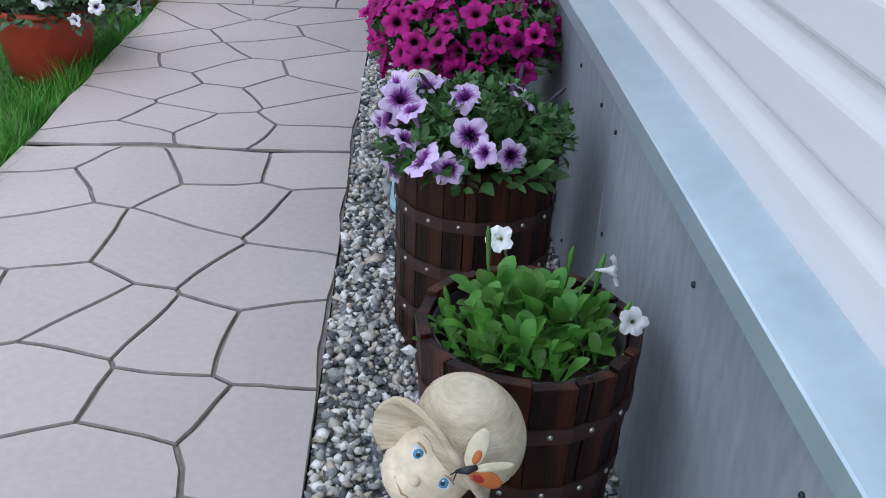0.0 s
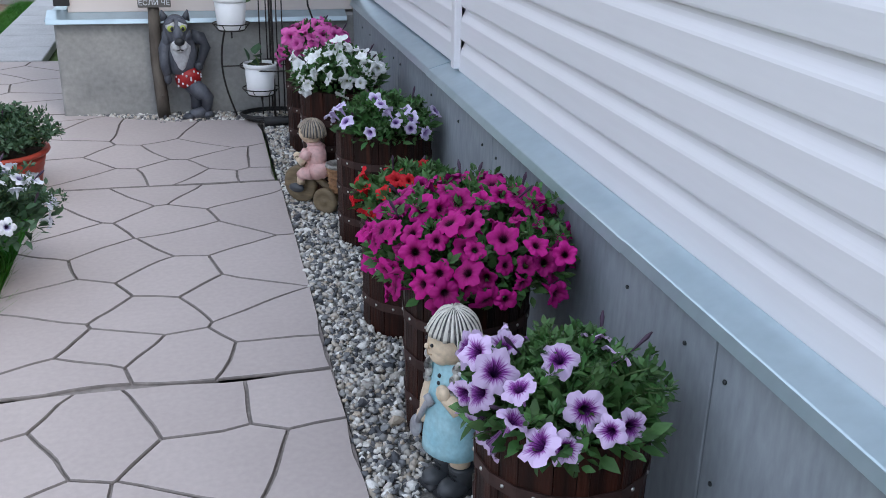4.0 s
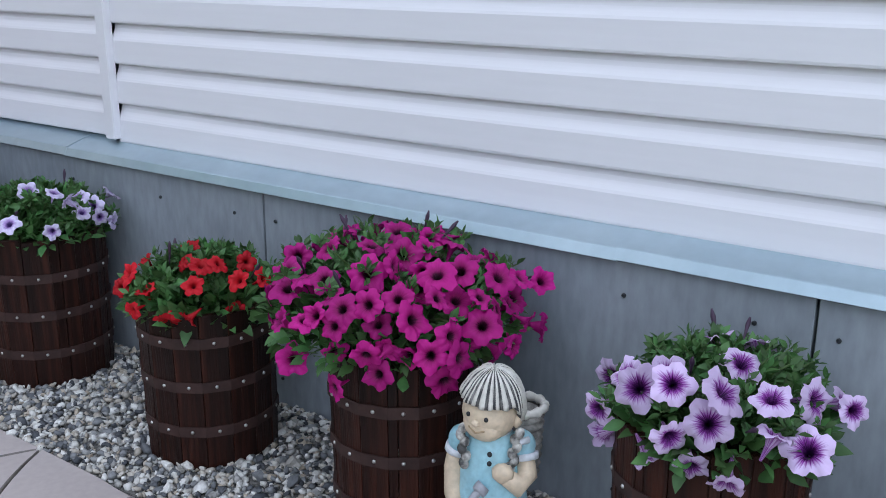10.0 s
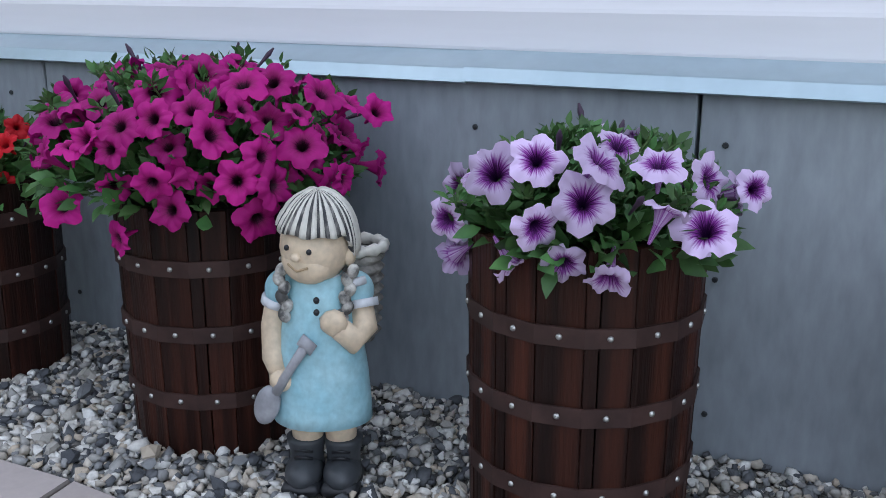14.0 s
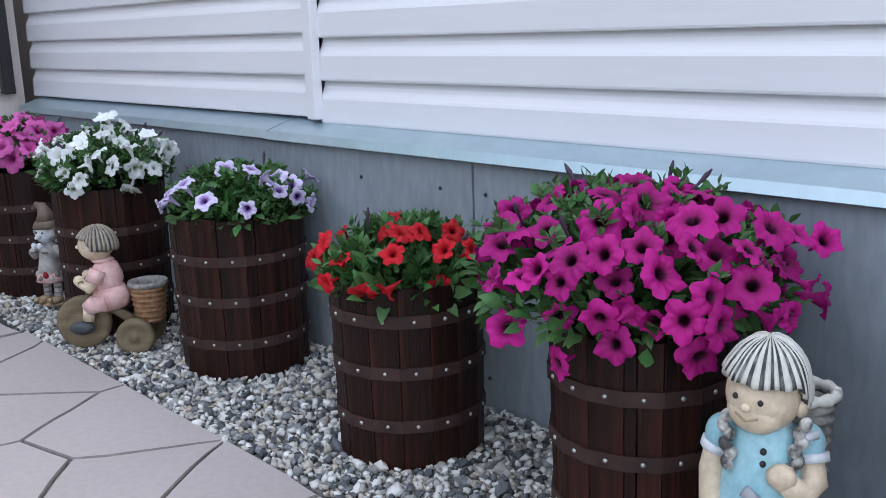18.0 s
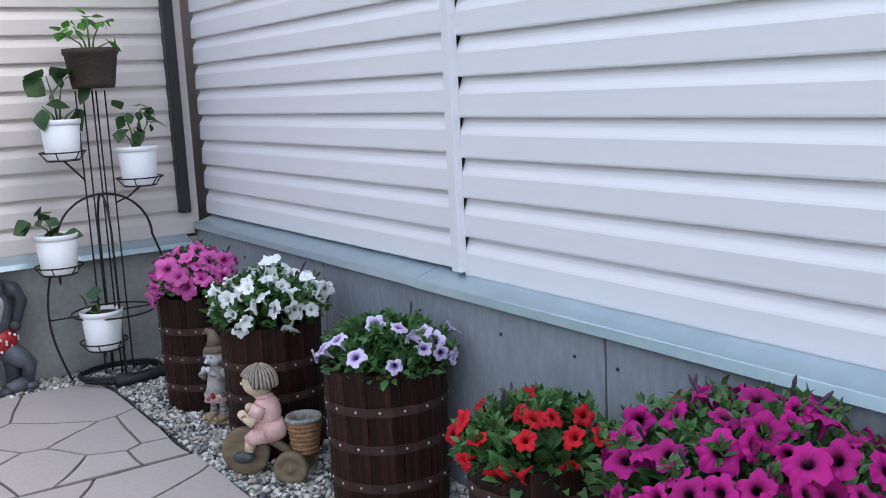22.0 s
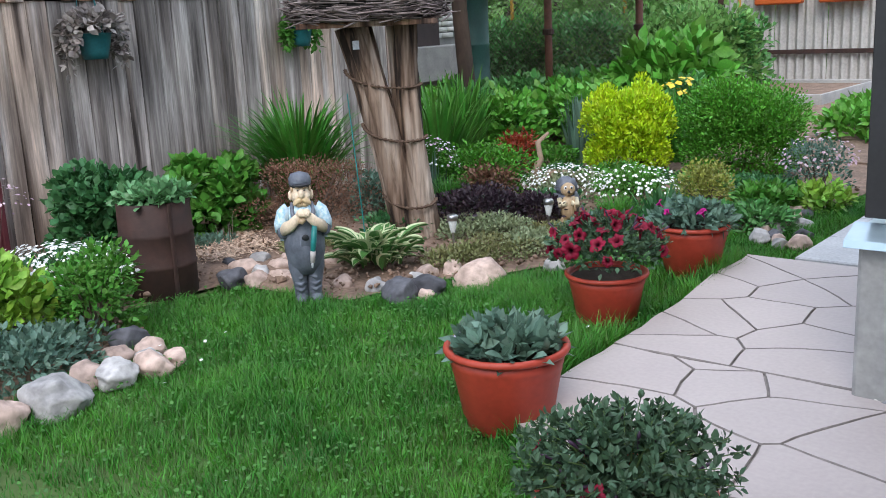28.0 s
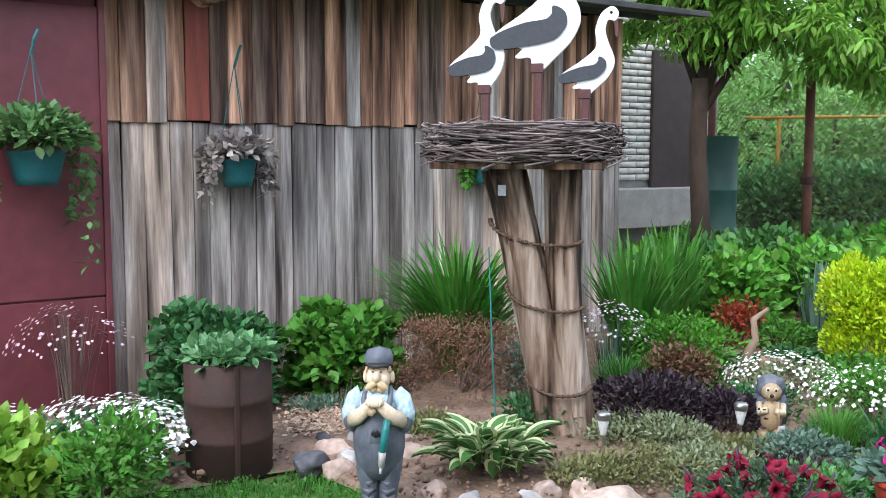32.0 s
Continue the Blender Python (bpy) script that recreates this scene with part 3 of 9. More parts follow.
# ---- barrel planters ----
def barrel(m, r_top, r_bot, h, hoops, label, sides=16, missing=()):
    """A planter of flat staves round a polygon, belted with riveted bands."""
    base = thing("barrel_planter", m, label, "planter", "barrels along the wall")
    rng = random.Random(int(h * 1000 + m.translation.y * 77))
    w_t, w_b = 2 * r_top * math.tan(math.pi / sides), 2 * r_bot * math.tan(math.pi / sides)
    for i in range(sides):
        cut = rng.choice((None, None, None, rng.uniform(-0.28, -0.1), rng.uniform(0.1, 0.28)))
        top = rng.uniform(-0.005, 0.004)
        for u0, u1 in ((-0.5, 0.5),) if cut is None else ((-0.5, cut), (cut, 0.5)):
            bm = bmesh.new()
            t, g, dz = 0.016, 0.0005, top + rng.uniform(-0.0015, 0.0015)
            for r, w, z in ((r_bot, w_b, 0.0), (r_top, w_t, h + dz)):
                for x, q in ((w * u0 + g, 0), (w * u1 - g, 0), (w * u1 - g - 0.003, -t), (w * u0 + g + 0.003, -t)):
                    bm.verts.new((x, r + q, z))
            v = list(bm.verts)
            for f in ((0, 1, 5, 4), (1, 2, 6, 5), (2, 3, 7, 6), (3, 0, 4, 7), (4, 5, 6, 7), (3, 2, 1, 0)):
                bm.faces.new([v[k] for k in f])
            bmesh.ops.bevel(bm, geom=[e for e in bm.edges], offset=0.0011, segments=1, affect='EDGES')
            bmesh.ops.recalc_face_normals(bm, faces=bm.faces)
            ob = part("stave", bm, M_WOOD, base)
            ob.matrix_local = Matrix.Rotation(2 * math.pi * (i + 0.5) / sides, 4, 'Z') @ Matrix.Translation((0, rng.uniform(-0.001, 0.001), 0))
    rivet_me = None
    for z, hw in hoops:
        bm = bmesh.new()
        ring = []
        for dz in (-hw / 2, hw / 2):
            f = (z + dz) / h
            r = (r_bot + (r_top - r_bot) * f + 0.0035) / math.cos(math.pi / sides)
            ring.append([bm.verts.new((r * math.sin(2 * math.pi * i / sides), r * math.cos(2 * math.pi * i / sides), z + dz)) for i in range(sides)])
            r -= 0.004
            ring.append([bm.verts.new((r * math.sin(2 * math.pi * i / sides), r * math.cos(2 * math.pi * i / sides), z + dz)) for i in range(sides)])
        o0, i0, o1, i1 = ring
        for i in range(sides):
            j = (i + 1) % sides
            for a, b in ((o0, o1), (o1, i1), (i1, i0), (i0, o0)):
                bm.faces.new((a[i], a[j], b[j], b[i]))
        bmesh.ops.recalc_face_normals(bm, faces=bm.faces)
        hoop = part("hoop", bm, M_HOOP, base, "dark strap band with bright rivets")
        r = r_bot + (r_top - r_bot) * z / h + 0.003
        for i in range(sides):
            mm = Matrix.Rotation(2 * math.pi * (i + 0.5) / sides, 4, 'Z') @ Matrix.Translation((0, r, z)) @ Matrix.Rotation(radians(-90), 4, 'X')
            if rivet_me is None:
                bm = bmesh.new()
                add_lathe(bm, [(0.0042, 0), (0.0036, 0.0022), (0.0016, 0.0034)], 8, closed_top=True)
                ob = part("rivet", bm, M_RIVET, hoop, smooth=True)
                rivet_me = ob.data
                ob.matrix_local = mm
            else:
                again("rivet", rivet_me, hoop, mm)
    bm = bmesh.new()
    bmesh.ops.create_circle(bm, cap_ends=True, segments=24, radius=r_top - 0.024)
    ob = part("soil", bm, M_SOIL, base)
    ob.location = (0, 0, h - 0.045)
    bm = bmesh.new()
    add_lathe(bm, [(r_top - 0.021, h - 0.16), (r_top - 0.0185, h - 0.012), (r_top - 0.022, h - 0.010), (r_top - 0.025, h - 0.16)], 28)
    part("liner", bm, M_BLACK, base, "dark plastic liner", smooth=True)
    return base


HOOPS = [(0.095, 0.024), (0.20, 0.024), (0.30, 0.024)]
BARRELS = {
    "white_low": ((-0.19, 0.60), 0.150, 0.120, 0.38, HOOPS),
    "purple": ((-0.225, 1.18), 0.149, 0.143, 0.405, HOOPS),
    "magenta": ((-0.235, 1.783), 0.142, 0.133, 0.385, HOOPS),
    "red": ((-0.232, 2.345), 0.149, 0.143, 0.36, HOOPS),
    "violet": ((-0.192, 3.035), 0.163, 0.155, 0.40, HOOPS),
    "white": ((-0.26, 3.62), 0.155, 0.146, 0.42, HOOPS),
    "pink": ((-0.27, 4.22), 0.15, 0.14, 0.42, HOOPS),
}
for key, (xy, rt, rb, h, hp) in BARRELS.items():
    barrel(pose(*xy, -0.012, 0, 0, 7 * len(key)), rt, rb, h, hp, "dark brown stave barrel planter with riveted bands on gravel")

# ---- petunias ----
M_LEAF = mat("petunia_leaf", (0.045, 0.118, 0.036), (0.085, 0.19, 0.055), scale=25, rough=0.5, bump=0.1, island=0.4, leaf=0.14, hue=0.015)
M_LEAF_DULL = mat("dull_leaf", (0.036, 0.082, 0.042), (0.062, 0.118, 0.06), scale=25, rough=0.55, bump=0.1, island=0.35, leaf=0.15, hue=0.015)
M_LEAF_BRIGHT = mat("fresh_leaf", (0.062, 0.19, 0.032), (0.13, 0.32, 0.055), scale=25, rough=0.45, bump=0.1, island=0.3, leaf=0.25, hue=0.012)
M_STEM = mat("stem", (0.10, 0.17, 0.05), (0.07, 0.12, 0.04), rough=0.6, bump=0)
M_BUD = mat("bud", (0.045, 0.02, 0.05), (0.06, 0.035, 0.06), rough=0.6, bump=0)


def petal_mat(name, throat, mid, edge, vein=0.12, spread=(0.14, 0.3, 0.62)):
    """Petals that go from throat to edge with radius, frayed along the veins."""
    m = bpy.data.materials.new(name)
    m.use_nodes = True
    n, l = m.node_tree.nodes, m.node_tree.links
    b = n["Principled BSDF"]
    uv = n.new("ShaderNodeUVMap")
    sp = n.new("ShaderNodeSeparateXYZ")
    l.new(uv.outputs["UV"], sp.inputs["Vector"])
    mp = n.new("ShaderNodeMapping")
    mp.inputs["Scale"].default_value = (0.8, 75.0, 1.0)
    l.new(uv.outputs["UV"], mp.inputs["Vector"])
    nz = n.new("ShaderNodeTexNoise")
    nz.inputs["Scale"].default_value = 1.0
    l.new(mp.outputs["Vector"], nz.inputs["Vector"])
    a = n.new("ShaderNodeMath")
    a.operation = 'MULTIPLY_ADD'
    a.inputs[1].default_value = -vein * 4
    l.new(nz.outputs["Fac"], a.inputs[0])
    add = n.new("ShaderNodeMath")
    add.operation = 'ADD'
    add.inputs[1].default_value = vein * 2
    l.new(sp.outputs["X"], add.inputs[0])
    l.new(add.outputs["Value"], a.inputs[2])
    r = n.new("ShaderNodeValToRGB")
    e = r.color_ramp.elements
    e[0].position, e[0].color = spread[0], (*throat, 1)
    e[1].position, e[1].color = spread[2], (*edge, 1)
    e.new(spread[1]).color = (*mid, 1)
    l.new(a.outputs["Value"], r.inputs["Fac"])
    info = n.new("ShaderNodeObjectInfo")
    mr = n.new("ShaderNodeMapRange")
    mr.inputs["To Min"].default_value, mr.inputs["To Max"].default_value = 0.72, 1.15
    l.new(info.outputs["Random"], mr.inputs["Value"])
    h = n.new("ShaderNodeHueSaturation")
    l.new(mr.outputs["Result"], h.inputs["Value"])
    l.new(r.outputs["Color"], h.inputs["Color"])
    l.new(h.outputs["Color"], b.inputs["Base Color"])
    b.inputs["Roughness"].default_value = 0.6
    b.inputs["Specular IOR Level"].default_value = 0.25
    t = n.new("ShaderNodeBsdfTranslucent")
    l.new(h.outputs["Color"], t.inputs["Color"])
    mx = n.new("ShaderNodeMixShader")
    mx.inputs["Fac"].default_value = 0.22
    l.new(b.outputs["BSDF"], mx.inputs[1])
    l.new(t.outputs["BSDF"], mx.inputs[2])
    l.new(mx.outputs["Shader"], n["Material Output"].inputs["Surface"])
    return m


P_MAGENTA = petal_mat("petal_magenta", (0.02, 0.0, 0.010), (0.30, 0.005, 0.125), (0.48, 0.011, 0.225), 0.08, (0.19, 0.33, 0.65))
P_PURPLE = petal_mat("petal_purple", (0.03, 0.002, 0.05), (0.26, 0.035, 0.32), (0.70, 0.54, 0.80), 0.22, (0.19, 0.38, 0.66))
P_VIOLET = petal_mat("petal_violet", (0.05, 0.02, 0.14), (0.36, 0.22, 0.52), (0.68, 0.60, 0.82), 0.12, (0.16, 0.34, 0.6))
P_RED = petal_mat("petal_red", (0.12, 0.0, 0.005), (0.46, 0.006, 0.012), (0.56, 0.010, 0.022), 0.05, (0.1, 0.24, 0.6))
P_WHITE = petal_mat("petal_white", (0.45, 0.48, 0.22), (0.80, 0.82, 0.80), (0.84, 0.85, 0.86), 0.03, (0.08, 0.2, 0.5))
P_PINK = petal_mat("petal_pink", (0.40, 0.04, 0.24), (0.60, 0.08, 0.36), (0.70, 0.14, 0.44), 0.07, (0.1, 0.28, 0.6))
P_STAR = petal_mat("petal_white_dark_eye", (0.05, 0.02, 0.10), (0.40, 0.38, 0.60), (0.78, 0.79, 0.86), 0.07, (0.16, 0.26, 0.42))
P_WINE = petal_mat("petal_wine", (0.015, 0.0, 0.004), (0.16, 0.004, 0.02), (0.25, 0.008, 0.035), 0.06, (0.15, 0.3, 0.6))


def flower_mesh(name, material, seed, open_=1.0):
    """A trumpet of unit radius: five soft lobes with a ruffled rim, a sunk throat and a tube behind."""
    rng = random.Random(seed)
    bm = bmesh.new()
    uv = bm.loops.layers.uv.new("UVMap")
    seg = 45
    ph = rng.uniform(0, 6.28)
    rings = []
    bend = rng.uniform(0, 6.28)
    for r, z in ((0.04, -0.85), (0.12, -0.5), (0.22, -0.20), (0.42, -0.03), (0.74, 0.04), (1.0, -0.02 - 0.12 * (1 - open_))):
        ring = []
        for i in range(seg):
            a = 2 * math.pi * i / seg
            lobe = abs(math.cos(2.5 * a))
            rim = max(0.0, (r - 0.5) / 0.5)
            rr = r * (1 - rim * 0.36 * (1 - lobe ** 0.62)) * (1 + rim * (0.05 * math.sin(3 * a + ph * 3) + 0.03 * math.sin(15 * a + ph)))
            zz = z + (0.16 * lobe * math.sin(5 * a + ph) + 0.10 * math.sin(11 * a + ph * 2) + 0.05 * math.sin(20 * a)) * max(0, r - 0.3)
            zz -= 0.30 * max(0, r - 0.5) * (1 + 0.9 * math.sin(a + bend) + 0.5 * math.sin(2 * a + ph))
            zz += (1 - open_) * 0.75 * max(0, r - 0.2)
            rr *= 1 - 0.25 * (1 - open_)
            v = bm.verts.new((rr * math.cos(a), rr * math.sin(a), zz))
            ring.append((v, r, i / seg))
        rings.append(ring)
    back = [bm.verts.new((0.16 * math.cos(2 * math.pi * i / seg), 0.16 * math.sin(2 * math.pi * i / seg), -0.55)) for i in range(seg)]
    tail = [bm.verts.new((0.06 * math.cos(2 * math.pi * i / seg), 0.06 * math.sin(2 * math.pi * i / seg), -1.25)) for i in range(seg)]
    neck = [bm.verts.new((v.co.x * 0.99, v.co.y * 0.99, v.co.z - 0.03)) for v, _, _ in rings[3]]
    for a, b in zip(rings, rings[1:]):
        for i in range(seg):
            j = (i + 1) % seg
            f = bm.faces.new((a[i][0], a[j][0], b[j][0], b[i][0]))
            for lp, (q, k) in zip(f.loops, ((a, i), (a, j), (b, j), (b, i))):
                lp[uv].uv = (q[k][1], k / seg)
    for a, b, u in ((neck, back, 0.5), (back, tail, 0.45)):
        for i in range(seg):
            j = (i + 1) % seg
            f = bm.faces.new((b[i], b[j], a[j], a[i]))
            for lp in f.loops:
                lp[uv].uv = (u, i / seg)
    me = bpy.data.meshes.new(name)
    bm.to_mesh(me)
    bm.free()
    me.materials.append(material)
    me.shade_smooth()
    return me


FLOWERS = {}


def put_flower(parent, material, loc, nrm, radius, rng):
    key = material.name
    if key not in FLOWERS:
        FLOWERS[key] = [flower_mesh("flower", material, s, o) for s, o in ((1, 1.0), (2, 0.85), (3, 0.3), (4, 0.95), (5, 0.6), (6, 1.1), (7, 0.9), (8, 1.0), (9, 0.45))]
    me = rng.choice(FLOWERS[key])
    q = Vector(nrm).normalized().to_track_quat('Z', 'Y')
    m = Matrix.LocRotScale(loc, q, (radius,) * 3) @ Matrix.Rotation(rng.uniform(0, 6.28), 4, 'Z')
    return again("flower", me, parent, m)


def petunia(centre, radii, placed, petals, label, leaves=900, leaf=0.031, radius=0.034, extra=0, leafmat=None, face=(-0.45, -0.25, 0.35),
            seed=1, base=-0.35, sprigs=70, buds=12, group="petunias in the barrels", sink=0.0, rounded=True, reach=1.04, wide=1.05):
    """A bushy petunia: a mound of leaves with upright sprigs, buds and open trumpets."""
    plant = thing("petunia", Matrix.Translation(centre), label, "flower", group)
    nrng, rng = np.random.default_rng(seed), random.Random(seed)
    leafmat = leafmat or M_LEAF
    r = np.array(radii)
    sets = [leaf_cloud(nrng, leaves, (0, 0, -0.03), r * (0.88, 0.88, 0.72), leaf, base=base, shell=0.3, wide=wide, rounded=rounded)]
    bm = bmesh.new()
    for k in range(sprigs):
        a, e = rng.uniform(0, 6.28), rng.uniform(0.05, 1.4)
        d = Vector((math.cos(a) * math.cos(e), math.sin(a) * math.cos(e), math.sin(e)))
        tip = Vector((d.x * r[0], d.y * r[1], d.z * r[2])) * rng.uniform(0.72, 1.0) * reach
        root = tip * 0.5 + Vector((0, 0, -0.02))
        add_tube(bm, [root, (root + tip) / 2 + Vector((0, 0, 0.008)), tip], [0.002, 0.0018, 0.0012], 5)
        sets.append(leaf_cloud(nrng, 10, tip - d * 0.010, (0.010, 0.010, 0.012), leaf * 0.55, up=0.7, shell=0.2, rounded=rounded))
        for q in (0.25, 0.55):
            sets.append(leaf_cloud(nrng, 5, tip.lerp(root, q), (0.006, 0.006, 0.006), leaf * 0.75, up=0.4, shell=0.2, rounded=rounded))
    part("stemwork", bm, M_STEM, plant)["kind"] = "stuff"
    v, f = join_np(sets)
    link("foliage", mesh_np("foliage", v, f), leafmat, plant, "soft oval green leaves", smooth=True)
    if buds:
        bm = bmesh.new()
        for k in range(buds):
            a, e = rng.uniform(0, 6.28), rng.uniform(0.2, 1.3)
            d = Vector((math.cos(a) * math.cos(e), math.sin(a) * math.cos(e), math.sin(e)))
            p = Vector((d.x * r[0], d.y * r[1], d.z * r[2])) * 0.88
            d = (d + Vector((rng.uniform(-.5, .5), rng.uniform(-.5, .5), rng.uniform(-.2, .5)))).normalized()
            add_tube(bm, [p - d * 0.015, p, p + d * 0.016, p + d * 0.032, p + d * 0.044], [0.0015, 0.0020, 0.0027, 0.0044, 0.0015], 6)
        part("bud_cover", bm, M_BUD, plant, smooth=True)["kind"] = "stuff"
    fv = Vector(face)
    spots = [Vector(p) for p in placed]
    tries = 0
    while extra > 0 and tries < 4000:
        tries += 1
        a, e = rng.uniform(0, 6.28), rng.uniform(-0.25, 1.35)
        d = Vector((math.cos(a) * math.cos(e), math.sin(a) * math.cos(e), math.sin(e)))
        p = Vector((d.x * r[0], d.y * r[1], d.z * r[2])) * 0.86
        if all((p - q).length > radius * 1.3 for q in spots):
            spots.append(p)
            extra -= 1
    for p in spots:
        d = Vector((p.x / r[0] ** 2, p.y / r[1] ** 2, p.z / r[2] ** 2)).normalized()
        nrm = d + fv * 0.6 + Vector((rng.gauss(0, .55), rng.gauss(0, .55), rng.gauss(0, .4)))
        put_flower(plant, petals if not isinstance(petals, list) else rng.choice(petals), p + nrm.normalized() * (0.004 - sink), nrm, radius * rng.uniform(0.74, 1.14), rng)
    return plant


SPOTS = {
    "purple": [(-0.15, 0.05, -0.05), (-0.16, -0.02, -0.04), (-0.15, -0.07, -0.05), (-0.10, -0.16, -0.00), (-0.11, 0.15, -0.02), (-0.08, 0.15, -0.07), (-0.17, 0.01, -0.00), (-0.14, -0.05, 0.07), (-0.16, -0.04, 0.03), (-0.12, -0.11, 0.07), (0.00, -0.19, 0.03), (-0.15, 0.07, 0.05), (-0.15, 0.02, 0.07), (-0.13, -0.12, 0.02)],
    "magenta": [(-0.10, -0.18, 0.11), (-0.06, -0.24, 0.07), (0.00, -0.24, 0.09), (-0.06, -0.20, 0.11), (-0.20, -0.11, 0.07), (-0.17, -0.15, 0.08), (-0.22, -0.07, 0.06), (-0.24, -0.00, 0.03), (-0.23, -0.02, 0.04), (-0.23, 0.06, 0.01), (-0.13, -0.20, 0.08), (-0.17, -0.18, 0.05), (-0.23, -0.06, 0.03), (-0.22, 0.05, -0.06), (-0.22, -0.12, -0.01), (-0.20, -0.15, -0.00), (-0.13, -0.23, 0.02), (-0.08, -0.26, 0.03), (0.03, -0.28, 0.01), (0.13, -0.25, 0.05), (0.11, -0.26, -0.03), (-0.20, -0.13, -0.05), (-0.16, -0.21, -0.01), (-0.12, -0.24, -0.02), (-0.12, -0.21, -0.07), (-0.04, -0.27, -0.03), (0.00, -0.27, -0.03), (-0.20, -0.03, -0.10), (0.07, -0.24, 0.07)],
    "red": [(-0.17, 0.01, -0.01), (-0.15, -0.07, -0.02), (-0.13, -0.12, -0.01), (-0.15, 0.08, 0.02), (-0.03, -0.16, 0.05), (-0.11, -0.11, 0.05), (0.03, -0.12, 0.07), (-0.04, -0.11, 0.08), (0.03, -0.17, 0.04), (-0.14, 0.06, 0.05), (-0.07, -0.09, 0.08)],
    "violet": [(-0.15, -0.11, 0.02), (-0.08, -0.18, 0.00), (0.05, -0.19, 0.01), (0.10, -0.16, -0.01), (-0.02, -0.17, 0.06), (0.00, -0.19, 0.03), (0.15, -0.10, 0.04), (-0.16, 0.08, -0.01), (-0.18, 0.01, 0.02), (-0.16, -0.04, 0.05), (-0.04, -0.14, 0.08)],
    "white": [(-0.16, -0.08, 0.04), (-0.11, -0.12, 0.07), (-0.06, -0.18, 0.01), (-0.01, -0.17, -0.06), (-0.13, -0.13, -0.02), (0.06, -0.18, -0.01), (0.00, -0.17, 0.05), (0.03, -0.09, 0.11), (0.12, -0.13, 0.05), (0.07, -0.14, 0.08), (-0.14, -0.11, -0.05), (-0.11, -0.15, 0.02), (-0.17, 0.00, 0.06), (0.00, -0.04, 0.13), (-0.05, -0.12, 0.09), (0.14, -0.12, 0.03)],
    "pink": [(-0.15, -0.02, -0.03), (-0.17, -0.02, -0.07), (-0.08, -0.13, -0.02), (-0.06, -0.11, 0.07), (0.02, -0.12, 0.06), (0.07, -0.12, 0.05), (-0.03, -0.16, 0.01), (-0.12, -0.08, 0.04), (0.05, -0.15, 0.00), (-0.10, -0.12, 0.02), (-0.03, -0.14, 0.05)],
}
petunia((-0.23, 1.17, 0.422), (0.185, 0.195, 0.088), SPOTS["purple"], P_PURPLE, "bushy petunia with pale purple dark-throated flowers in a barrel", 1300, leaf=0.034, radius=0.035, extra=9, seed=2, buds=4, face=(-0.35, -0.5, 0.3))
petunia((-0.215, 1.825, 0.438), (0.255, 0.275, 0.143), SPOTS["magenta"], P_MAGENTA, "large spreading petunia thick with magenta flowers in a barrel", 2900, leaf=0.036, radius=0.033, extra=56, seed=3, buds=7)
petunia((-0.23, 2.36, 0.365), (0.17, 0.185, 0.088), SPOTS["red"], P_RED, "petunia with scarlet red flowers and many green leaves in a barrel", 1200, leaf=0.04, radius=0.030, extra=6, seed=4, buds=4, leafmat=M_LEAF)
petunia((-0.19, 3.03, 0.420), (0.18, 0.21, 0.082), SPOTS["violet"], P_VIOLET, "petunia with small pale violet flowers in a barrel", 1200, leaf=0.034, radius=0.030, extra=4, seed=5, buds=4)
petunia((-0.27, 3.60, 0.468), (0.20, 0.20, 0.098), SPOTS["white"], P_WHITE, "petunia full of white flowers in a barrel", 1200, leaf=0.034, radius=0.033, extra=34, seed=6, buds=3)
petunia((-0.28, 4.22, 0.47), (0.16, 0.16, 0.10), SPOTS["pink"], P_PINK, "petunia with bright pink flowers in a barrel", 800, radius=0.044, extra=26, seed=7, buds=3)
# the near barrel: a young plant with few white flowers
def spoon_leaves(rng, roots, length):
    """Rosettes of spoon-shaped leaves that stand up round their roots and arch outwards."""
    tv, tf = [], []
    for t, w, z in ((0, 0.05, 0.0), (0.25, 0.08, 0.05), (0.5, 0.17, 0.09), (0.72, 0.225, 0.08), (0.90, 0.165, 0.04), (1.0, 0.04, 0.0)):
        tv += [(-w, t, z + w * 0.35), (0, t, z), (w, t, z + w * 0.35)]
    for k in range(5):
        for j in (0, 1):
            tf.append((k * 3 + j, k * 3 + j + 1, k * 3 + j + 4, k * 3 + j + 3))
    mats, locs = [], []
    for x, y, z, many, size in roots:
        many = int(many * 1.3)
        for k in range(many):
            a, e = 2.4 * k + rng.uniform(-0.3, 0.3), radians(78 - 66 * k / many + rng.uniform(-14, 14))
            d = np.array([math.cos(a) * math.cos(e), math.sin(a) * math.cos(e), math.sin(e)])
            sd = np.array([-math.sin(a), math.cos(a), 0.0])
            up_ = np.cross(sd, d)
            mats.append(np.column_stack([sd, d, -up_]) * length * size * rng.uniform(0.75, 1.15))
            locs.append((x + 0.012 * math.cos(a) + rng.gauss(0, 0.008), y + 0.012 * math.sin(a) + rng.gauss(0, 0.008), z + 0.02 * (1 - k / many)))
    tri = [q for f4 in tf for q in ((f4[0], f4[1], f4[2]), (f4[0], f4[2], f4[3]))]
    return scatter(tv, tri, np.array(mats), np.array(locs))


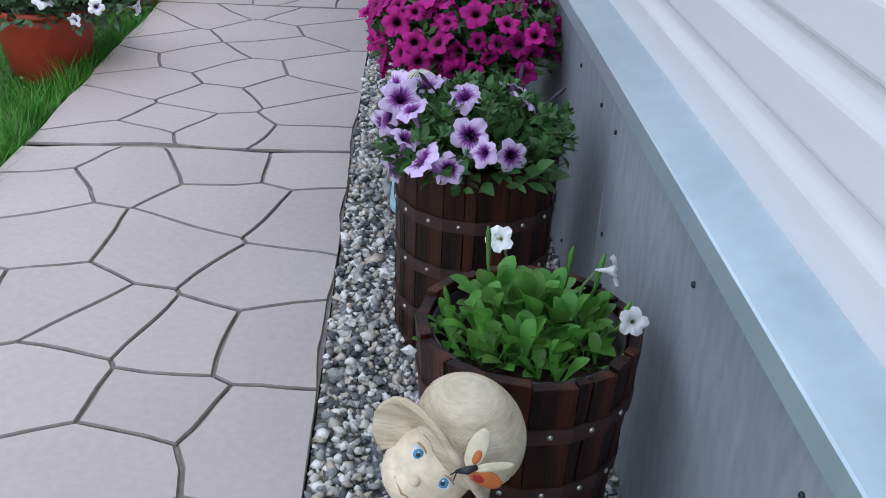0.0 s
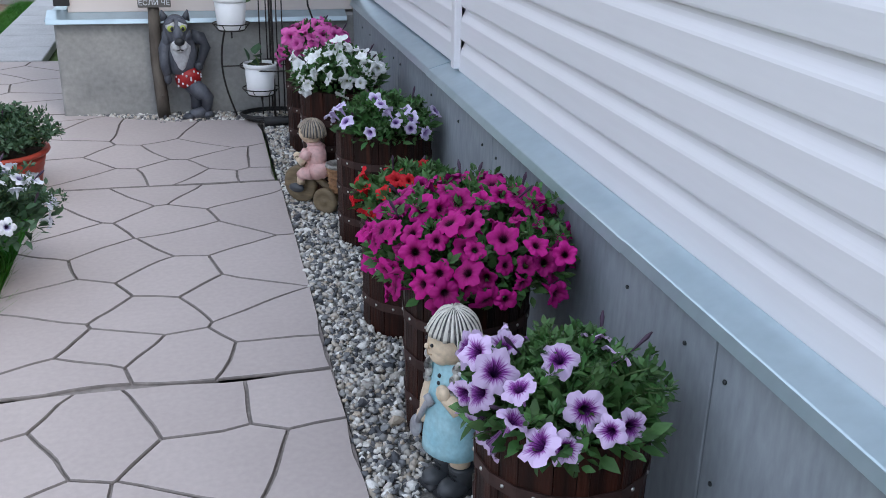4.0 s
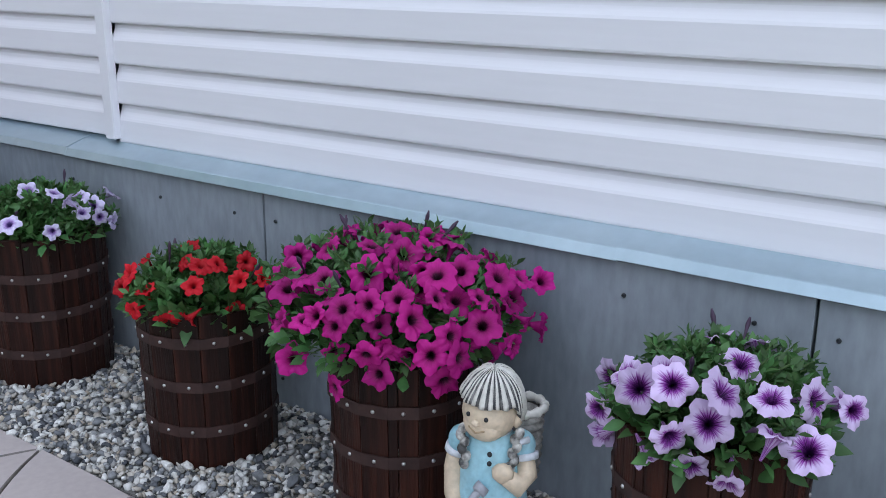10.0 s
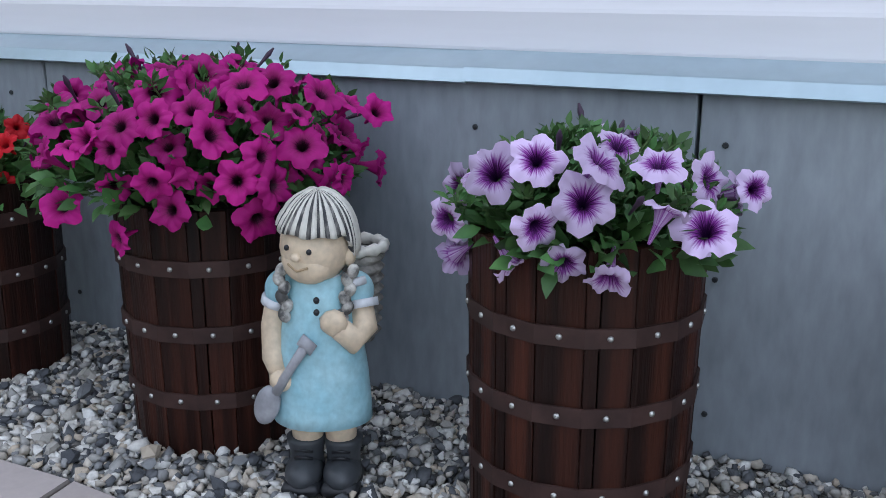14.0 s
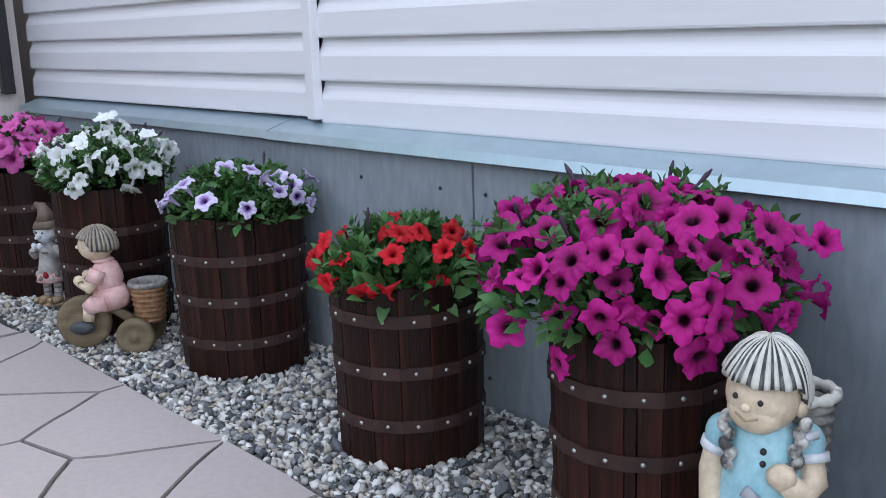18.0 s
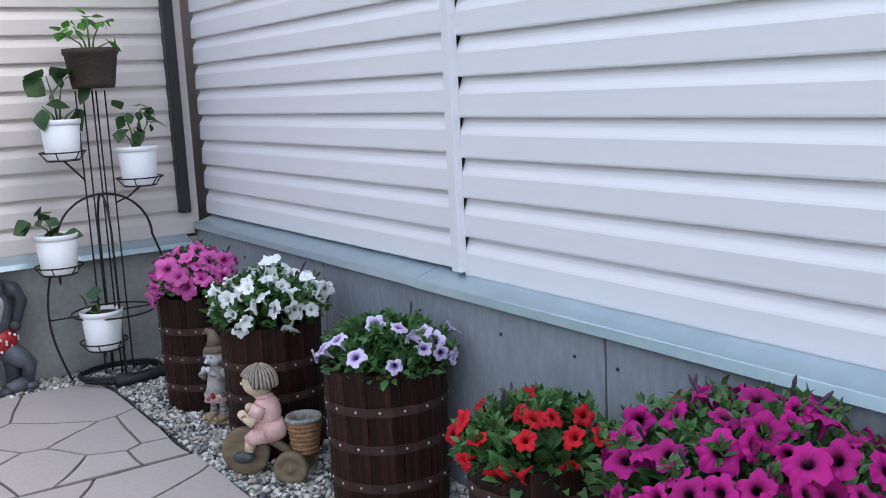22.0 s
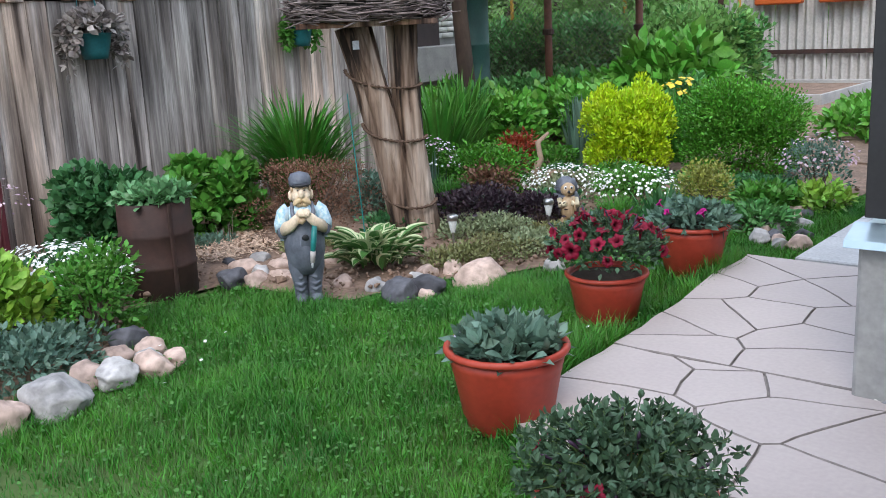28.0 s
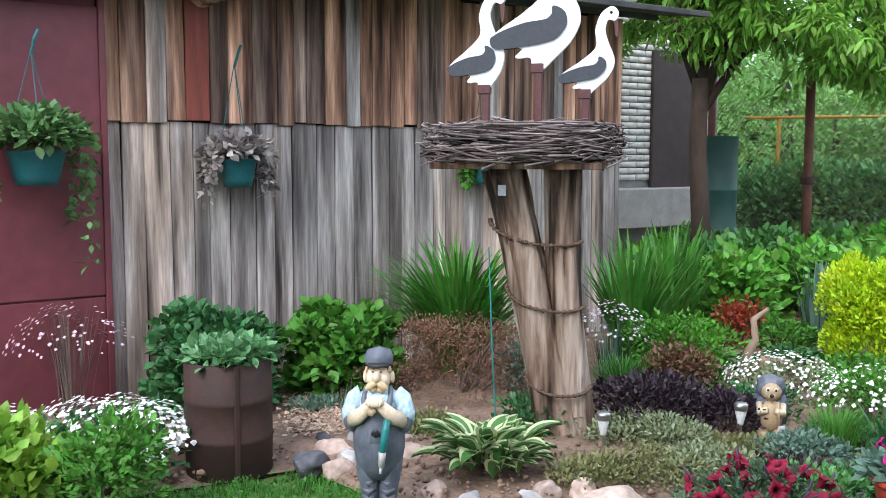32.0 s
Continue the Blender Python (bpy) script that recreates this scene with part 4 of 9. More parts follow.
young = thing("petunia", Matrix.Translation((-0.19, 0.60, 0.325)), "young petunia of fresh green leaves with few white flowers", "flower", "petunias in the barrels")
yrng = random.Random(4)
roots = [(0.0, 0.02, 0.01, 22, 1.15), (-0.055, 0.01, 0.0, 15, 0.95), (0.05, -0.005, 0.0, 17, 1.05), (-0.015, -0.05, 0.0, 17, 0.95), (0.035, 0.06, 0.01, 14, 0.95), (-0.04, 0.06, 0.01, 14, 1.0), (0.085, 0.03, 0.0, 13, 0.8),
         (-0.098, 0.02, 0.0, 12, 0.6), (0.02, -0.075, -0.005, 12, 0.75), (-0.065, -0.045, -0.005, 12, 0.75), (0.085, -0.045, -0.005, 12, 0.7), (-0.11, -0.015, -0.005, 8, 0.5)]
v, f = spoon_leaves(yrng, roots, 0.060)
link("foliage", mesh_np("foliage", v, f), M_LEAF_BRIGHT, young, "soft spoon-shaped green leaves", smooth=True)
bm = bmesh.new()
for x, y, h in ((-0.05, 0.10, 0.12), (0.06, 0.085, 0.10), (0.095, 0.055, 0.105), (-0.105, 0.035, 0.06), (0.12, -0.01, 0.07)):
    add_tube(bm, [(x * 0.7, y * 0.7, 0), (x, y, h * 0.6), (x * 1.05, y, h), (x * 1.08, y, h + 0.012)], [0.0022, 0.0026, 0.0042, 0.0012], 6)
part("bud_cover", bm, M_LEAF_BRIGHT, young, smooth=True)["kind"] = "stuff"
frng = random.Random(5)
for p, nrm in (((-0.035, 0.115, 0.105), (-0.3, -0.9, 0.5)), ((0.125, -0.05, 0.075), (-0.2, -0.9, 0.55)), ((0.115, 0.03, 0.105), (0.7, -0.2, 0.1))):
    put_flower(young, P_WHITE, p, nrm, 0.023, frng)
    back = Vector(p) - Vector(nrm).normalized() * 0.026
    bm = bmesh.new()
    add_tube(bm, [(p[0] * 0.45, p[1] * 0.45, 0.0), (back.x * 0.8, back.y * 0.8, back.z - 0.02), tuple(back)], [0.0022, 0.002, 0.0016], 6)
    part("stalk", bm, M_STEM, young)


# ---- gravel ----
def pebble_shape(seed):
    bm = bmesh.new()
    add_ball(bm, (0, 0, 0), (1.0, 0.78, 0.6), 1, 0.75, 1.5, seed * 3.1)
    me = bpy.data.meshes.new("pebble")
    bm.to_mesh(me)
    bm.free()
    return me


def mesh_arrays(me):
    v = np.empty(len(me.vertices) * 3)
    me.vertices.foreach_get("co", v)
    return v.reshape(-1, 3), np.array([p.vertices[:] for p in me.polygons])


def gravel(n, spot, seed, near=0, near_spot=None):
    """Loose pebbles, heaped in two layers; those nearest to the path are objects of their own."""
    rng = np.random.default_rng(seed)
    shapes = [pebble_shape(s) for s in range(5)]
    for s in shapes:
        s.materials.append(M_PEB)
    gravel_bm = bmesh.new()
    for x0, x1, y0, y1 in ((-0.502, 0.02, -1.6, 4.97), (-1.44, -0.5, 4.72, 4.97)):
        bmesh.ops.translate(gravel_bm, vec=((x0 + x1) / 2, (y0 + y1) / 2, -0.035), verts=add_box(gravel_bm, (0, 0, 0), (x1 - x0, y1 - y0, 0.05)))
    bed = part("gravel_bed", gravel_bm, M_GRIT)
    tagged(bed, "bed of loose grey and beige river gravel along the wall", "gravel", kind="structure")
    sets = []
    for k, s in enumerate(shapes):
        tv, tf = mesh_arrays(s)
        q = spot(rng, n // 5)
        size = 0.0090 * np.exp(rng.normal(0, 0.30, len(q)))
        nz = rng.normal(size=(len(q), 3)) * 0.6 + np.array([0, 0, 1.0])
        m = turns(rng, nz, size)
        z = -0.008 + rng.uniform(-0.007, 0.008, len(q))
        sets.append(scatter(tv, tf, m, np.column_stack([q, z])))
    v, f = join_np(sets)
    ob = link("gravel", mesh_np("gravel", v, f), M_PEB, bed)
    ob["kind"] = "stuff"
    q = near_spot(rng, near)
    for x, y in q:
        size = 0.0110 * math.exp(rng.normal(0, 0.28))
        m = Matrix.LocRotScale((x, y, -0.001 + rng.uniform(-0.003, 0.006)), Euler(rng.uniform(-0.5, 0.5, 3) + np.array([0, 0, rng.uniform(0, 6)])), (size,) * 3)
        again("pebble", shapes[int(rng.integers(5))], bed, m)


def strip_spots(rng, n):
    a = np.column_stack([rng.uniform(-0.50, -0.005, int(n * 0.93)), rng.uniform(-0.3, 4.93, int(n * 0.93))])
    k = n - len(a)
    x = rng.uniform(-1.40, -0.5, k)
    low = np.where(x < -1.0, 4.82 + (-1.0 - x) * 0.42, 4.75)
    b = np.column_stack([x, low + (4.94 - low) * rng.random(k)])
    return np.concatenate([a, b])


gravel(27000, strip_spots, 4, 290, lambda rng, n: np.column_stack([rng.uniform(-0.48, -0.05, n), rng.uniform(0.9, 2.3, n)]))

# ---- figurines ----
def paint(name, c, rough=0.45, c2=None, **kw):
    return mat(name, c, c2 or tuple(v * 0.82 for v in c), scale=18, rough=rough, bump=0.12, bscale=80, **kw)


F_SKIN = paint("painted_skin", (0.74, 0.59, 0.43))
F_HAIR = bands(mat("painted_hair", (0.6, 0.58, 0.55), scale=5, rough=0.6, bump=0.5, bscale=30, stretch=(22, 22, 1.2)),
               [(0.42, (0.05, 0.05, 0.055)), (0.52, (0.11, 0.105, 0.10)), (0.66, (0.24, 0.23, 0.22))])
F_LOCK = paint("painted_pale_lock", (0.70, 0.675, 0.62), c2=(0.50, 0.475, 0.42))
F_LOCKBROWN = paint("painted_brown_lock", (0.42, 0.35, 0.27), c2=(0.24, 0.19, 0.145))
F_DRESS = paint("painted_blue", (0.26, 0.50, 0.58), c2=(0.36, 0.58, 0.64))
F_WHITE = paint("painted_white", (0.72, 0.74, 0.78))
F_BLACK = paint("painted_black", (0.02, 0.021, 0.025), 0.4)
F_BOOT = paint("painted_boot", (0.055, 0.06, 0.068), 0.4)
F_SILVER = paint("painted_silver", (0.44, 0.44, 0.47), 0.35, c2=(0.20, 0.20, 0.22))
F_PINK = paint("painted_pink", (0.64, 0.36, 0.345), c2=(0.74, 0.50, 0.47))
F_WOOD = mat("painted_wood", (0.23, 0.17, 0.10), (0.12, 0.09, 0.055), scale=6, rough=0.65, bump=0.4, bscale=25, stretch=(1, 1, 6))
F_WICKER = mat("painted_wicker", (0.36, 0.20, 0.10), (0.20, 0.10, 0.05), scale=60, rough=0.65, bump=0.6, bscale=110)
F_BRAID = bands(mat("painted_braid", (0.5, 0.48, 0.45), scale=40, rough=0.6, bump=0.6, bscale=120), [(0.42, (0.07, 0.068, 0.066)), (0.5, (0.30, 0.285, 0.265)), (0.62, (0.62, 0.60, 0.55))])
F_ROPE = mat("painted_rope", (0.16, 0.15, 0.14), (0.36, 0.34, 0.31), scale=60, rough=0.7, bump=0.6, bscale=100)
F_STRAW = bands(mat("painted_straw", (0.6, 0.5, 0.35), scale=8, rough=0.6, bump=0.5, bscale=70, stretch=(1, 1, 6)),
                [(0.35, (0.42, 0.34, 0.22)), (0.55, (0.62, 0.53, 0.38)), (0.7, (0.68, 0.60, 0.46))])
F_FACE = paint("painted_pale_face", (0.78, 0.67, 0.50), c2=(0.72, 0.60, 0.44))
F_CREAM = paint("painted_cream", (0.68, 0.60, 0.42))
F_ORANGE = paint("painted_orange", (0.50, 0.14, 0.03))
F_EYE = paint("painted_eye_blue", (0.08, 0.30, 0.52), 0.25)
F_GREY = paint("painted_wolf_grey", (0.06, 0.066, 0.085), c2=(0.11, 0.118, 0.14))
F_PALE = paint("painted_pale_grey", (0.55, 0.56, 0.58))
F_RED = paint("painted_red", (0.36, 0.018, 0.02))
F_YELLOW = paint("painted_yellow_green", (0.40, 0.46, 0.10), 0.3)
F_DENIM = paint("painted_denim", (0.09, 0.10, 0.125), c2=(0.14, 0.155, 0.19))
F_SHIRT = bands(mat("painted_check_shirt", (0.4, 0.55, 0.62), scale=60, rough=0.6, bump=0.2), [(0.4, (0.30, 0.48, 0.58)), (0.6, (0.55, 0.66, 0.70))])
F_TEAL = paint("painted_teal", (0.02, 0.20, 0.19), 0.35)
F_BLOND = paint("painted_moustache", (0.62, 0.46, 0.27))
F_TAN = paint("painted_tan", (0.46, 0.33, 0.20))
F_STONE = paint("painted_stone", (0.50, 0.47, 0.44), c2=(0.34, 0.32, 0.31))
F_ELFCAP = paint("painted_brown_cap", (0.20, 0.145, 0.105), c2=(0.11, 0.078, 0.056))
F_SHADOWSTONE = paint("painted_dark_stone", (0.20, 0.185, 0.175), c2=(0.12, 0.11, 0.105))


class Figure:
    """Collects shapes and their paints into the one mesh of a statue."""

    def __init__(self):
        self.bm, self.mats = bmesh.new(), []

    def use(self, material, before):
        if material not in self.mats:
            self.mats.append(material)
        k = self.mats.index(material)
        for f in self.bm.faces:
            if f.index == -1 or f not in before:
                f.material_index = k

    def _wrap(self, material, call):
        before = set(self.bm.faces)
        call()
        if material not in self.mats:
            self.mats.append(material)
        k = self.mats.index(material)
        for f in self.bm.faces:
            if f not in before:
                f.material_index = k
        return self

    def ball(self, material, c, r, sub=3, lump=0.0, freq=3.0, rot=None, seed=0.0):
        return self._wrap(material, lambda: add_ball(self.bm, c, r, sub, lump, freq, seed, rot))

    def tube(self, material, pts, radii, seg=12):
        return self._wrap(material, lambda: add_tube(self.bm, pts, radii, seg))

    def lathe(self, material, prof, m=None, seg=28, top=True, bottom=True, wob=0.0):
        return self._wrap(material, lambda: add_lathe(self.bm, prof, seg, m, top, bottom, wob))

    def box(self, material, c, s, bevel=0.004, rot=None):
        return self._wrap(material, lambda: add_box(self.bm, c, s, bevel, rot))

    def done(self, name, m, label, category="statue"):
        bmesh.ops.recalc_face_normals(self.bm, faces=self.bm.faces)
        ob = part(name, self.bm, self.mats, smooth=True)
        ob.matrix_world = m
        return tagged(ob, label, category)


S = Matrix.Diagonal


HAIRS = 27


def lock_phase(a):
    """Where an angle lies across its lock of hair, from -1 (groove) to 1 (ridge); the locks differ in width."""
    return math.cos(HAIRS * (a + 0.05 * math.sin(3 * a) + 0.03 * math.sin(7 * a + 1)))


def locks(f, before, c, least=-0.25, pale=None):
    """Paints the ridges of the locks pale and leaves their grooves dark."""
    pale = pale or F_LOCK
    if pale not in f.mats:
        f.mats.append(pale)
    k = f.mats.index(pale)
    for face in f.bm.faces:
        if face not in before:
            p = face.calc_center_median() - Vector(c)
            if lock_phase(math.atan2(p.y, p.x)) > least:
                face.material_index = k


def bowl_hair(f, c, r, fringe, tilt=0.0, side=0.55, pale=None):
    """A cap of thick locks round a head, cut to a fringe at the front (-y) and longer at the back."""
    def call():
        bm = f.bm
        seg, rows = HAIRS * 8, 11
        grid = []
        for j in range(rows + 1):
            row = []
            for i in range(seg):
                a = 2 * math.pi * i / seg
                front = max(0.0, -math.sin(a))
                low = (fringe if front > 0.35 else fringe + (side + 0.35) * (1 - front / 0.35)) if front > 0 else fringe + side + 0.35 + 0.2 * abs(math.sin(a))
                low += 0.035 * math.sin(a * 9 + 1)
                e = math.pi / 2 * (1 - j / rows * (0.62 + 0.42 * low))
                k = 1 + (0.016 + 0.022 * j / rows) * lock_phase(a) + 0.015 * math.sin(a * 5 + j * 0.4)
                k *= 1 + 0.07 * max(0.0, (j - rows + 3) / 3)
                row.append(bm.verts.new((c[0] + r[0] * k * math.cos(e) * math.cos(a), c[1] + r[1] * k * math.cos(e) * math.sin(a), c[2] + r[2] * k * math.sin(e))))
            grid.append(row)
        for a, b in zip(grid, grid[1:]):
            for i in range(seg):
                j = (i + 1) % seg
                bm.faces.new((a[i], b[i], b[j], a[j]))
        inner = [bm.verts.new(v.co * 1.0 + (Vector(c) - v.co) * 0.12) for v in grid[-1]]
        for i in range(seg):
            j = (i + 1) % seg
            bm.faces.new((grid[-1][i], inner[i], inner[j], grid[-1][j]))
        bmesh.ops.remove_doubles(bm, verts=grid[0], dist=0.0005)
    before = set(f.bm.faces)
    f._wrap(F_HAIR, call)
    locks(f, before, c, pale=pale)


# girl in a blue dress, with a spade and a basket on her back
f = Figure()
# head, turned to one side
HC = Vector((0, -0.004, 0.366))
f.ball(F_SKIN, HC + Vector((0, -0.006, -0.014)), (0.054, 0.054, 0.050))
f.ball(F_SKIN, HC + Vector((0, -0.030, -0.030)), (0.042, 0.030, 0.030))
f.ball(F_SKIN, HC + Vector((0, -0.063, -0.014)), (0.008, 0.007, 0.006), 2)
for s in (-1, 1):
    f.ball(F_BLACK, HC + Vector((s * 0.019, -0.0565, -0.005)), 0.0042, 2)
    f.ball(F_SKIN, HC + Vector((s * 0.053, 0.006, -0.024)), (0.008, 0.013, 0.015), 2)
f.tube(F_TAN, [HC + Vector((-0.017, -0.0575, -0.027)), HC + Vector((0.0, -0.0612, -0.0335)), HC + Vector((0.017, -0.0575, -0.027))], 0.0018, 6)
bowl_hair(f, HC + Vector((0, 0.004, -0.002)), (0.0605, 0.061, 0.064), 0.56, side=0.42)
bmesh.ops.transform(f.bm, matrix=Matrix.Translation(HC) @ Matrix.Rotation(radians(-20), 4, 'Z') @ Matrix.Rotation(radians(4), 4, 'Y') @ Matrix.Rotation(radians(5), 4, 'X') @ Matrix.Translation(-HC), verts=f.bm.verts)
for s in (-1, 1):
    f.ball(F_BOOT, (s * 0.031, -0.014, 0.022), (0.031, 0.046, 0.023))
    f.box(F_BLACK, (s * 0.031, -0.012, 0.008), (0.062, 0.092, 0.018), 0.007)
    f.lathe(F_BOOT, [(0.028, 0.02), (0.027, 0.045), (0.031, 0.062), (0.032, 0.068), (0.026, 0.070)], Matrix.Translation((s * 0.030, 0.008, 0)))
    for z in (0.034, 0.044, 0.053):
        f.tube(F_BLACK, [(s * 0.03 - 0.014, -0.022 + (z - 0.04) * 0.4, z), (s * 0.03, -0.028 + (z - 0.04) * 0.4, z + 0.004), (s * 0.03 + 0.014, -0.022 + (z - 0.04) * 0.4, z)], 0.0025, 6)
    f.lathe(F_SKIN, [(0.024, 0.06), (0.026, 0.085), (0.027, 0.13)], Matrix.Translation((s * 0.027, 0.006, 0)))
f.lathe(F_DRESS, [(0.060, 0.100), (0.080, 0.104), (0.079, 0.122), (0.073, 0.17), (0.065, 0.22), (0.056, 0.27), (0.046, 0.305), (0.03, 0.318)], S((1, 0.82, 1, 1)), 36, wob=0.035)
f.lathe(F_WHITE, [(0.030, 0.303), (0.040, 0.304), (0.038, 0.312), (0.026, 0.318)], S((1, 0.85, 1, 1)))
for z in (0.268, 0.284):
    f.ball(F_BLACK, (0.003, -0.043 - (0.284 - z) * 0.1, z), 0.005, 2)
# arms: one hangs with the spade, one holds the strap
f.ball(F_DRESS, (-0.058, 0, 0.288), (0.027, 0.026, 0.027))
f.tube(F_WHITE, [(-0.066, 0, 0.275), (-0.069, 0, 0.264)], [0.024, 0.024])
f.tube(F_SKIN, [(-0.064, 0, 0.28), (-0.073, -0.002, 0.235), (-0.070, -0.02, 0.195), (-0.056, -0.035, 0.172)], [0.019, 0.020, 0.019, 0.016])
f.ball(F_SKIN, (-0.054, -0.042, 0.17), (0.02, 0.017, 0.016), lump=0.15)
f.ball(F_DRESS, (0.058, 0, 0.288), (0.027, 0.026, 0.027))
f.tube(F_WHITE, [(0.066, -0.003, 0.276), (0.068, -0.006, 0.265)], [0.025, 0.025])
f.tube(F_SKIN, [(0.062, 0, 0.28), (0.071, -0.014, 0.24), (0.056, -0.036, 0.228), (0.034, -0.048, 0.25)], [0.019, 0.021, 0.02, 0.016])
f.ball(F_SKIN, (0.030, -0.052, 0.256), (0.021, 0.015, 0.018), lump=0.15)
# spade
f.tube(F_SILVER, [(-0.062, -0.052, 0.155), (-0.035, -0.06, 0.195), (-0.012, -0.062, 0.226)], [0.008, 0.007, 0.008])
f.tube(F_SILVER, [(-0.020, -0.062, 0.236), (0.0, -0.062, 0.220)], [0.009, 0.009])
f.ball(F_SILVER, (-0.078, -0.048, 0.135), (0.020, 0.010, 0.030), rot=Matrix.Rotation(radians(20), 3, 'Y'))
for s in (-1, 1):
    for k in range(6):
        f.ball(F_BRAID, (s * (0.054 - 0.002 * k) + 0.003 * (-1) ** k, -0.030 - 0.002 * k, 0.322 - 0.012 * k), (0.009, 0.010, 0.011), 3, rot=Matrix.Rotation(radians(35 * (-1) ** k), 3, "Y"))
f.tube(F_WHITE, [(0.050, -0.034, 0.305), (0.074, -0.02, 0.308)], [0.006, 0.006])
# basket on the back
f.lathe(F_ROPE, [(0.026, 0.20), (0.034, 0.25), (0.040, 0.325), (0.034, 0.33), (0.028, 0.27)], Matrix.Translation((0.050, 0.056, 0)), wob=0.04)
for k in range(8):
    f.lathe(F_ROPE, [(0.028 + k * 0.0017, 0.208 + k * 0.0155), (0.036 + k * 0.0017, 0.215 + k * 0.0155), (0.028 + k * 0.0017, 0.222 + k * 0.0155)], Matrix.Translation((0.050, 0.056, 0)), 36, top=False, bottom=False, wob=0.10)
rim = [Vector((0.050 + 0.044 * math.cos(k * 0.2), 0.056 + 0.044 * math.sin(k * 0.2), 0.338)) for k in range(32)]
f.tube(F_LOCK, rim, [0.008 + 0.0022 * math.sin(k * 2.1) for k in range(32)], 8)
f.done("girl_statue", pose(-0.33, 1.52, -0.008, 0, 0, -66) @ S((0.88, 0.88, 1, 1)), "garden statue of a girl in a blue dress with spade")

# child on a wooden tricycle with a wicker basket: forward is -x
f = Figure()


def wheel(c, r, w):
    f.lathe(F_WOOD, [(0.002, w), (r * 0.16, w), (r * 0.2, w * 0.72), (r * 0.55, w * 0.6), (r * 0.6, w * 0.75), (r * 0.9, w * 0.8), (r, w * 0.5), (r, -w * 0.5), (r * 0.9, -w * 0.8), (r * 0.002, -w)],
            Matrix.Translation(c) @ Matrix.Rotation(radians(90), 4, 'X'), 30)


wheel((-0.075, 0, 0.075), 0.072, 0.018)
wheel((0.075, -0.055, 0.045), 0.05, 0.016)
wheel((0.075, 0.055, 0.045), 0.05, 0.016)
f.tube(F_WOOD, [(0.075, -0.05, 0.045), (0.075, 0.05, 0.045)], 0.010)
f.tube(F_WOOD, [(-0.075, 0, 0.075), (-0.055, 0, 0.13), (-0.05, 0, 0.19)], [0.014, 0.012, 0.011])
f.tube(F_WOOD, [(-0.05, 0, 0.125), (0.01, 0, 0.105), (0.08, 0, 0.06)], [0.012, 0.013, 0.014])
f.tube(F_WOOD, [(-0.055, -0.05, 0.19), (-0.05, 0, 0.195), (-0.055, 0.05, 0.19)], 0.009)
f.lathe(F_WICKER, [(0.036, 0.055), (0.040, 0.08), (0.043, 0.11), (0.048, 0.15)], Matrix.Translation((0.105, 0, 0.018)), 30, top=False, wob=0.02)
for k in range(7):
    z = 0.062 + k * 0.014
    f.lathe(F_WICKER, [(0.036 + k * 0.0018, z - 0.005), (0.041 + k * 0.0018, z), (0.036 + k * 0.0018, z + 0.005)], Matrix.Translation((0.105, 0, 0.018)), 30, top=False, bottom=False, wob=0.05)
f.lathe(F_ROPE, [(0.046, 0.150), (0.054, 0.156), (0.052, 0.166), (0.044, 0.166), (0.040, 0.150), (0.034, 0.075)], Matrix.Translation((0.105, 0, 0.018)), 30, top=True, bottom=False)
f.ball(F_PINK, (0.005, 0, 0.145), (0.050, 0.048, 0.04), lump=0.1)
f.ball(F_PINK, (-0.002, 0, 0.195), (0.042, 0.040, 0.055), lump=0.08)
for s in (-1, 1):
    f.tube(F_PINK, [(0.0, s * 0.028, 0.135), (-0.035, s * 0.034, 0.130), (-0.048, s * 0.034, 0.118)], [0.026, 0.024, 0.022])
    f.tube(F_SKIN, [(-0.045, s * 0.034, 0.12), (-0.052, s * 0.034, 0.088)], [0.017, 0.015])
    f.ball(F_BOOT, (-0.070, s * 0.036, 0.068), (0.034, 0.017, 0.018))
    f.tube(F_PINK, [(-0.01, s * 0.04, 0.225), (-0.022, s * 0.048, 0.195)], [0.021, 0.023])
    f.tube(F_SKIN, [(-0.02, s * 0.047, 0.20), (-0.036, s * 0.046, 0.178), (-0.062, s * 0.035, 0.192)], [0.015, 0.015, 0.013])
    f.ball(F_SKIN, (-0.066, s * 0.032, 0.196), (0.014, 0.013, 0.014))
HC = Vector((-0.022, 0, 0.285))
f.tube(F_SKIN, [(-0.01, 0, 0.235), (-0.015, 0, 0.26)], [0.017, 0.018])
f.lathe(F_PINK, [(0.022, 0.236), (0.030, 0.244), (0.022, 0.252)], Matrix.Translation((-0.008, 0, 0)))
f.ball(F_SKIN, HC, (0.046, 0.045, 0.043))
f.ball(F_SKIN, HC + Vector((-0.047, -0.004, -0.004)), 0.006, 2)
for s in (-1, 1):
    f.ball(F_BLACK, HC + Vector((-0.043, s * 0.014, 0.004)), 0.0026, 2)
    f.ball(F_SKIN, HC + Vector((0.006, s * 0.045, -0.006)), (0.009, 0.006, 0.011), 2)
hm = Figure()
bowl_hair(hm, (0, 0, 0), (0.052, 0.051, 0.050), 0.36, side=0.5, pale=F_LOCKBROWN)
bmesh.ops.transform(hm.bm, matrix=Matrix.Translation(HC + Vector((0.004, 0, 0.004))) @ Matrix.Rotation(radians(-90), 4, 'Z'), verts=hm.bm.verts)
tmp = bpy.data.meshes.new("tmp")
hm.bm.to_mesh(tmp)
before = set(f.bm.faces)
f.bm.from_mesh(tmp)
f.mats += [F_HAIR, F_LOCKBROWN]
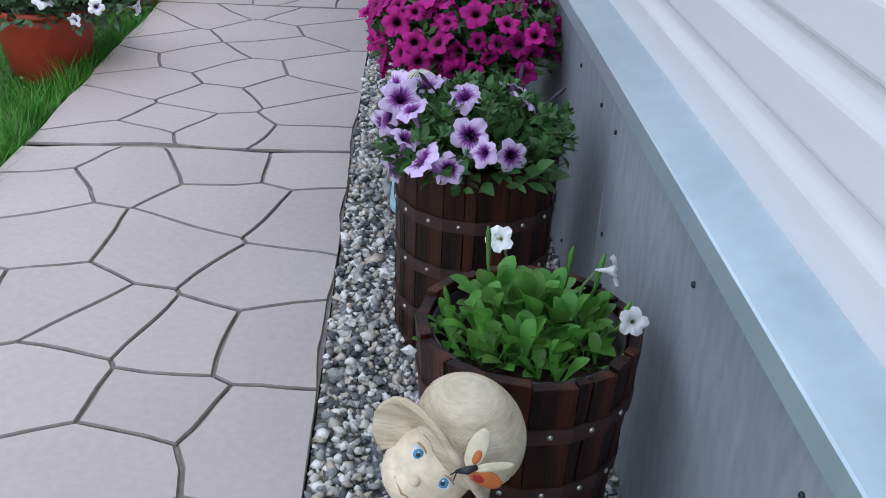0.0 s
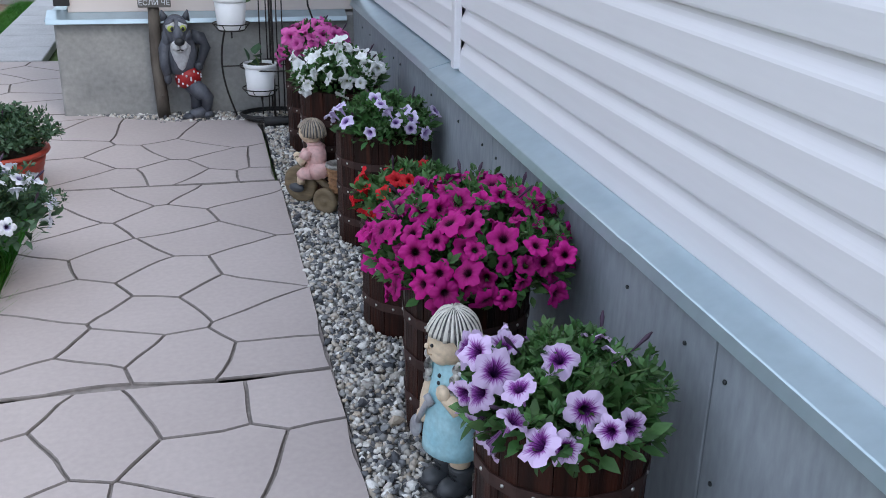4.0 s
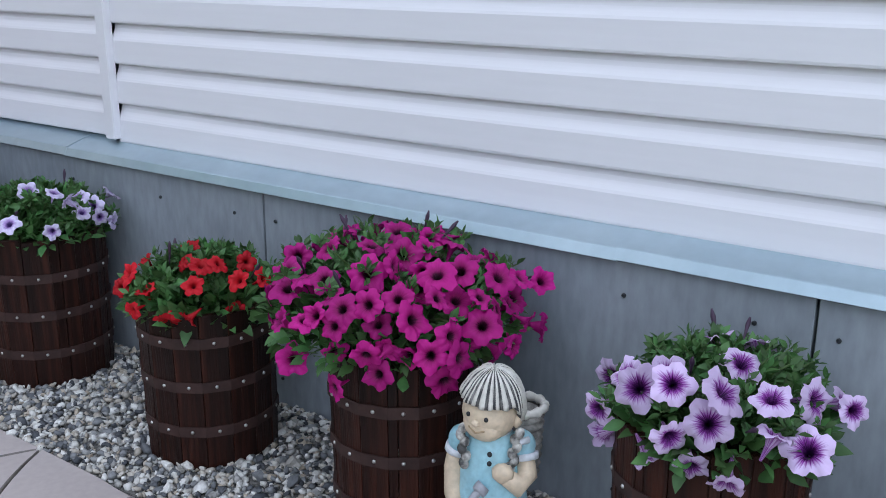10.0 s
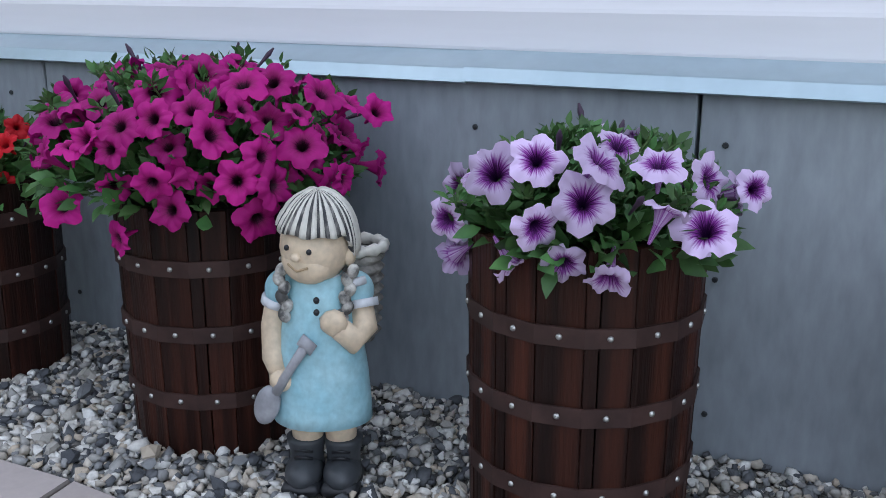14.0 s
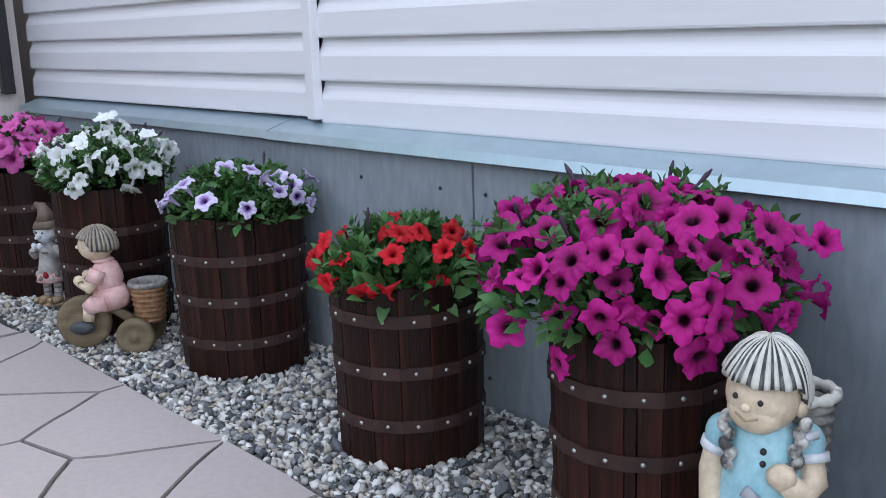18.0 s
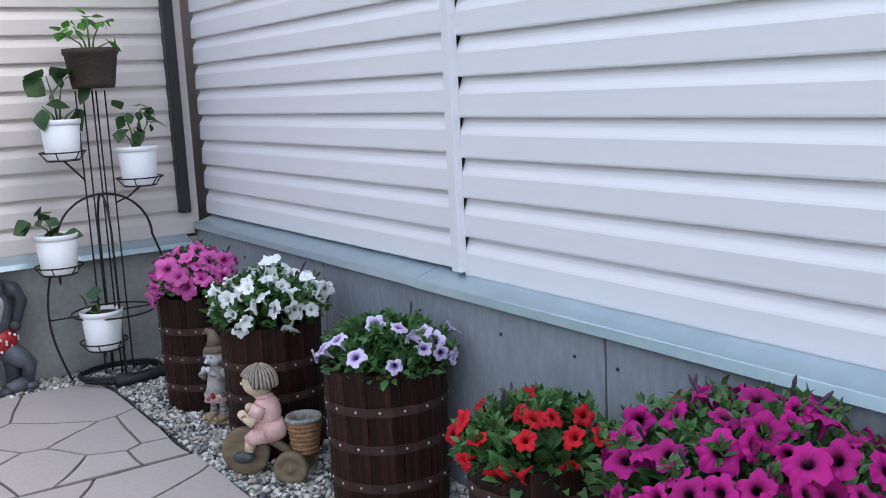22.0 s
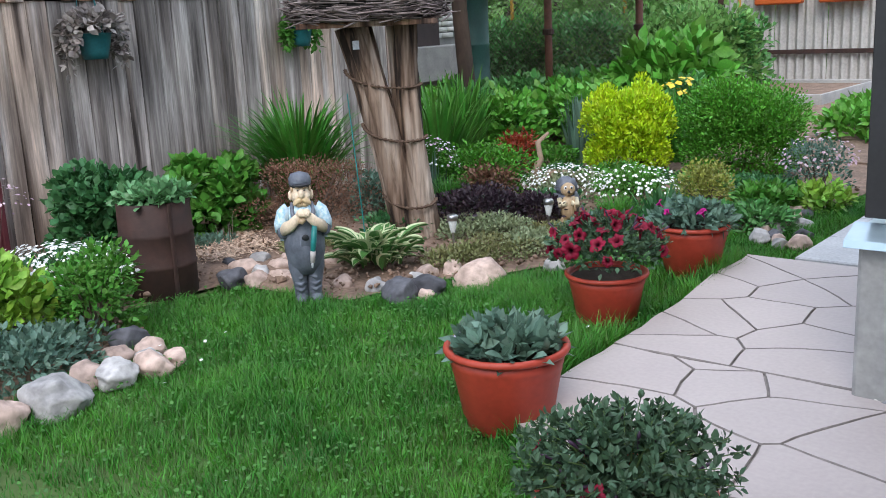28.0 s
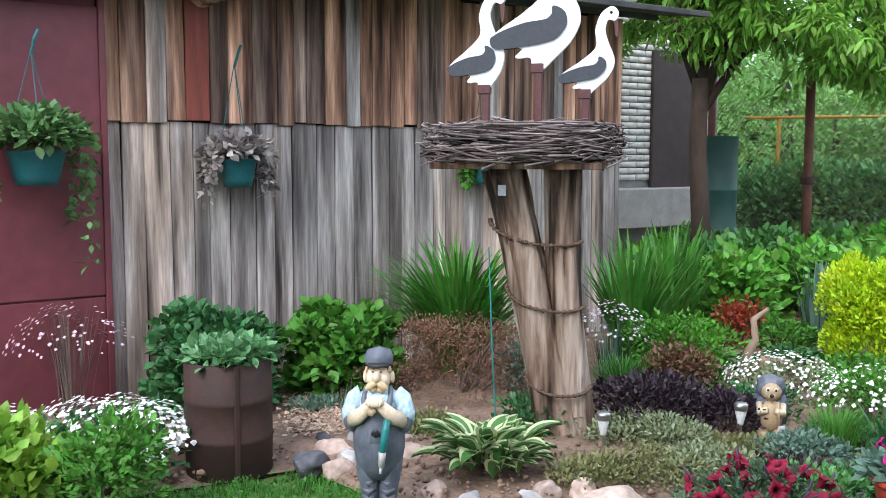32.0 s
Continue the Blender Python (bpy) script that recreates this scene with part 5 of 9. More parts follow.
for face in f.bm.faces:
    if face not in before:
        face.material_index += len(f.mats) - 2
bpy.data.meshes.remove(tmp)
f.done("tricycle_statue", pose(-0.386, 3.394, -0.006, 0, 0, -42), "garden statue of a child in pink on a wooden tricycle")

# small elf figure
f = Figure()
f.ball(F_TAN, (0, 0, 0.008), (0.046, 0.040, 0.012), lump=0.2)
for s in (-1, 1):
    f.ball(F_TAN, (s * 0.022, -0.022, 0.024), (0.017, 0.030, 0.012))
    f.ball(F_TAN, (s * 0.024, -0.050, 0.030), (0.008, 0.010, 0.009), 2)
    f.tube(F_STONE, [(s * 0.020, -0.004, 0.026), (s * 0.020, -0.002, 0.060), (s * 0.018, 0, 0.095)], [0.013, 0.012, 0.015])
    for z in (0.045, 0.062, 0.078):
        f.lathe(F_SHADOWSTONE, [(0.0125, z - 0.003), (0.0148, z), (0.0125, z + 0.003)], Matrix.Translation((s * 0.019, -0.002, 0)), 14, top=False, bottom=False)
# tattered skirt over a rough jacket
f.lathe(F_PINK, [(0.040, 0.080), (0.046, 0.083), (0.040, 0.108), (0.030, 0.128)], None, 24, wob=0.22)
f.lathe(F_STONE, [(0.036, 0.108), (0.041, 0.112), (0.034, 0.140), (0.029, 0.165), (0.027, 0.19), (0.015, 0.205)], None, 24, wob=0.18)
for k in range(14):
    a = k * 0.45
    f.ball((F_STONE, F_SHADOWSTONE, F_RED)[k % 3], (0.038 * math.cos(a), 0.038 * math.sin(a), 0.094 + 0.012 * (k % 2)), (0.009, 0.009, 0.011), 2, lump=0.3)
for s in (-1, 1):
    f.tube(F_STONE, [(s * 0.026, 0, 0.188), (s * 0.046, -0.014, 0.160), (s * 0.030, -0.038, 0.178), (s * 0.010, -0.046, 0.196)], [0.013, 0.013, 0.011, 0.008])
    f.ball(F_WHITE, (s * 0.010, -0.048, 0.200), (0.010, 0.008, 0.011), 2, lump=0.25)
    f.lathe(F_SHADOWSTONE, [(0.012, -0.003), (0.0145, 0), (0.012, 0.003)], Matrix.Translation((s * 0.024, -0.040, 0.180)), 12)
# head with long nose, big ears and shaggy hair
f.ball(F_WHITE, (0, -0.006, 0.232), (0.029, 0.028, 0.031), lump=0.12, freq=4)
f.ball(F_WHITE, (0, -0.038, 0.226), (0.008, 0.016, 0.008), 2)
for s in (-1, 1):
    f.ball(F_BLACK, (s * 0.011, -0.033, 0.238), (0.0035, 0.002, 0.003), 2)
    f.ball(F_STONE, (s * 0.037, 0.0, 0.232), (0.014, 0.005, 0.010), 2, rot=Matrix.Rotation(radians(-s * 25), 3, 'Y'))
for k in range(16):
    a = -0.3 + k * 0.24
    f.ball((F_STONE, F_SHADOWSTONE)[k % 2], (0.030 * math.cos(a), 0.030 * math.sin(a), 0.236 - 0.010 * (k % 3)), (0.009, 0.009, 0.015), 2, lump=0.3)
# soft dark brown cap bent over to one side
f.lathe(F_ELFCAP, [(0.034, 0.248), (0.040, 0.252), (0.036, 0.262), (0.030, 0.272)], None, 20, wob=0.1)
f.tube(F_ELFCAP, [(0, 0, 0.262), (0.0, 0.004, 0.292), (-0.012, 0.006, 0.314), (-0.030, 0.006, 0.318), (-0.044, 0.004, 0.306)], [0.031, 0.023, 0.016, 0.011, 0.005])
f.done("elf_statue", pose(-0.333, 3.943, -0.004, 0, 0, -60), "small pale stone elf statue with a brown cap")

# girl's figure in a woven cap with a butterfly, her head thrown back to one side
f = Figure()
f.ball(F_FACE, (0, -0.008, 0.0), (0.052, 0.054, 0.054), 4)
f.ball(F_FACE, (0, -0.020, -0.026), (0.041, 0.040, 0.032), 4)
f.ball(F_FACE, (-0.001, -0.0625, -0.013), (0.0062, 0.0075, 0.0060), 2)
for q in (-1, 1):
    f.ball(F_FACE, (q * 0.017, -0.030, -0.019), (0.0275, 0.0245, 0.0245), 4)
    f.ball(F_WHITE, (q * 0.0212, -0.0535, 0.008), (0.0088, 0.0050, 0.0080), 3)
    f.ball(F_EYE, (q * 0.0205, -0.0570, 0.008), (0.0060, 0.0028, 0.0062), 2)
    f.ball(F_BLACK, (q * 0.0202, -0.0588, 0.008), (0.0030, 0.0016, 0.0031), 2)
    f.ball(F_WHITE, (q * 0.0202 - 0.0018, -0.0600, 0.0105), (0.0011, 0.0008, 0.0011), 2)
    f.tube(F_TAN, [(q * 0.0125, -0.0560, 0.0140), (q * 0.021, -0.0575, 0.0172), (q * 0.030, -0.0515, 0.0145)], 0.0010, 5)
    f.tube(F_TAN, [(q * 0.012, -0.0575, 0.0235), (q * 0.022, -0.0555, 0.0270), (q * 0.032, -0.0480, 0.0245)], 0.0012, 5)
f.tube(F_TAN, [(-0.018, -0.0545, -0.029), (0, -0.0600, -0.0345), (0.018, -0.0545, -0.029)], 0.0014, 7)
# hair combed back under the cap
for k in range(12):
    a = radians(-84 + k * 15.2)
    f.tube((F_LOCKBROWN, F_STRAW)[k % 2], [(0.050 * math.sin(a), -0.056 * math.cos(a), 0.044), (0.053 * math.sin(a), -0.060 * math.cos(a), 0.033), (0.053 * math.sin(a + 0.14), -0.056 * math.cos(a + 0.14), 0.024)], [0.006, 0.005, 0.0015], 7)


def cap():
    """A full crown worked in bands from side to side, every other band plaited in fine slanting strands."""
    bm = f.bm
    across, along = 200, 110
    grid = []
    for j in range(along + 1):
        p = radians(-52 + 250 * j / along)
        row = []
        for i in range(across + 1):
            q = radians(-86 + 172 * i / across)
            d = Vector((math.sin(q), -math.cos(q) * math.cos(p), math.cos(q) * math.sin(p)))
            u = j / along * 11
            rib = u - math.floor(u)
            ridge = math.sin(math.pi * rib) ** 0.7
            strand = math.sin(i * 1.9 + (rib - 0.5) * (5 if int(u) % 2 else -5)) * ridge
            k = 1 + 0.010 * ridge + 0.009 * strand * (1.0 if int(u) % 3 else 0.15)
            row.append(bm.verts.new(Vector((0.068 * d.x, 0.004 + 0.072 * d.y, 0.060 * d.z)) * k + Vector((0.003, 0, 0.052))))
        grid.append(row)
    for a, b in zip(grid, grid[1:]):
        for i in range(across):
            bm.faces.new((a[i], a[i + 1], b[i + 1], b[i]))


def brim():
    """A peak round the front of the cap that flares up and outwards to one side, with a ridged rolled edge."""
    bm = f.bm
    edge = [(-0.044, -0.034, -0.026), (-0.062, -0.040, -0.026), (-0.082, -0.044, -0.010), (-0.090, -0.048, 0.012), (-0.081, -0.062, 0.034), (-0.055, -0.086, 0.050), (-0.015, -0.098, 0.050), (0.024, -0.092, 0.042), (0.056, -0.070, 0.032), (0.072, -0.036, 0.022), (0.070, 0.0, 0.016)]
    n = 60
    outer = [np.interp(np.linspace(0, len(edge) - 1, n + 1), np.arange(len(edge)), [p[k] for p in edge]) for k in range(3)]
    outer = np.column_stack([np.convolve(np.pad(o, 4, mode="edge"), np.ones(9) / 9, "valid") for o in outer])
    rows = []
    for t, lift in ((0.0, 0.0), (0.3, -0.003), (0.6, -0.005), (0.88, -0.003), (0.95, -0.004), (1.02, 0.001), (1.0, 0.006), (0.93, 0.0045), (0.86, 0.006), (0.79, 0.0035), (0.72, 0.005), (0.5, 0.004), (0.25, 0.006), (0.0, 0.010)):
        row = []
        for i in range(n + 1):
            a = radians(-100 + 200 * i / n)
            inner = Vector((0.058 * math.sin(a), 0.002 - 0.060 * math.cos(a), 0.036 + 0.006 * math.cos(a)))
            inner = inner.lerp(Vector((-0.036, -0.040, 0.004)), max(0.0, 1 - i / 22) ** 0.7)
            p = inner.lerp(Vector(outer[i]), t)
            row.append(bm.verts.new(p + Vector((0, 0, lift))))
        rows.append(row)
    for a, b in zip(rows, rows[1:] + rows[:1]):
        for i in range(n):
            bm.faces.new((a[i], a[i + 1], b[i + 1], b[i]))
    for i in (0, n):
        bm.faces.new([r[i] for r in rows])


f._wrap(F_STRAW, cap)
f._wrap(F_STRAW, brim)
BC = Vector((0.019, -0.103, 0.052))
f.tube(F_BLACK, [BC + Vector((-0.006, 0, -0.010)), BC + Vector((0, -0.003, 0)), BC + Vector((0.004, 0, 0.010))], [0.002, 0.0045, 0.003], 8)
for q in (-30, -8):
    f.tube(F_BLACK, [BC + Vector((-0.006, -0.001, -0.009)), BC + Matrix.Rotation(radians(q), 3, 'Y') @ Vector((-0.010, -0.004, -0.015))], 0.0008, 5)
for q, long_, half, body, spot in ((-24, 0.0225, 0.0105, F_CREAM, F_ORANGE), (36, 0.0235, 0.0050, F_CREAM, F_CREAM), (68, 0.0190, 0.0095, F_ORANGE, F_RED)):
    rot = Matrix.Rotation(radians(q), 3, 'Y') @ Matrix.Rotation(radians(-14), 3, 'X')
    f.ball(body, BC + rot @ Vector((0, -0.002, long_ * 1.05)), (half, 0.0020, long_), 3, rot=rot)
    f.ball(spot, BC + rot @ Vector((half * 0.3, -0.0034, long_ * 0.72)), (half * 0.45, 0.0012, long_ * 0.38), 2, rot=rot)
# the head's own axes: sideways and up
side, up = Vector((0.673, -0.401, -0.622)).normalized(), Vector((0.716, 0.139, 0.685)).normalized()
back = up.cross(side)
turn = Matrix((side, back, up)).transposed().to_4x4()
bmesh.ops.transform(f.bm, matrix=Matrix.Translation((-0.001, -0.003, 0.322)) @ turn, verts=f.bm.verts)
f.tube(F_SKIN, [(0, 0.01, 0.22), (0, 0.004, 0.29)], [0.03, 0.028])
f.lathe(F_CREAM, [(0.085, 0.0), (0.085, 0.03), (0.075, 0.10), (0.062, 0.17), (0.050, 0.22), (0.030, 0.245)], None, 30)
for q in (-1, 1):
    f.tube(F_CREAM, [(q * 0.045, 0, 0.21), (q * 0.070, -0.02, 0.16), (q * 0.04, -0.07, 0.14)], [0.022, 0.022, 0.018])
f.done("cap_girl_statue", pose(-0.319, 0.372, 0.002), "garden statue of a girl in a straw cap with butterfly")

# wolf leaning on a post
F_DARKGREY = paint("painted_wolf_dark", (0.035, 0.04, 0.05), c2=(0.06, 0.065, 0.08))
f = Figure()
f.tube(F_GREY, [(0.02, 0, 0.165), (0.085, -0.045, 0.125), (0.115, -0.04, 0.10), (0.105, -0.02, 0.03)], [0.045, 0.042, 0.036, 0.03])
f.tube(F_DARKGREY, [(0.05, 0.01, 0.15), (0.055, 0.0, 0.09), (0.05, -0.01, 0.03)], [0.042, 0.036, 0.032])
f.tube(F_GREY, [(0.10, -0.02, 0.028), (0.06, -0.045, 0.024), (0.01, -0.055, 0.018)], [0.03, 0.028, 0.024])
f.ball(F_DARKGREY, (0.0, -0.06, 0.014), (0.034, 0.03, 0.018))
f.ball(F_GREY, (0.11, -0.03, 0.016), (0.034, 0.036, 0.02))
for k in (-1, 0, 1):
    f.ball(F_BLACK, (-0.030, -0.06 + k * 0.017, 0.010), (0.009, 0.006, 0.005), 2)
f.ball(F_RED, (0.016, 0, 0.195), (0.078, 0.060, 0.058), rot=Matrix.Rotation(radians(-8), 3, 'Y'))
for k in range(16):
    a, z = -2.75 + (k % 8) * 0.33, 0.165 + 0.034 * (k // 8) + 0.012 * ((k * 5) % 3)
    q = math.sqrt(max(0.05, 1 - ((z - 0.195) / 0.058) ** 2))
    f.ball(F_WHITE, (0.016 + 0.077 * q * math.cos(a), 0.060 * q * math.sin(a), z + 0.14 * 0.077 * math.cos(a)), (0.006, 0.006, 0.006), 2)
f.lathe(F_GREY, [(0.070, 0.215), (0.080, 0.26), (0.088, 0.31), (0.082, 0.36), (0.062, 0.40), (0.03, 0.42)], Matrix.Translation((-0.012, 0.005, 0)) @ S((1, 0.72, 1, 1)), 28, wob=0.06)
# white chest narrowing downwards
f.lathe(F_PALE, [(0.006, 0.222), (0.026, 0.25), (0.044, 0.29), (0.056, 0.325), (0.058, 0.35), (0.03, 0.37)], Matrix.Translation((-0.018, -0.038, 0)) @ S((1, 0.62, 1, 1)), 24)
f.tube(F_GREY, [(-0.075, 0, 0.39), (-0.108, -0.008, 0.33), (-0.112, -0.016, 0.26), (-0.102, -0.022, 0.21)], [0.034, 0.034, 0.028, 0.022])
f.ball(F_DARKGREY, (-0.100, -0.026, 0.195), (0.022, 0.02, 0.028), lump=0.1)
f.tube(F_DARKGREY, [(0.05, 0.01, 0.385), (0.105, 0.012, 0.375), (0.125, 0.008, 0.335), (0.085, -0.022, 0.262)], [0.036, 0.033, 0.03, 0.022])
f.ball(F_DARKGREY, (0.078, -0.03, 0.25), (0.024, 0.018, 0.022), lump=0.1)
HC = Vector((-0.036, -0.02, 0.425))
f.ball(F_GREY, HC, (0.072, 0.058, 0.072))
f.ball(F_GREY, HC + Vector((0.006, -0.040, -0.022)), (0.036, 0.042, 0.052))
for s in (-1, 1):
    f.ball(F_GREY, HC + Vector((s * 0.056, -0.004, -0.034)), (0.024, 0.03, 0.042), lump=0.2, freq=4)
    f.ball(F_PALE, HC + Vector((0.010 + s * 0.020, -0.072, -0.066)), (0.030, 0.026, 0.024))
    f.ball(F_PALE, HC + Vector((0.002 + s * 0.034, -0.046, 0.026)), (0.027, 0.014, 0.022), rot=Matrix.Rotation(radians(s * 20), 3, 'Y'))
    f.ball(F_GREY, HC + Vector((0.002 + s * 0.036, -0.040, 0.040)), (0.030, 0.02, 0.012), rot=Matrix.Rotation(radians(s * 24), 3, 'Y'))
    f.ball(F_YELLOW, HC + Vector((0.002 + s * 0.034, -0.057, 0.013)), (0.018, 0.009, 0.016))
    f.ball(F_BLACK, HC + Vector((0.006 + s * 0.030, -0.0655, 0.012)), (0.009, 0.004, 0.010), 2)
    f.lathe(F_DARKGREY, [(0.024, 0), (0.018, 0.022), (0.004, 0.048)], Matrix.Translation(HC + Vector((s * 0.058, 0.005, 0.044))) @ Matrix.Rotation(radians(s * 16), 4, 'Y') @ S((1, 0.6, 1, 1)), 12)
f.ball(F_PALE, HC + Vector((0.010, -0.060, -0.088)), (0.022, 0.018, 0.014))
f.ball(F_BLACK, HC + Vector((0.010, -0.094, -0.044)), (0.029, 0.016, 0.019))
f.tube(F_BLACK, [HC + Vector((0.010, -0.100, -0.058)), HC + Vector((0.010, -0.098, -0.078))], 0.0025, 6)
f.tube(F_BLACK, [HC + Vector((-0.008, -0.090, -0.086)), HC + Vector((0.010, -0.094, -0.080)), HC + Vector((0.028, -0.090, -0.086))], 0.0022, 6)
f.done("wolf_statue", pose(-0.865, 4.865, -0.002, 0, 0, 4) @ S((0.86, 1, 1.04, 1)), "garden statue of a grey wolf in red spotted shorts")

# sign on a log post
M_BARK = mat("bark", (0.14, 0.12, 0.10), (0.06, 0.05, 0.042), scale=14, rough=0.9, bump=1.0, bscale=40, stretch=(1, 1, 0.4))
M_BOARD = mat("sign_board", (0.16, 0.15, 0.14), (0.08, 0.075, 0.07), scale=9, rough=0.8, bump=0.5, bscale=40, stretch=(0.3, 1, 2))
signpost = thing("signpost", pose(-0.99, 4.885, -0.01), "rough log post with a small painted wooden sign", "sign")
bm = bmesh.new()
add_tube(bm, [(0.006, 0, 0), (0.0, 0.004, 0.15), (-0.008, 0, 0.30), (-0.004, 0, 0.44), (-0.006, 0, 0.555)], [0.033, 0.030, 0.029, 0.028, 0.027], 12)
for v in bm.verts:
    v.co += noise.noise_vector(v.co * 38) * 0.006
for k, (a, z) in enumerate(((0.4, 0.2), (3.6, 0.33), (5.0, 0.12), (2.2, 0.42))):
    add_ball(bm, (0.028 * math.cos(a), 0.028 * math.sin(a), z), 0.008, 1, 0.3)
part("post", bm, M_BARK, signpost, smooth=True)
bm = bmesh.new()
for z, w in ((0.578, 0.155), (0.622, 0.162)):
    add_box(bm, (0.004, -0.034, z), (w, 0.012, 0.044), 0.003)
add_box(bm, (0.0, -0.034, 0.66), (0.055, 0.012, 0.026), 0.004)
board = part("board", bm, M_BOARD, signpost, "grey board with white lettering")


def lettering(text, height, parent, m, material, name="lettering"):
    cu = bpy.data.curves.new("text", 'FONT')
    cu.body, cu.size, cu.align_x, cu.align_y, cu.extrude = text, height, 'CENTER', 'CENTER', 0.0008
    ob = bpy.data.objects.new("text", cu)
    scene.collection.objects.link(ob)
    me = bpy.data.meshes.new_from_object(ob.evaluated_get(bpy.context.evaluated_depsgraph_get()))
    bpy.data.objects.remove(ob)
    t = link(name, me, material, parent)
    t.matrix_local = m
    return t


lettering("ЕСЛИ ЧЁ", 0.034, board, pose(0.004, -0.0415, 0.578, 90, 0, 0), F_WHITE)
lettering("Ты это, Заходи", 0.0205, board, pose(0.004, -0.0415, 0.622, 90, 0, 0), F_WHITE)


# ---- wrought plant stand and its pots ----
M_IRON = mat("dark_iron", (0.022, 0.020, 0.019), (0.04, 0.032, 0.028), scale=30, rough=0.55, bump=0.2, metal=0.4)
M_WPOT = mat("white_plastic", (0.80, 0.81, 0.82), (0.78, 0.79, 0.80), rough=0.35, bump=0.02, grainy=0.015)
M_BPOT = mat("brown_woven_pot", (0.055, 0.038, 0.030), (0.035, 0.024, 0.02), scale=40, rough=0.7, bump=0.8, bscale=60, stretch=(1, 1, 3))
M_GLOSSY = mat("house_leaf", (0.022, 0.06, 0.022), (0.05, 0.10, 0.032), scale=20, rough=0.4, bump=0.1, island=0.3, leaf=0.15)
stand = thing("plant_stand", pose(-0.44, 4.76, 0.0), "dark wrought iron plant stand with curved rods and pot rings", "plant stand")


def rod(pts, r=0.0038, name="rod"):
    bm = bmesh.new()
    add_tube(bm, pts, r, 6)
    return part(name, bm, M_IRON, stand, smooth=True)


def circle_pts(c, r, z, n=24, a0=0.0, a1=2 * math.pi):
    return [(c[0] + r * math.cos(a0 + (a1 - a0) * i / n), c[1] + r * math.sin(a0 + (a1 - a0) * i / n), z) for i in range(n + 1)]


for dx, dy in ((-0.055, 0.0), (-0.02, 0.03), (0.0, -0.03), (0.03, 0.03), (0.055, 0.0)):
    rod([(dx, dy, 0.02), (dx, dy, 0.5), (dx, dy, 1.14)], 0.0032)
for a in (0, 90):
    # a tall loop: two bowed legs that meet in an arch
    ca, sa = math.cos(radians(a)), math.sin(radians(a))
    prof = []
    for i in range(25):
        u = i / 24
        ang = math.pi * u
        rr = 0.185 * math.cos(ang)
        prof.append((rr * ca, rr * sa * 0.5, 0.56 + 0.18 * math.sin(ang)))
    left = [(-0.185 * ca + (-0.06 * ca) * math.sin(math.pi * u), -0.185 * sa * 0.5, 0.56 - 0.54 * u) for u in [k / 14 for k in range(1, 15)]]
    right = [(0.185 * ca + 0.06 * ca * math.sin(math.pi * u), 0.185 * sa * 0.5, 0.56 - 0.54 * u) for u in [k / 14 for k in range(1, 15)]]
    rod(right[::-1] + prof + left, 0.0048, "loop")
rod(circle_pts((0, 0), 0.15, 0.012), 0.0045, "base_ring")
rod(circle_pts((0, 0), 0.16, 0.27), 0.0038, "ring")
rod([(-0.24, 0, 0.27), (0.24, 0, 0.27)], 0.0035, "crossbar")


def white_pot(xyz, r, h, arm):
    """A pot with a rolled rim, in its own ring on the stand."""
    x, y, z = xyz
    lx, ly = x + 0.44, y - 4.76
    for rr, dz in ((r * 1.12, 0.028), (r * 0.78, -0.004)):
        rod(circle_pts((lx, ly), rr, z + dz, 20), 0.003, "pot_ring")
    for k in range(6):
        a = k * math.pi / 3
        rod([(lx + r * 1.12 * math.cos(a), ly + r * 1.12 * math.sin(a), z + 0.028), (lx + r * 0.78 * math.cos(a), ly + r * 0.78 * math.sin(a), z - 0.004)], 0.0022, "pot_ring_spoke")
    rod([(lx, ly, z - 0.006), ((lx + arm[0]) / 2, (ly + arm[1]) / 2, z - 0.045), arm], 0.004, "arm")
    pot = thing("plant_pot", pose(x, y, z + 0.001), "white plastic flower pot in a ring of the stand", "flower pot", "white pots on the stand")
    bm = bmesh.new()
    add_lathe(bm, [(0.0, 0.0), (r * 0.80, 0.0), (r * 0.82, 0.004), (r * 0.95, h - 0.018), (r * 0.90, h - 0.016), (r * 0.78, 0.01)], 28)
    part("body", bm, M_WPOT, pot, smooth=True)
    bm = bmesh.new()
    add_lathe(bm, [(r * 0.95, h - 0.020), (r * 1.0, h - 0.018), (r * 1.02, h), (r * 0.96, h + 0.001), (r * 0.92, h - 0.016)], 28)
    part("rim", bm, M_WPOT, pot, smooth=True)
    bm = bmesh.new()
    bmesh.ops.create_circle(bm, cap_ends=True, segments=20, radius=r * 0.91)
    part("soil", bm, M_SOIL, pot).location = (0, 0, h - 0.014)


def potted(xyz, stems, leaf, seed, label, material=None, droop=0.25):
    """A sparse house plant: a few woody stems, each ending in broad leaves."""
    p = thing("house_plant", pose(*xyz), label, "plant", "plants on the stand")
    nrng = np.random.default_rng(seed)
    for sx, sy, sz, n in stems:
        bm = bmesh.new()
        add_tube(bm, [(sx * 0.12, sy * 0.12, 0), (sx * 0.4, sy * 0.4, sz * 0.55), (sx, sy, sz)], [0.0045, 0.0035, 0.002], 6)
        part("stem", bm, M_STEM, p, smooth=True)
        v, fc = leaf_cloud(nrng, n, (sx, sy, sz), (0.02, 0.02, 0.015), leaf * 1.15, up=-droop, shell=0.5, wide=1.9, rounded=True)
        link("leaf", mesh_np("leaf", v, fc), material or M_GLOSSY, p)


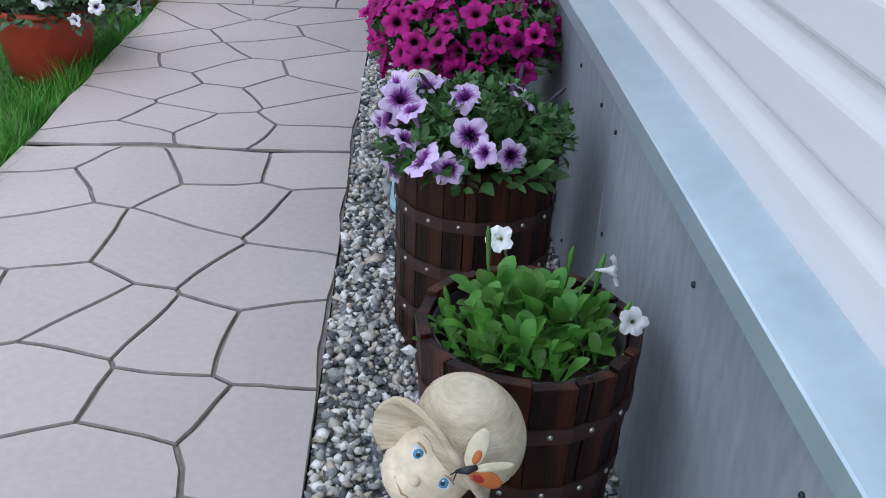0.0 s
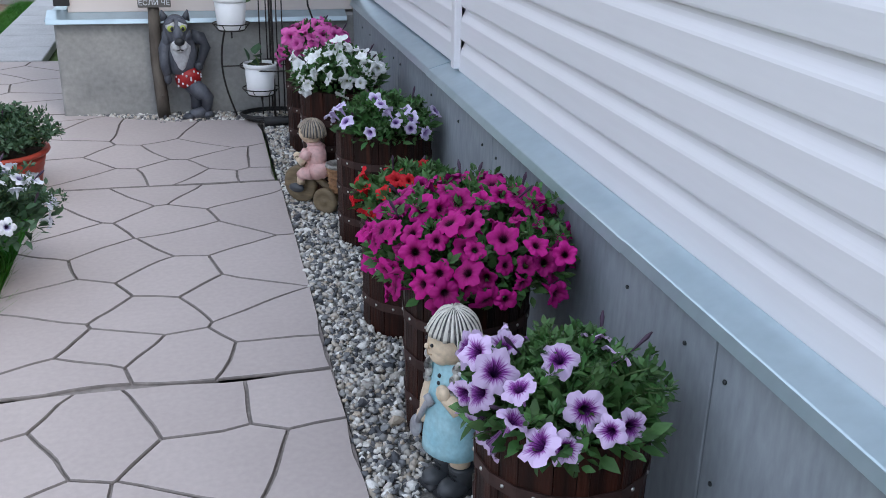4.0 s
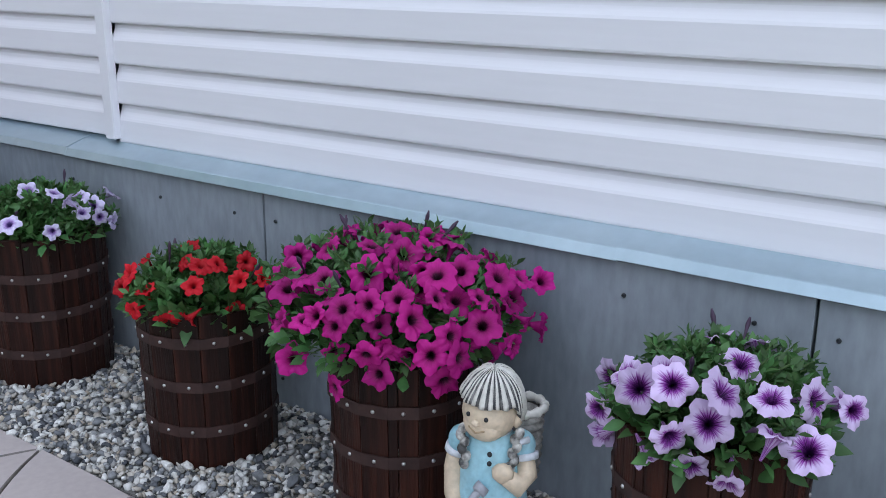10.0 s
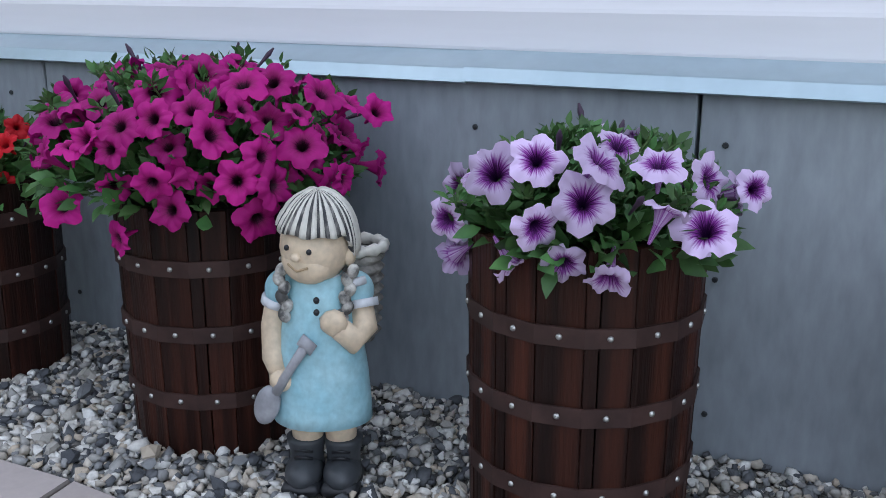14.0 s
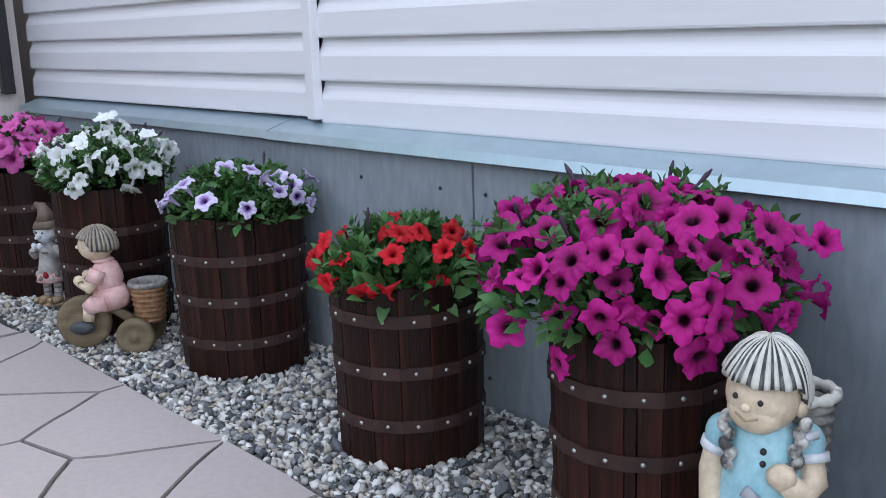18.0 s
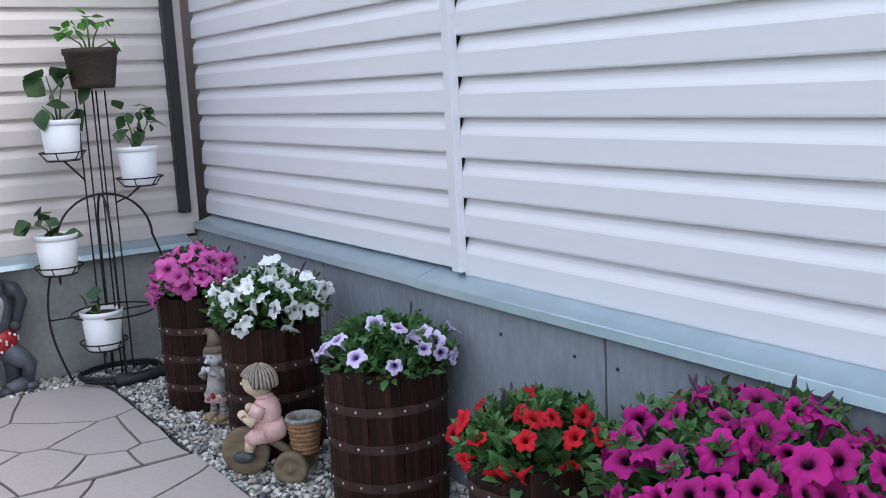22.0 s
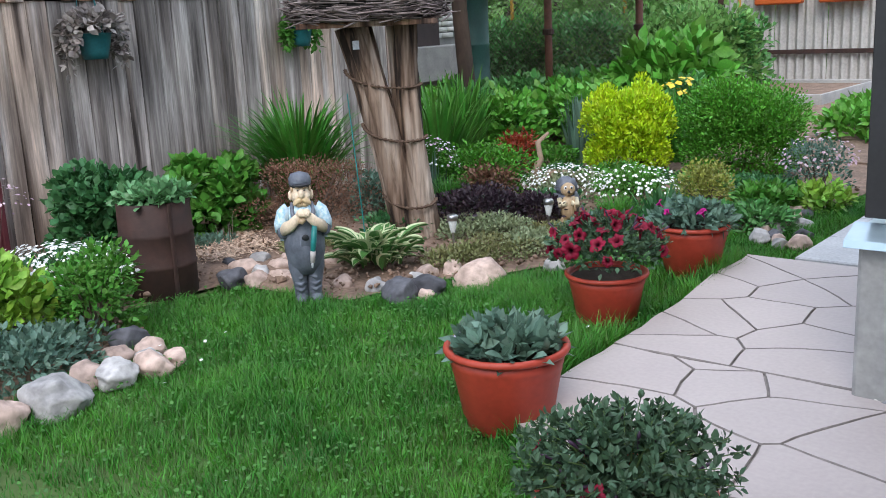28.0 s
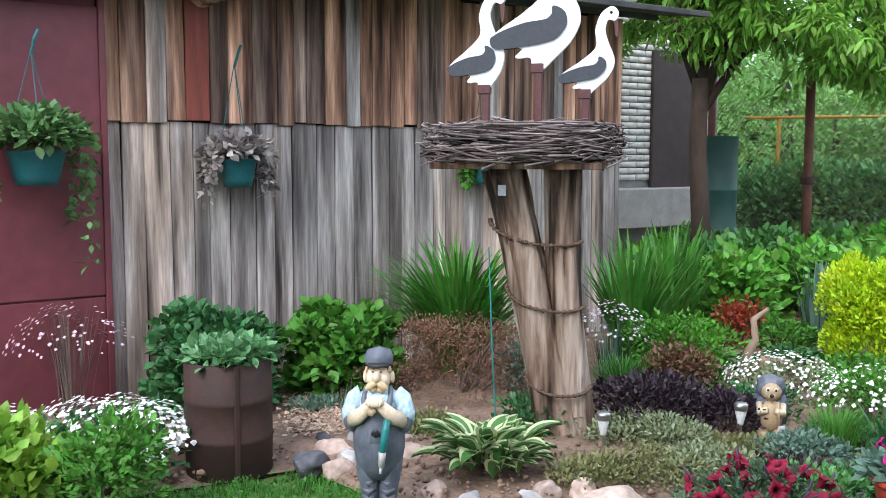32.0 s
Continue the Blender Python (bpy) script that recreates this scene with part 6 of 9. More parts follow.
for xyz, arm in (((-0.565, 4.76, 0.885), (-0.055, 0.0, 0.80)), ((-0.29, 4.735, 0.765), (0.055, 0.0, 0.70)), ((-0.63, 4.74, 0.455), (-0.19, 0.0, 0.44)), ((-0.505, 4.69, 0.145), (-0.055, -0.02, 0.10))):
    white_pot(xyz, 0.080 if xyz[2] < 0.8 else 0.076, 0.15, arm)
potted((-0.565, 4.76, 1.01), [(-0.03, 0, 0.19, 4), (0.02, -0.01, 0.16, 3), (-0.06, -0.02, 0.08, 2), (0.07, -0.01, 0.07, 2)], 0.075, 3, "potted plant with large dark green lobed leaves")
potted((-0.29, 4.735, 0.89), [(-0.04, 0, 0.16, 5), (0.03, 0, 0.17, 6), (0.05, -0.02, 0.12, 5), (-0.01, -0.02, 0.1, 4), (-0.06, 0, 0.1, 3)], 0.042, 4, "potted plant with small drooping green leaves")
potted((-0.63, 4.74, 0.58), [(-0.04, 0, 0.10, 4), (-0.07, -0.01, 0.08, 4), (0.02, 0, 0.03, 3)], 0.055, 5, "young potted plant with a leaning green stem")
potted((-0.505, 4.69, 0.27), [(-0.02, 0, 0.06, 3), (-0.05, 0, 0.03, 2)], 0.05, 6, "small succulent cutting in a white pot", M_LEAF_DULL)
basket = thing("basket_pot", pose(-0.425, 4.755, 1.148), "dark brown woven pot on top of the stand", "flower pot")
bm = bmesh.new()
add_lathe(bm, [(0.0, 0.0), (0.078, 0.0), (0.082, 0.02), (0.098, 0.125), (0.104, 0.13), (0.104, 0.15), (0.094, 0.15), (0.09, 0.12)], 30, wob=0.02)
part("body", bm, M_BPOT, basket, smooth=True)
bm = bmesh.new()
bmesh.ops.create_circle(bm, cap_ends=True, segments=20, radius=0.092)
part("soil", bm, M_SOIL, basket).location = (0, 0, 0.128)
potted((-0.425, 4.755, 1.275), [(-0.05, 0, 0.10, 6), (0.0, 0, 0.14, 7), (0.05, 0, 0.12, 5), (-0.09, 0, 0.08, 5), (0.08, -0.02, 0.05, 4)], 0.04, 8, "bushy plant of small yellow-green leaves in a woven pot", M_LEAF_BRIGHT)

# black pipe and hose on the gravel by the stand
M_RUBBER = mat("black_rubber", (0.014, 0.014, 0.015), (0.022, 0.022, 0.023), rough=0.6, bump=0.1)
bm = bmesh.new()
add_tube(bm, [(-0.50, 4.60, 0.02), (-0.35, 4.62, 0.022), (-0.14, 4.66, 0.02)], 0.022, 12)
tagged(part("pipe", bm, M_RUBBER, smooth=True), "short black plastic pipe lying on gravel", "pipe")
bm = bmesh.new()
add_tube(bm, [(-0.44 + (0.16 + 0.01 * math.sin(i)) * math.cos(i * 0.35), 4.72 + 0.12 * math.sin(i * 0.35), 0.022 + 0.0006 * i) for i in range(34)], 0.006, 7)
tagged(part("hose", bm, M_RUBBER, smooth=True), "thin black garden hose coiled on gravel", "hose")

# ---- lawn and beds ----
def bed_edge(y):
    """Where the lawn ends against the beds, by y."""
    for a, b, x0, x1 in ((-9, 3.45, -6.5, -6.5), (3.45, 4.25, -3.78, -3.95), (4.25, 5.0, -4.42, -4.35), (5.0, 5.65, -3.62, -3.45), (5.65, 7.3, -3.35, -2.55), (7.3, 9.6, -2.5, -2.3)):
        if a <= y < b:
            return x0 + (x1 - x0) * (y - a) / (b - a)
    return -2.3


def path_edge(y):
    if y < 3.72:
        return -1.432
    if y < 4.3:
        return -1.43 - 0.86 * (y - 3.72) / 0.58
    if y < 6.45:
        return -2.30 - 0.1 * (y - 4.3) / 2.15
    return -2.20


M_CLOVER = mat("clover", (0.045, 0.155, 0.026), (0.075, 0.215, 0.042), scale=3, rough=0.55, bump=0, island=0.3, leaf=0.2)
BLADE_V = [(-0.5, 0, 0), (0.5, 0, 0), (0.38, 0.10, 0.5), (-0.38, 0.10, 0.5), (0.0, 0.42, 1.0)]
BLADE_F = [(0, 1, 2), (0, 2, 3), (3, 2, 4)]


def grass(n, pick, height, width, seed, lean=0.35):
    rng = np.random.default_rng(seed)
    xy = pick(rng, n)
    k = len(xy)
    a = rng.uniform(0, 2 * np.pi, k)
    c, s = np.cos(a), np.sin(a)
    h = height * rng.uniform(0.45, 1.25, k) * (0.8 + 0.3 * np.sin(xy[:, 0] * 5.1 + 1.3) * np.sin(xy[:, 1] * 4.3) + 0.28 * np.sin(xy[:, 0] * 17 + 3 * np.sin(xy[:, 1] * 7)) * np.sin(xy[:, 1] * 19 + 2 * np.sin(xy[:, 0] * 9)))
    w = width * rng.uniform(0.7, 1.4, k)
    ln = lean + rng.uniform(0, 0.9, k)
    m = np.zeros((k, 3, 3))
    m[:, 0, 0], m[:, 1, 0] = c * w, s * w
    m[:, 0, 1], m[:, 1, 1] = -s * h * ln * 2, c * h * ln * 2
    m[:, 2, 2] = h
    m[:, 2, 1] = -h * ln * 0.25
    return scatter(BLADE_V, BLADE_F, m, np.column_stack([xy, np.full(k, -0.066)]))


def pick_lawn(y0, y1):
    def pick(rng, n):
        y = rng.uniform(y0, y1, n)
        lo = np.array([max(bed_edge(v), -5.6) for v in y])
        hi = np.array([path_edge(v) for v in y])
        x = lo + (hi - lo) * rng.random(n)
        return np.column_stack([x, y])
    return pick


def pick_edge(rng, n):
    """Longer tufts along the path and round the pots."""
    y = rng.uniform(0.9, 6.4, n)
    return np.column_stack([np.array([path_edge(v) for v in y]) - np.abs(rng.normal(0, 0.05, n)) + 0.004, y])


v, f = join_np([grass(72000, pick_lawn(3.3, 5.7), 0.064, 0.0032, 1), grass(46000, pick_lawn(1.2, 3.4), 0.07, 0.0033, 2), grass(22000, pick_lawn(5.6, 9.5), 0.07, 0.005, 3),
                grass(6500, pick_edge, 0.13, 0.005, 4, 0.25)])
tagged(link("grass", mesh_np("grass", v, f), M_GRASS), "short green lawn grass with longer tufts along the path", "grass", kind="stuff")
crng = np.random.default_rng(9)
cxy = pick_lawn(2.2, 5.6)(crng, 6000)
cm = turns(crng, crng.normal(size=(len(cxy), 3)) * 0.35 + np.array([0, 0, 1.0]), crng.uniform(0.007, 0.013, len(cxy)))
v, f = scatter([(0, 0, 0), (0.6, 0.35, 0.1), (0.35, 1, 0.05), (-0.35, 1, 0.05), (-0.6, 0.35, 0.1)], [(0, 1, 2), (0, 2, 3), (0, 3, 4)], cm, np.column_stack([cxy, crng.uniform(-0.045, -0.012, len(cxy))]))
tagged(link("clover", mesh_np("clover", v, f), M_CLOVER), "low clover leaves spread through the lawn", "clover", kind="stuff")
DISC_V = [(0, 0, 0.15)] + [(math.cos(k * math.pi / 4) * (1 if k % 2 else 0.7), math.sin(k * math.pi / 4) * (1 if k % 2 else 0.7), 0) for k in range(8)]
DISC_F = [(0, k + 1, (k + 1) % 8 + 1) for k in range(8)]
M_PETAL = mat("small_white_petal", (0.74, 0.75, 0.74), (0.66, 0.68, 0.66), rough=0.6, bump=0, island=0.12)
M_LILAC = mat("small_lilac_petal", (0.42, 0.28, 0.36), (0.58, 0.44, 0.48), rough=0.6, bump=0, island=0.2)
cxy = pick_lawn(2.4, 5.4)(crng, 16)
v, f = scatter(DISC_V, DISC_F, turns(crng, crng.normal(size=(16, 3)) * 0.3 + np.array([0, 0, 1.0]), np.full(16, 0.008)), np.column_stack([cxy, np.full(16, 0.0)]))
tagged(link("clover_flowers", mesh_np("clover_flowers", v, f), M_PETAL), "scattered tiny white clover flowers in the lawn", "flower", kind="stuff")

bm = bmesh.new()
ys = [3.45 + 0.1 * k for k in range(63)]
rows = [[bm.verts.new((bed_edge(y) - 0.05 + (-5.97 - bed_edge(y)) * u, y, -0.055 + 0.05 * math.sin(u * 3) * (1 if u > 0 else 0) + 0.02 * noise.noise((u * 8, y * 3, 2)))) for u in (0, 0.1, 0.3, 0.6, 1.0)] for y in ys]
for a, b in zip(rows, rows[1:]):
    for i in range(4):
        bm.faces.new((a[i], a[i + 1], b[i + 1], b[i]))
tagged(part("flower_bed", bm, M_EARTH, smooth=True), "bare brown earth of the flower beds", "earth", kind="structure")
vegetable = bmesh.new()
add_box(vegetable, (-4.6, 14.0, -0.04), (9.0, 9.0, 0.04))
tagged(part("vegetable_plot", vegetable, M_EARTH), "dug brown earth of the vegetable plot", "earth", kind="structure")


# ---- plants ----
def greens(name, c1, c2, **kw):
    return mat(name, c1, c2, scale=kw.pop("scale", 8), rough=kw.pop("rough", 0.5), bump=0, island=kw.pop("island", 0.35), leaf=kw.pop("leaf", 0.2), hue=kw.pop("hue", 0.012))


G_DARK = greens("leaf_dark", (0.034, 0.128, 0.042), (0.064, 0.195, 0.062))
G_FRESH = greens("leaf_mid", (0.058, 0.195, 0.024), (0.11, 0.30, 0.042))
G_BOX = greens("leaf_box", (0.052, 0.20, 0.016), (0.115, 0.34, 0.03))
G_BORDER = greens("leaf_border", (0.075, 0.25, 0.03), (0.145, 0.38, 0.05))
G_BORDER_DARK = greens("leaf_border_dark", (0.065, 0.205, 0.055), (0.115, 0.295, 0.08))
G_GOLD = greens("leaf_gold", (0.56, 0.68, 0.014), (0.36, 0.58, 0.022), island=0.25)
G_LIME = greens("leaf_lime", (0.264, 0.432, 0.048), (0.168, 0.360, 0.048))
G_BLADE = greens("leaf_blade", (0.042, 0.175, 0.02), (0.085, 0.27, 0.038))
G_BLUE = greens("leaf_blue", (0.085, 0.165, 0.125), (0.14, 0.23, 0.165))
G_PURPLE = greens("leaf_purple", (0.022, 0.014, 0.022), (0.045, 0.025, 0.035), hue=0.0)
G_BROWN = greens("leaf_brown", (0.169, 0.081, 0.052), (0.260, 0.143, 0.091), hue=0.0)
G_RED = greens("leaf_red", (0.26, 0.035, 0.02), (0.34, 0.07, 0.03), hue=0.0)
G_SILVER = greens("leaf_silver", (0.19, 0.25, 0.14), (0.27, 0.30, 0.16))
G_STRAW = greens("leaf_straw", (0.21, 0.20, 0.085), (0.15, 0.18, 0.07))
G_YCON = greens("leaf_dwarf_conifer", (0.34, 0.34, 0.07), (0.22, 0.26, 0.06))
G_TREE = greens("leaf_tree", (0.13, 0.30, 0.04), (0.24, 0.46, 0.07), leaf=0.4)
G_FAR = greens("leaf_far", (0.14, 0.29, 0.075), (0.23, 0.41, 0.12), leaf=0.38)
M_TWIG = mat("twig", (0.16, 0.12, 0.095), (0.09, 0.07, 0.055), scale=20, rough=0.85, bump=0.4)
M_TRUNK = mat("tree_bark", (0.085, 0.055, 0.042), (0.045, 0.03, 0.024), scale=9, rough=0.9, bump=0.9, bscale=30, stretch=(1, 1, 0.4))


def shrub(name, x, y, z0, radii, material, label, n=1400, leaf=0.05, lumps=7, seed=1, wide=1.0, up=0.4, stems=7, category="bush", group="", loose=0.55, plume=0.0):
    """A shrub: thin branches from the ground and a crown of overlapping leafy lumps with gaps."""
    base = thing(name, pose(x, y, z0), label, category, group)
    nrng, rng = np.random.default_rng(seed), random.Random(seed)
    r = np.array(radii)
    rd = wide >= 1.3
    sets = [leaf_cloud(nrng, n // 3, (0, 0, r[2] * 0.95), r * 0.8, leaf, up=up, shell=0.35, wide=wide, base=-0.75, rounded=rd),
            leaf_cloud(nrng, n // 3, (0, 0, r[2] * 0.5), r * (0.92, 0.92, 0.55), leaf, up=up, shell=0.6, wide=wide, base=-0.95, rounded=rd)]
    tips = []
    for k in range(lumps):
        a, e = 2 * math.pi * (k + rng.random() * 0.7) / lumps, rng.uniform(-0.15, 1.2)
        c = np.array([math.cos(a) * math.cos(e) * r[0] * loose, math.sin(a) * math.cos(e) * r[1] * loose, r[2] * (0.95 + loose * math.sin(e))])
        s = rng.uniform(0.42, 0.62) * (0.55 / loose) ** 1.2
        sets.append(leaf_cloud(nrng, (n * 2 // 3) // lumps, c, r * s * np.array([1 - 0.45 * plume, 1 - 0.45 * plume, 1 + 0.45 * plume]), leaf, up=up, shell=0.45, wide=wide, base=-0.6, rounded=rd))
        tips.append(c)
    v, f = join_np(sets)
    v[:, 2] = np.maximum(v[:, 2], 0.005)
    link("foliage", mesh_np("foliage", v, f), material, base, smooth=rd)
    if stems:
        bm = bmesh.new()
        for c in tips[:stems]:
            add_tube(bm, [(c[0] * 0.15, c[1] * 0.15, -0.02), (c[0] * 0.5, c[1] * 0.5, c[2] * 0.5), tuple(c)], [0.012, 0.008, 0.004], 5)
        part("branchwork", bm, M_TWIG, base)["kind"] = "stuff"
    return base


def tuft(name, x, y, z0, n, height, spread, material, label, width=0.012, seed=1, arch=0.6, category="grass clump"):
    """A clump of arching blades from one crown."""
    base = thing(name, pose(x, y, z0), label, category)
    rng = np.random.default_rng(seed)
    a = rng.uniform(0, 2 * np.pi, n)
    tilt = rng.uniform(0.05, 1.0, n) ** 1.2 * spread
    h = height * rng.uniform(0.55, 1.1, n)
    segs = 7
    vs = []
    d = np.column_stack([np.cos(a), np.sin(a), np.zeros(n)])
    side = np.column_stack([-np.sin(a), np.cos(a), np.zeros(n)])
    p = d * rng.uniform(0, 0.06, (n, 1)) * (1 + spread)
    bend = arch * rng.uniform(0.35, 1.25, n) * (0.5 + tilt)
    twist = rng.normal(0, 0.35, n)
    for k in range(segs + 1):
        u = k / segs
        lean = tilt * 0.75 + bend * u * u * 1.6
        w = width * 0.5 * (0.55 + 0.9 * u - 0.3 * u * u if u < 0.55 else (1 - u) ** 0.55 * 1.36) + 0.0006
        cross = side * np.cos(twist * u)[:, None] + np.array([0, 0, 1.0]) * np.sin(twist * u)[:, None] * 0.5
        vs.append(np.stack([p - cross * w, p + cross * w], 1))
        p = p + (d * np.sin(lean)[:, None] + np.array([0, 0, 1.0]) * np.cos(lean)[:, None]) * (h / segs)[:, None]
    v = np.stack(vs, 1).reshape(n, -1, 3)
    quad = np.array([(2 * k, 2 * k + 1, 2 * k + 3, 2 * k + 2) for k in range(segs)])
    f = (quad[None] + (np.arange(n) * 2 * (segs + 1))[:, None, None]).reshape(-1, 4)
    link("leaf_blade_mass", mesh_np("leaf_blade_mass", v.reshape(-1, 3), f), material, base)["kind"] = "stuff"
    return base


def heads(base, n, centre, radii, size, material, seed, name="bloom_cover", up=0.8):
    """Many tiny flower heads over a plant."""
    rng = np.random.default_rng(seed)
    d = rng.normal(size=(n, 3))
    d[:, 2] = np.abs(d[:, 2])
    d /= np.linalg.norm(d, axis=1, keepdims=True)
    loc = np.asarray(centre) + d * np.asarray(radii) * rng.uniform(0.85, 1.1, (n, 1))
    v, f = scatter(DISC_V, DISC_F, turns(rng, d + np.array([0.15, -0.45, up]), size * rng.uniform(0.7, 1.3, n)), loc)
    ob = link(name, mesh_np(name, v, f), material, base)
    ob["kind"] = "stuff"


shrub("peony_bush", -5.35, 4.93, -0.06, (0.32, 0.34, 0.27), G_DARK, "rounded dark green broad-leaved bush by the shed", 3000, 0.050, seed=11, wide=1.5)
shrub("hydrangea_bush", -5.35, 5.62, -0.06, (0.30, 0.32, 0.24), G_FRESH, "bright green hydrangea bush with large toothed leaves", 2300, 0.064, seed=12, wide=1.5, lumps=14, loose=0.8)
tuft("daylily", -5.4, 6.40, -0.06, 620, 0.80, 0.75, G_BLADE, "tall arching clump of daylily leaves by the shed", 0.026, seed=13, arch=0.95)
tuft("iris_clump", -5.0, 7.35, -0.06, 130, 0.78, 0.55, G_BLADE, "upright clump of sword-shaped iris leaves", 0.034, seed=14, arch=0.5)
tuft("iris_clump", -5.3, 8.0, -0.06, 150, 0.82, 0.55, G_BLADE, "upright clump of sword-shaped iris leaves", 0.034, seed=15, arch=0.45)
tuft("iris_clump", -4.7, 8.75, -0.06, 120, 0.55, 0.35, G_BLUE, "upright clump of grey-green iris leaves", 0.03, seed=16, arch=0.2)
shrub("spirea_bush", -4.95, 6.05, -0.06, (0.42, 0.46, 0.22), G_BROWN, "low feathery russet brown shrub on bare earth", 6500, 0.015, seed=17, lumps=18, loose=0.85)
shrub("rue_plant", -4.75, 6.42, -0.06, (0.18, 0.2, 0.17), G_BLUE, "soft blue-green herb beside the stump", 800, 0.03, seed=18)
shrub("sedum_plant", -5.05, 5.35, -0.06, (0.17, 0.17, 0.05), G_BLUE, "low grey-green rosette plant on bare earth", 400, 0.035, seed=19, stems=0)
tuft("dry_heads", -4.98, 5.42, -0.06, 14, 0.2, 0.3, M_TWIG, "thin dry stalks with seed heads", 0.006, seed=20)
cand = shrub("candytuft", -4.75, 4.25, -0.06, (0.36, 0.36, 0.15), G_DARK, "low mound covered in small white flowers", 900, 0.035, seed=21, category="flower")
heads(cand, 760, (0, 0, 0.15), (0.36, 0.37, 0.15), 0.012, M_PETAL, 5)
cand = shrub("candytuft", -5.0, 3.75, -0.06, (0.32, 0.36, 0.14), G_DARK, "low mound covered in small white flowers", 600, 0.035, seed=121, category="flower")
heads(cand, 560, (0, 0, 0.14), (0.32, 0.37, 0.15), 0.012, M_PETAL, 6)
shrub("lime_bush", -4.42, 3.82, -0.06, (0.24, 0.24, 0.20), G_LIME, "yellow-green leafy bush behind the stones", 900, 0.06, seed=22, wide=1.2)
shrub("lime_bush", -4.22, 4.15, -0.06, (0.20, 0.20, 0.21), G_FRESH, "fresh green fine-leaved bush behind the stones", 1500, 0.034, seed=23)
shrub("sage_mat", -4.05, 3.70, -0.06, (0.30, 0.36, 0.08), G_BLUE, "low grey-green mat of leaves inside the stone edge", 1500, 0.038, seed=24, stems=0, category="plant")
shrub("sage_mat", -4.2, 3.2, -0.06, (0.36, 0.36, 0.07), G_BLUE, "low grey-green mat of leaves inside the stone edge", 1100, 0.038, seed=25, stems=0, category="plant")
tuft("rocket_stalks", -5.6, 4.35, -0.06, 60, 0.55, 0.3, M_TWIG, "thin stalks with pale pink flower specks", 0.005, seed=26, arch=0.2, category="flower")
heads(bpy.data.objects["rocket_stalks"], 190, (0, 0, 0.36), (0.26, 0.26, 0.2), 0.009, M_LILAC, 7)
tuft("lily_leaves", -5.0, 3.35, -0.06, 60, 0.4, 0.6, G_DARK, "dark green strap leaves among white flowers", 0.03, seed=27, arch=0.5)
shrub("barberry", -4.02, 6.50, -0.06, (0.30, 0.32, 0.15), G_PURPLE, "low dark purple barberry bush", 2000, 0.030, seed=28)
shrub("barberry", -3.75, 6.72, -0.06, (0.17, 0.18, 0.12), G_PURPLE, "small dark purple barberry bush", 900, 0.028, seed=128)
shrub("juniper", -4.50, 7.22, -0.06, (0.32, 0.34, 0.22), G_BOX, "rounded green juniper with a brown dry front", 2600, 0.030, seed=29, lumps=9)
shrub("juniper", -4.36, 7.05, -0.06, (0.20, 0.24, 0.16), G_BROWN, "dry brown twiggy side of a juniper", 1300, 0.028, seed=30)
pw = tuft("pink_flower_clump", -4.75, 6.95, -0.06, 60, 0.36, 0.35, G_BLUE, "airy clump of pale pink and white flowers", 0.008, seed=31, arch=0.2, category="flower")
heads(pw, 130, (0, 0, 0.27), (0.19, 0.19, 0.19), 0.009, M_LILAC, 8)
heads(pw, 110, (0, 0, 0.27), (0.19, 0.19, 0.19), 0.008, M_PETAL, 9, "white_bloom_cover")
tuft("soft_grass", -4.42, 6.72, -0.06, 420, 0.26, 0.55, G_BLADE, "soft clump of fine green leaves", 0.005, seed=32)
shrub("red_maple", -4.95, 8.25, -0.06, (0.15, 0.15, 0.19), G_RED, "small rust red shrub behind driftwood", 700, 0.035, seed=33)
dz = shrub("snow_in_summer", -4.0, 7.42, -0.06, (0.28, 0.30, 0.12), G_SILVER, "silvery mound covered in tiny white flowers", 900, 0.028, seed=34, category="flower")
heads(dz, 330, (0, 0, 0.12), (0.29, 0.31, 0.13), 0.009, M_PETAL, 10)
dz = shrub("snow_in_summer", -3.46, 7.32, -0.06, (0.26, 0.28, 0.15), G_FRESH, "green mound covered in tiny white flowers", 1100, 0.028, seed=35, category="flower")
heads(dz, 240, (0, 0, 0.15), (0.28, 0.3, 0.15), 0.009, M_PETAL, 11)
tuft("chives", -3.32, 6.86, -0.06, 520, 0.20, 0.5, G_FRESH, "fine bright green tuft beside the hedgehog", 0.004, seed=36)
tuft("lily_leaves", -3.15, 7.05, -0.06, 50, 0.24, 0.7, G_DARK, "broad pale-edged leaves beside white flowers", 0.03, seed=37, arch=0.4)
shrub("golden_bush", -4.10, 8.42, -0.06, (0.34, 0.36, 0.36), G_GOLD, "bright golden yellow upright bush", 13000, 0.030, lumps=26, seed=38, up=1.0, loose=0.8, plume=0.7)
shrub("box_bush", -3.40, 8.80, -0.06, (0.48, 0.50, 0.37), G_BOX, "dense clipped round green bush", 26000, 0.025, lumps=24, seed=39, up=0.7)
shrub("dwarf_conifer", -3.08, 7.48, -0.06, (0.19, 0.2, 0.17), G_YCON, "small knobbly bronze-yellow dwarf conifer", 1500, 0.024, lumps=10, seed=40)
shrub("strawberry_plant", -2.75, 7.55, -0.06, (0.20, 0.2, 0.10), G_FRESH, "low bright green leafy plant at the lawn edge", 500, 0.05, seed=41, wide=1.4, stems=0, category="plant")
shrub("strawberry_plant", -2.5, 7.75, -0.06, (0.18, 0.2, 0.10), G_LIME, "low variegated leafy plant at the lawn edge", 400, 0.05, seed=42, wide=1.4, stems=0, category="plant")
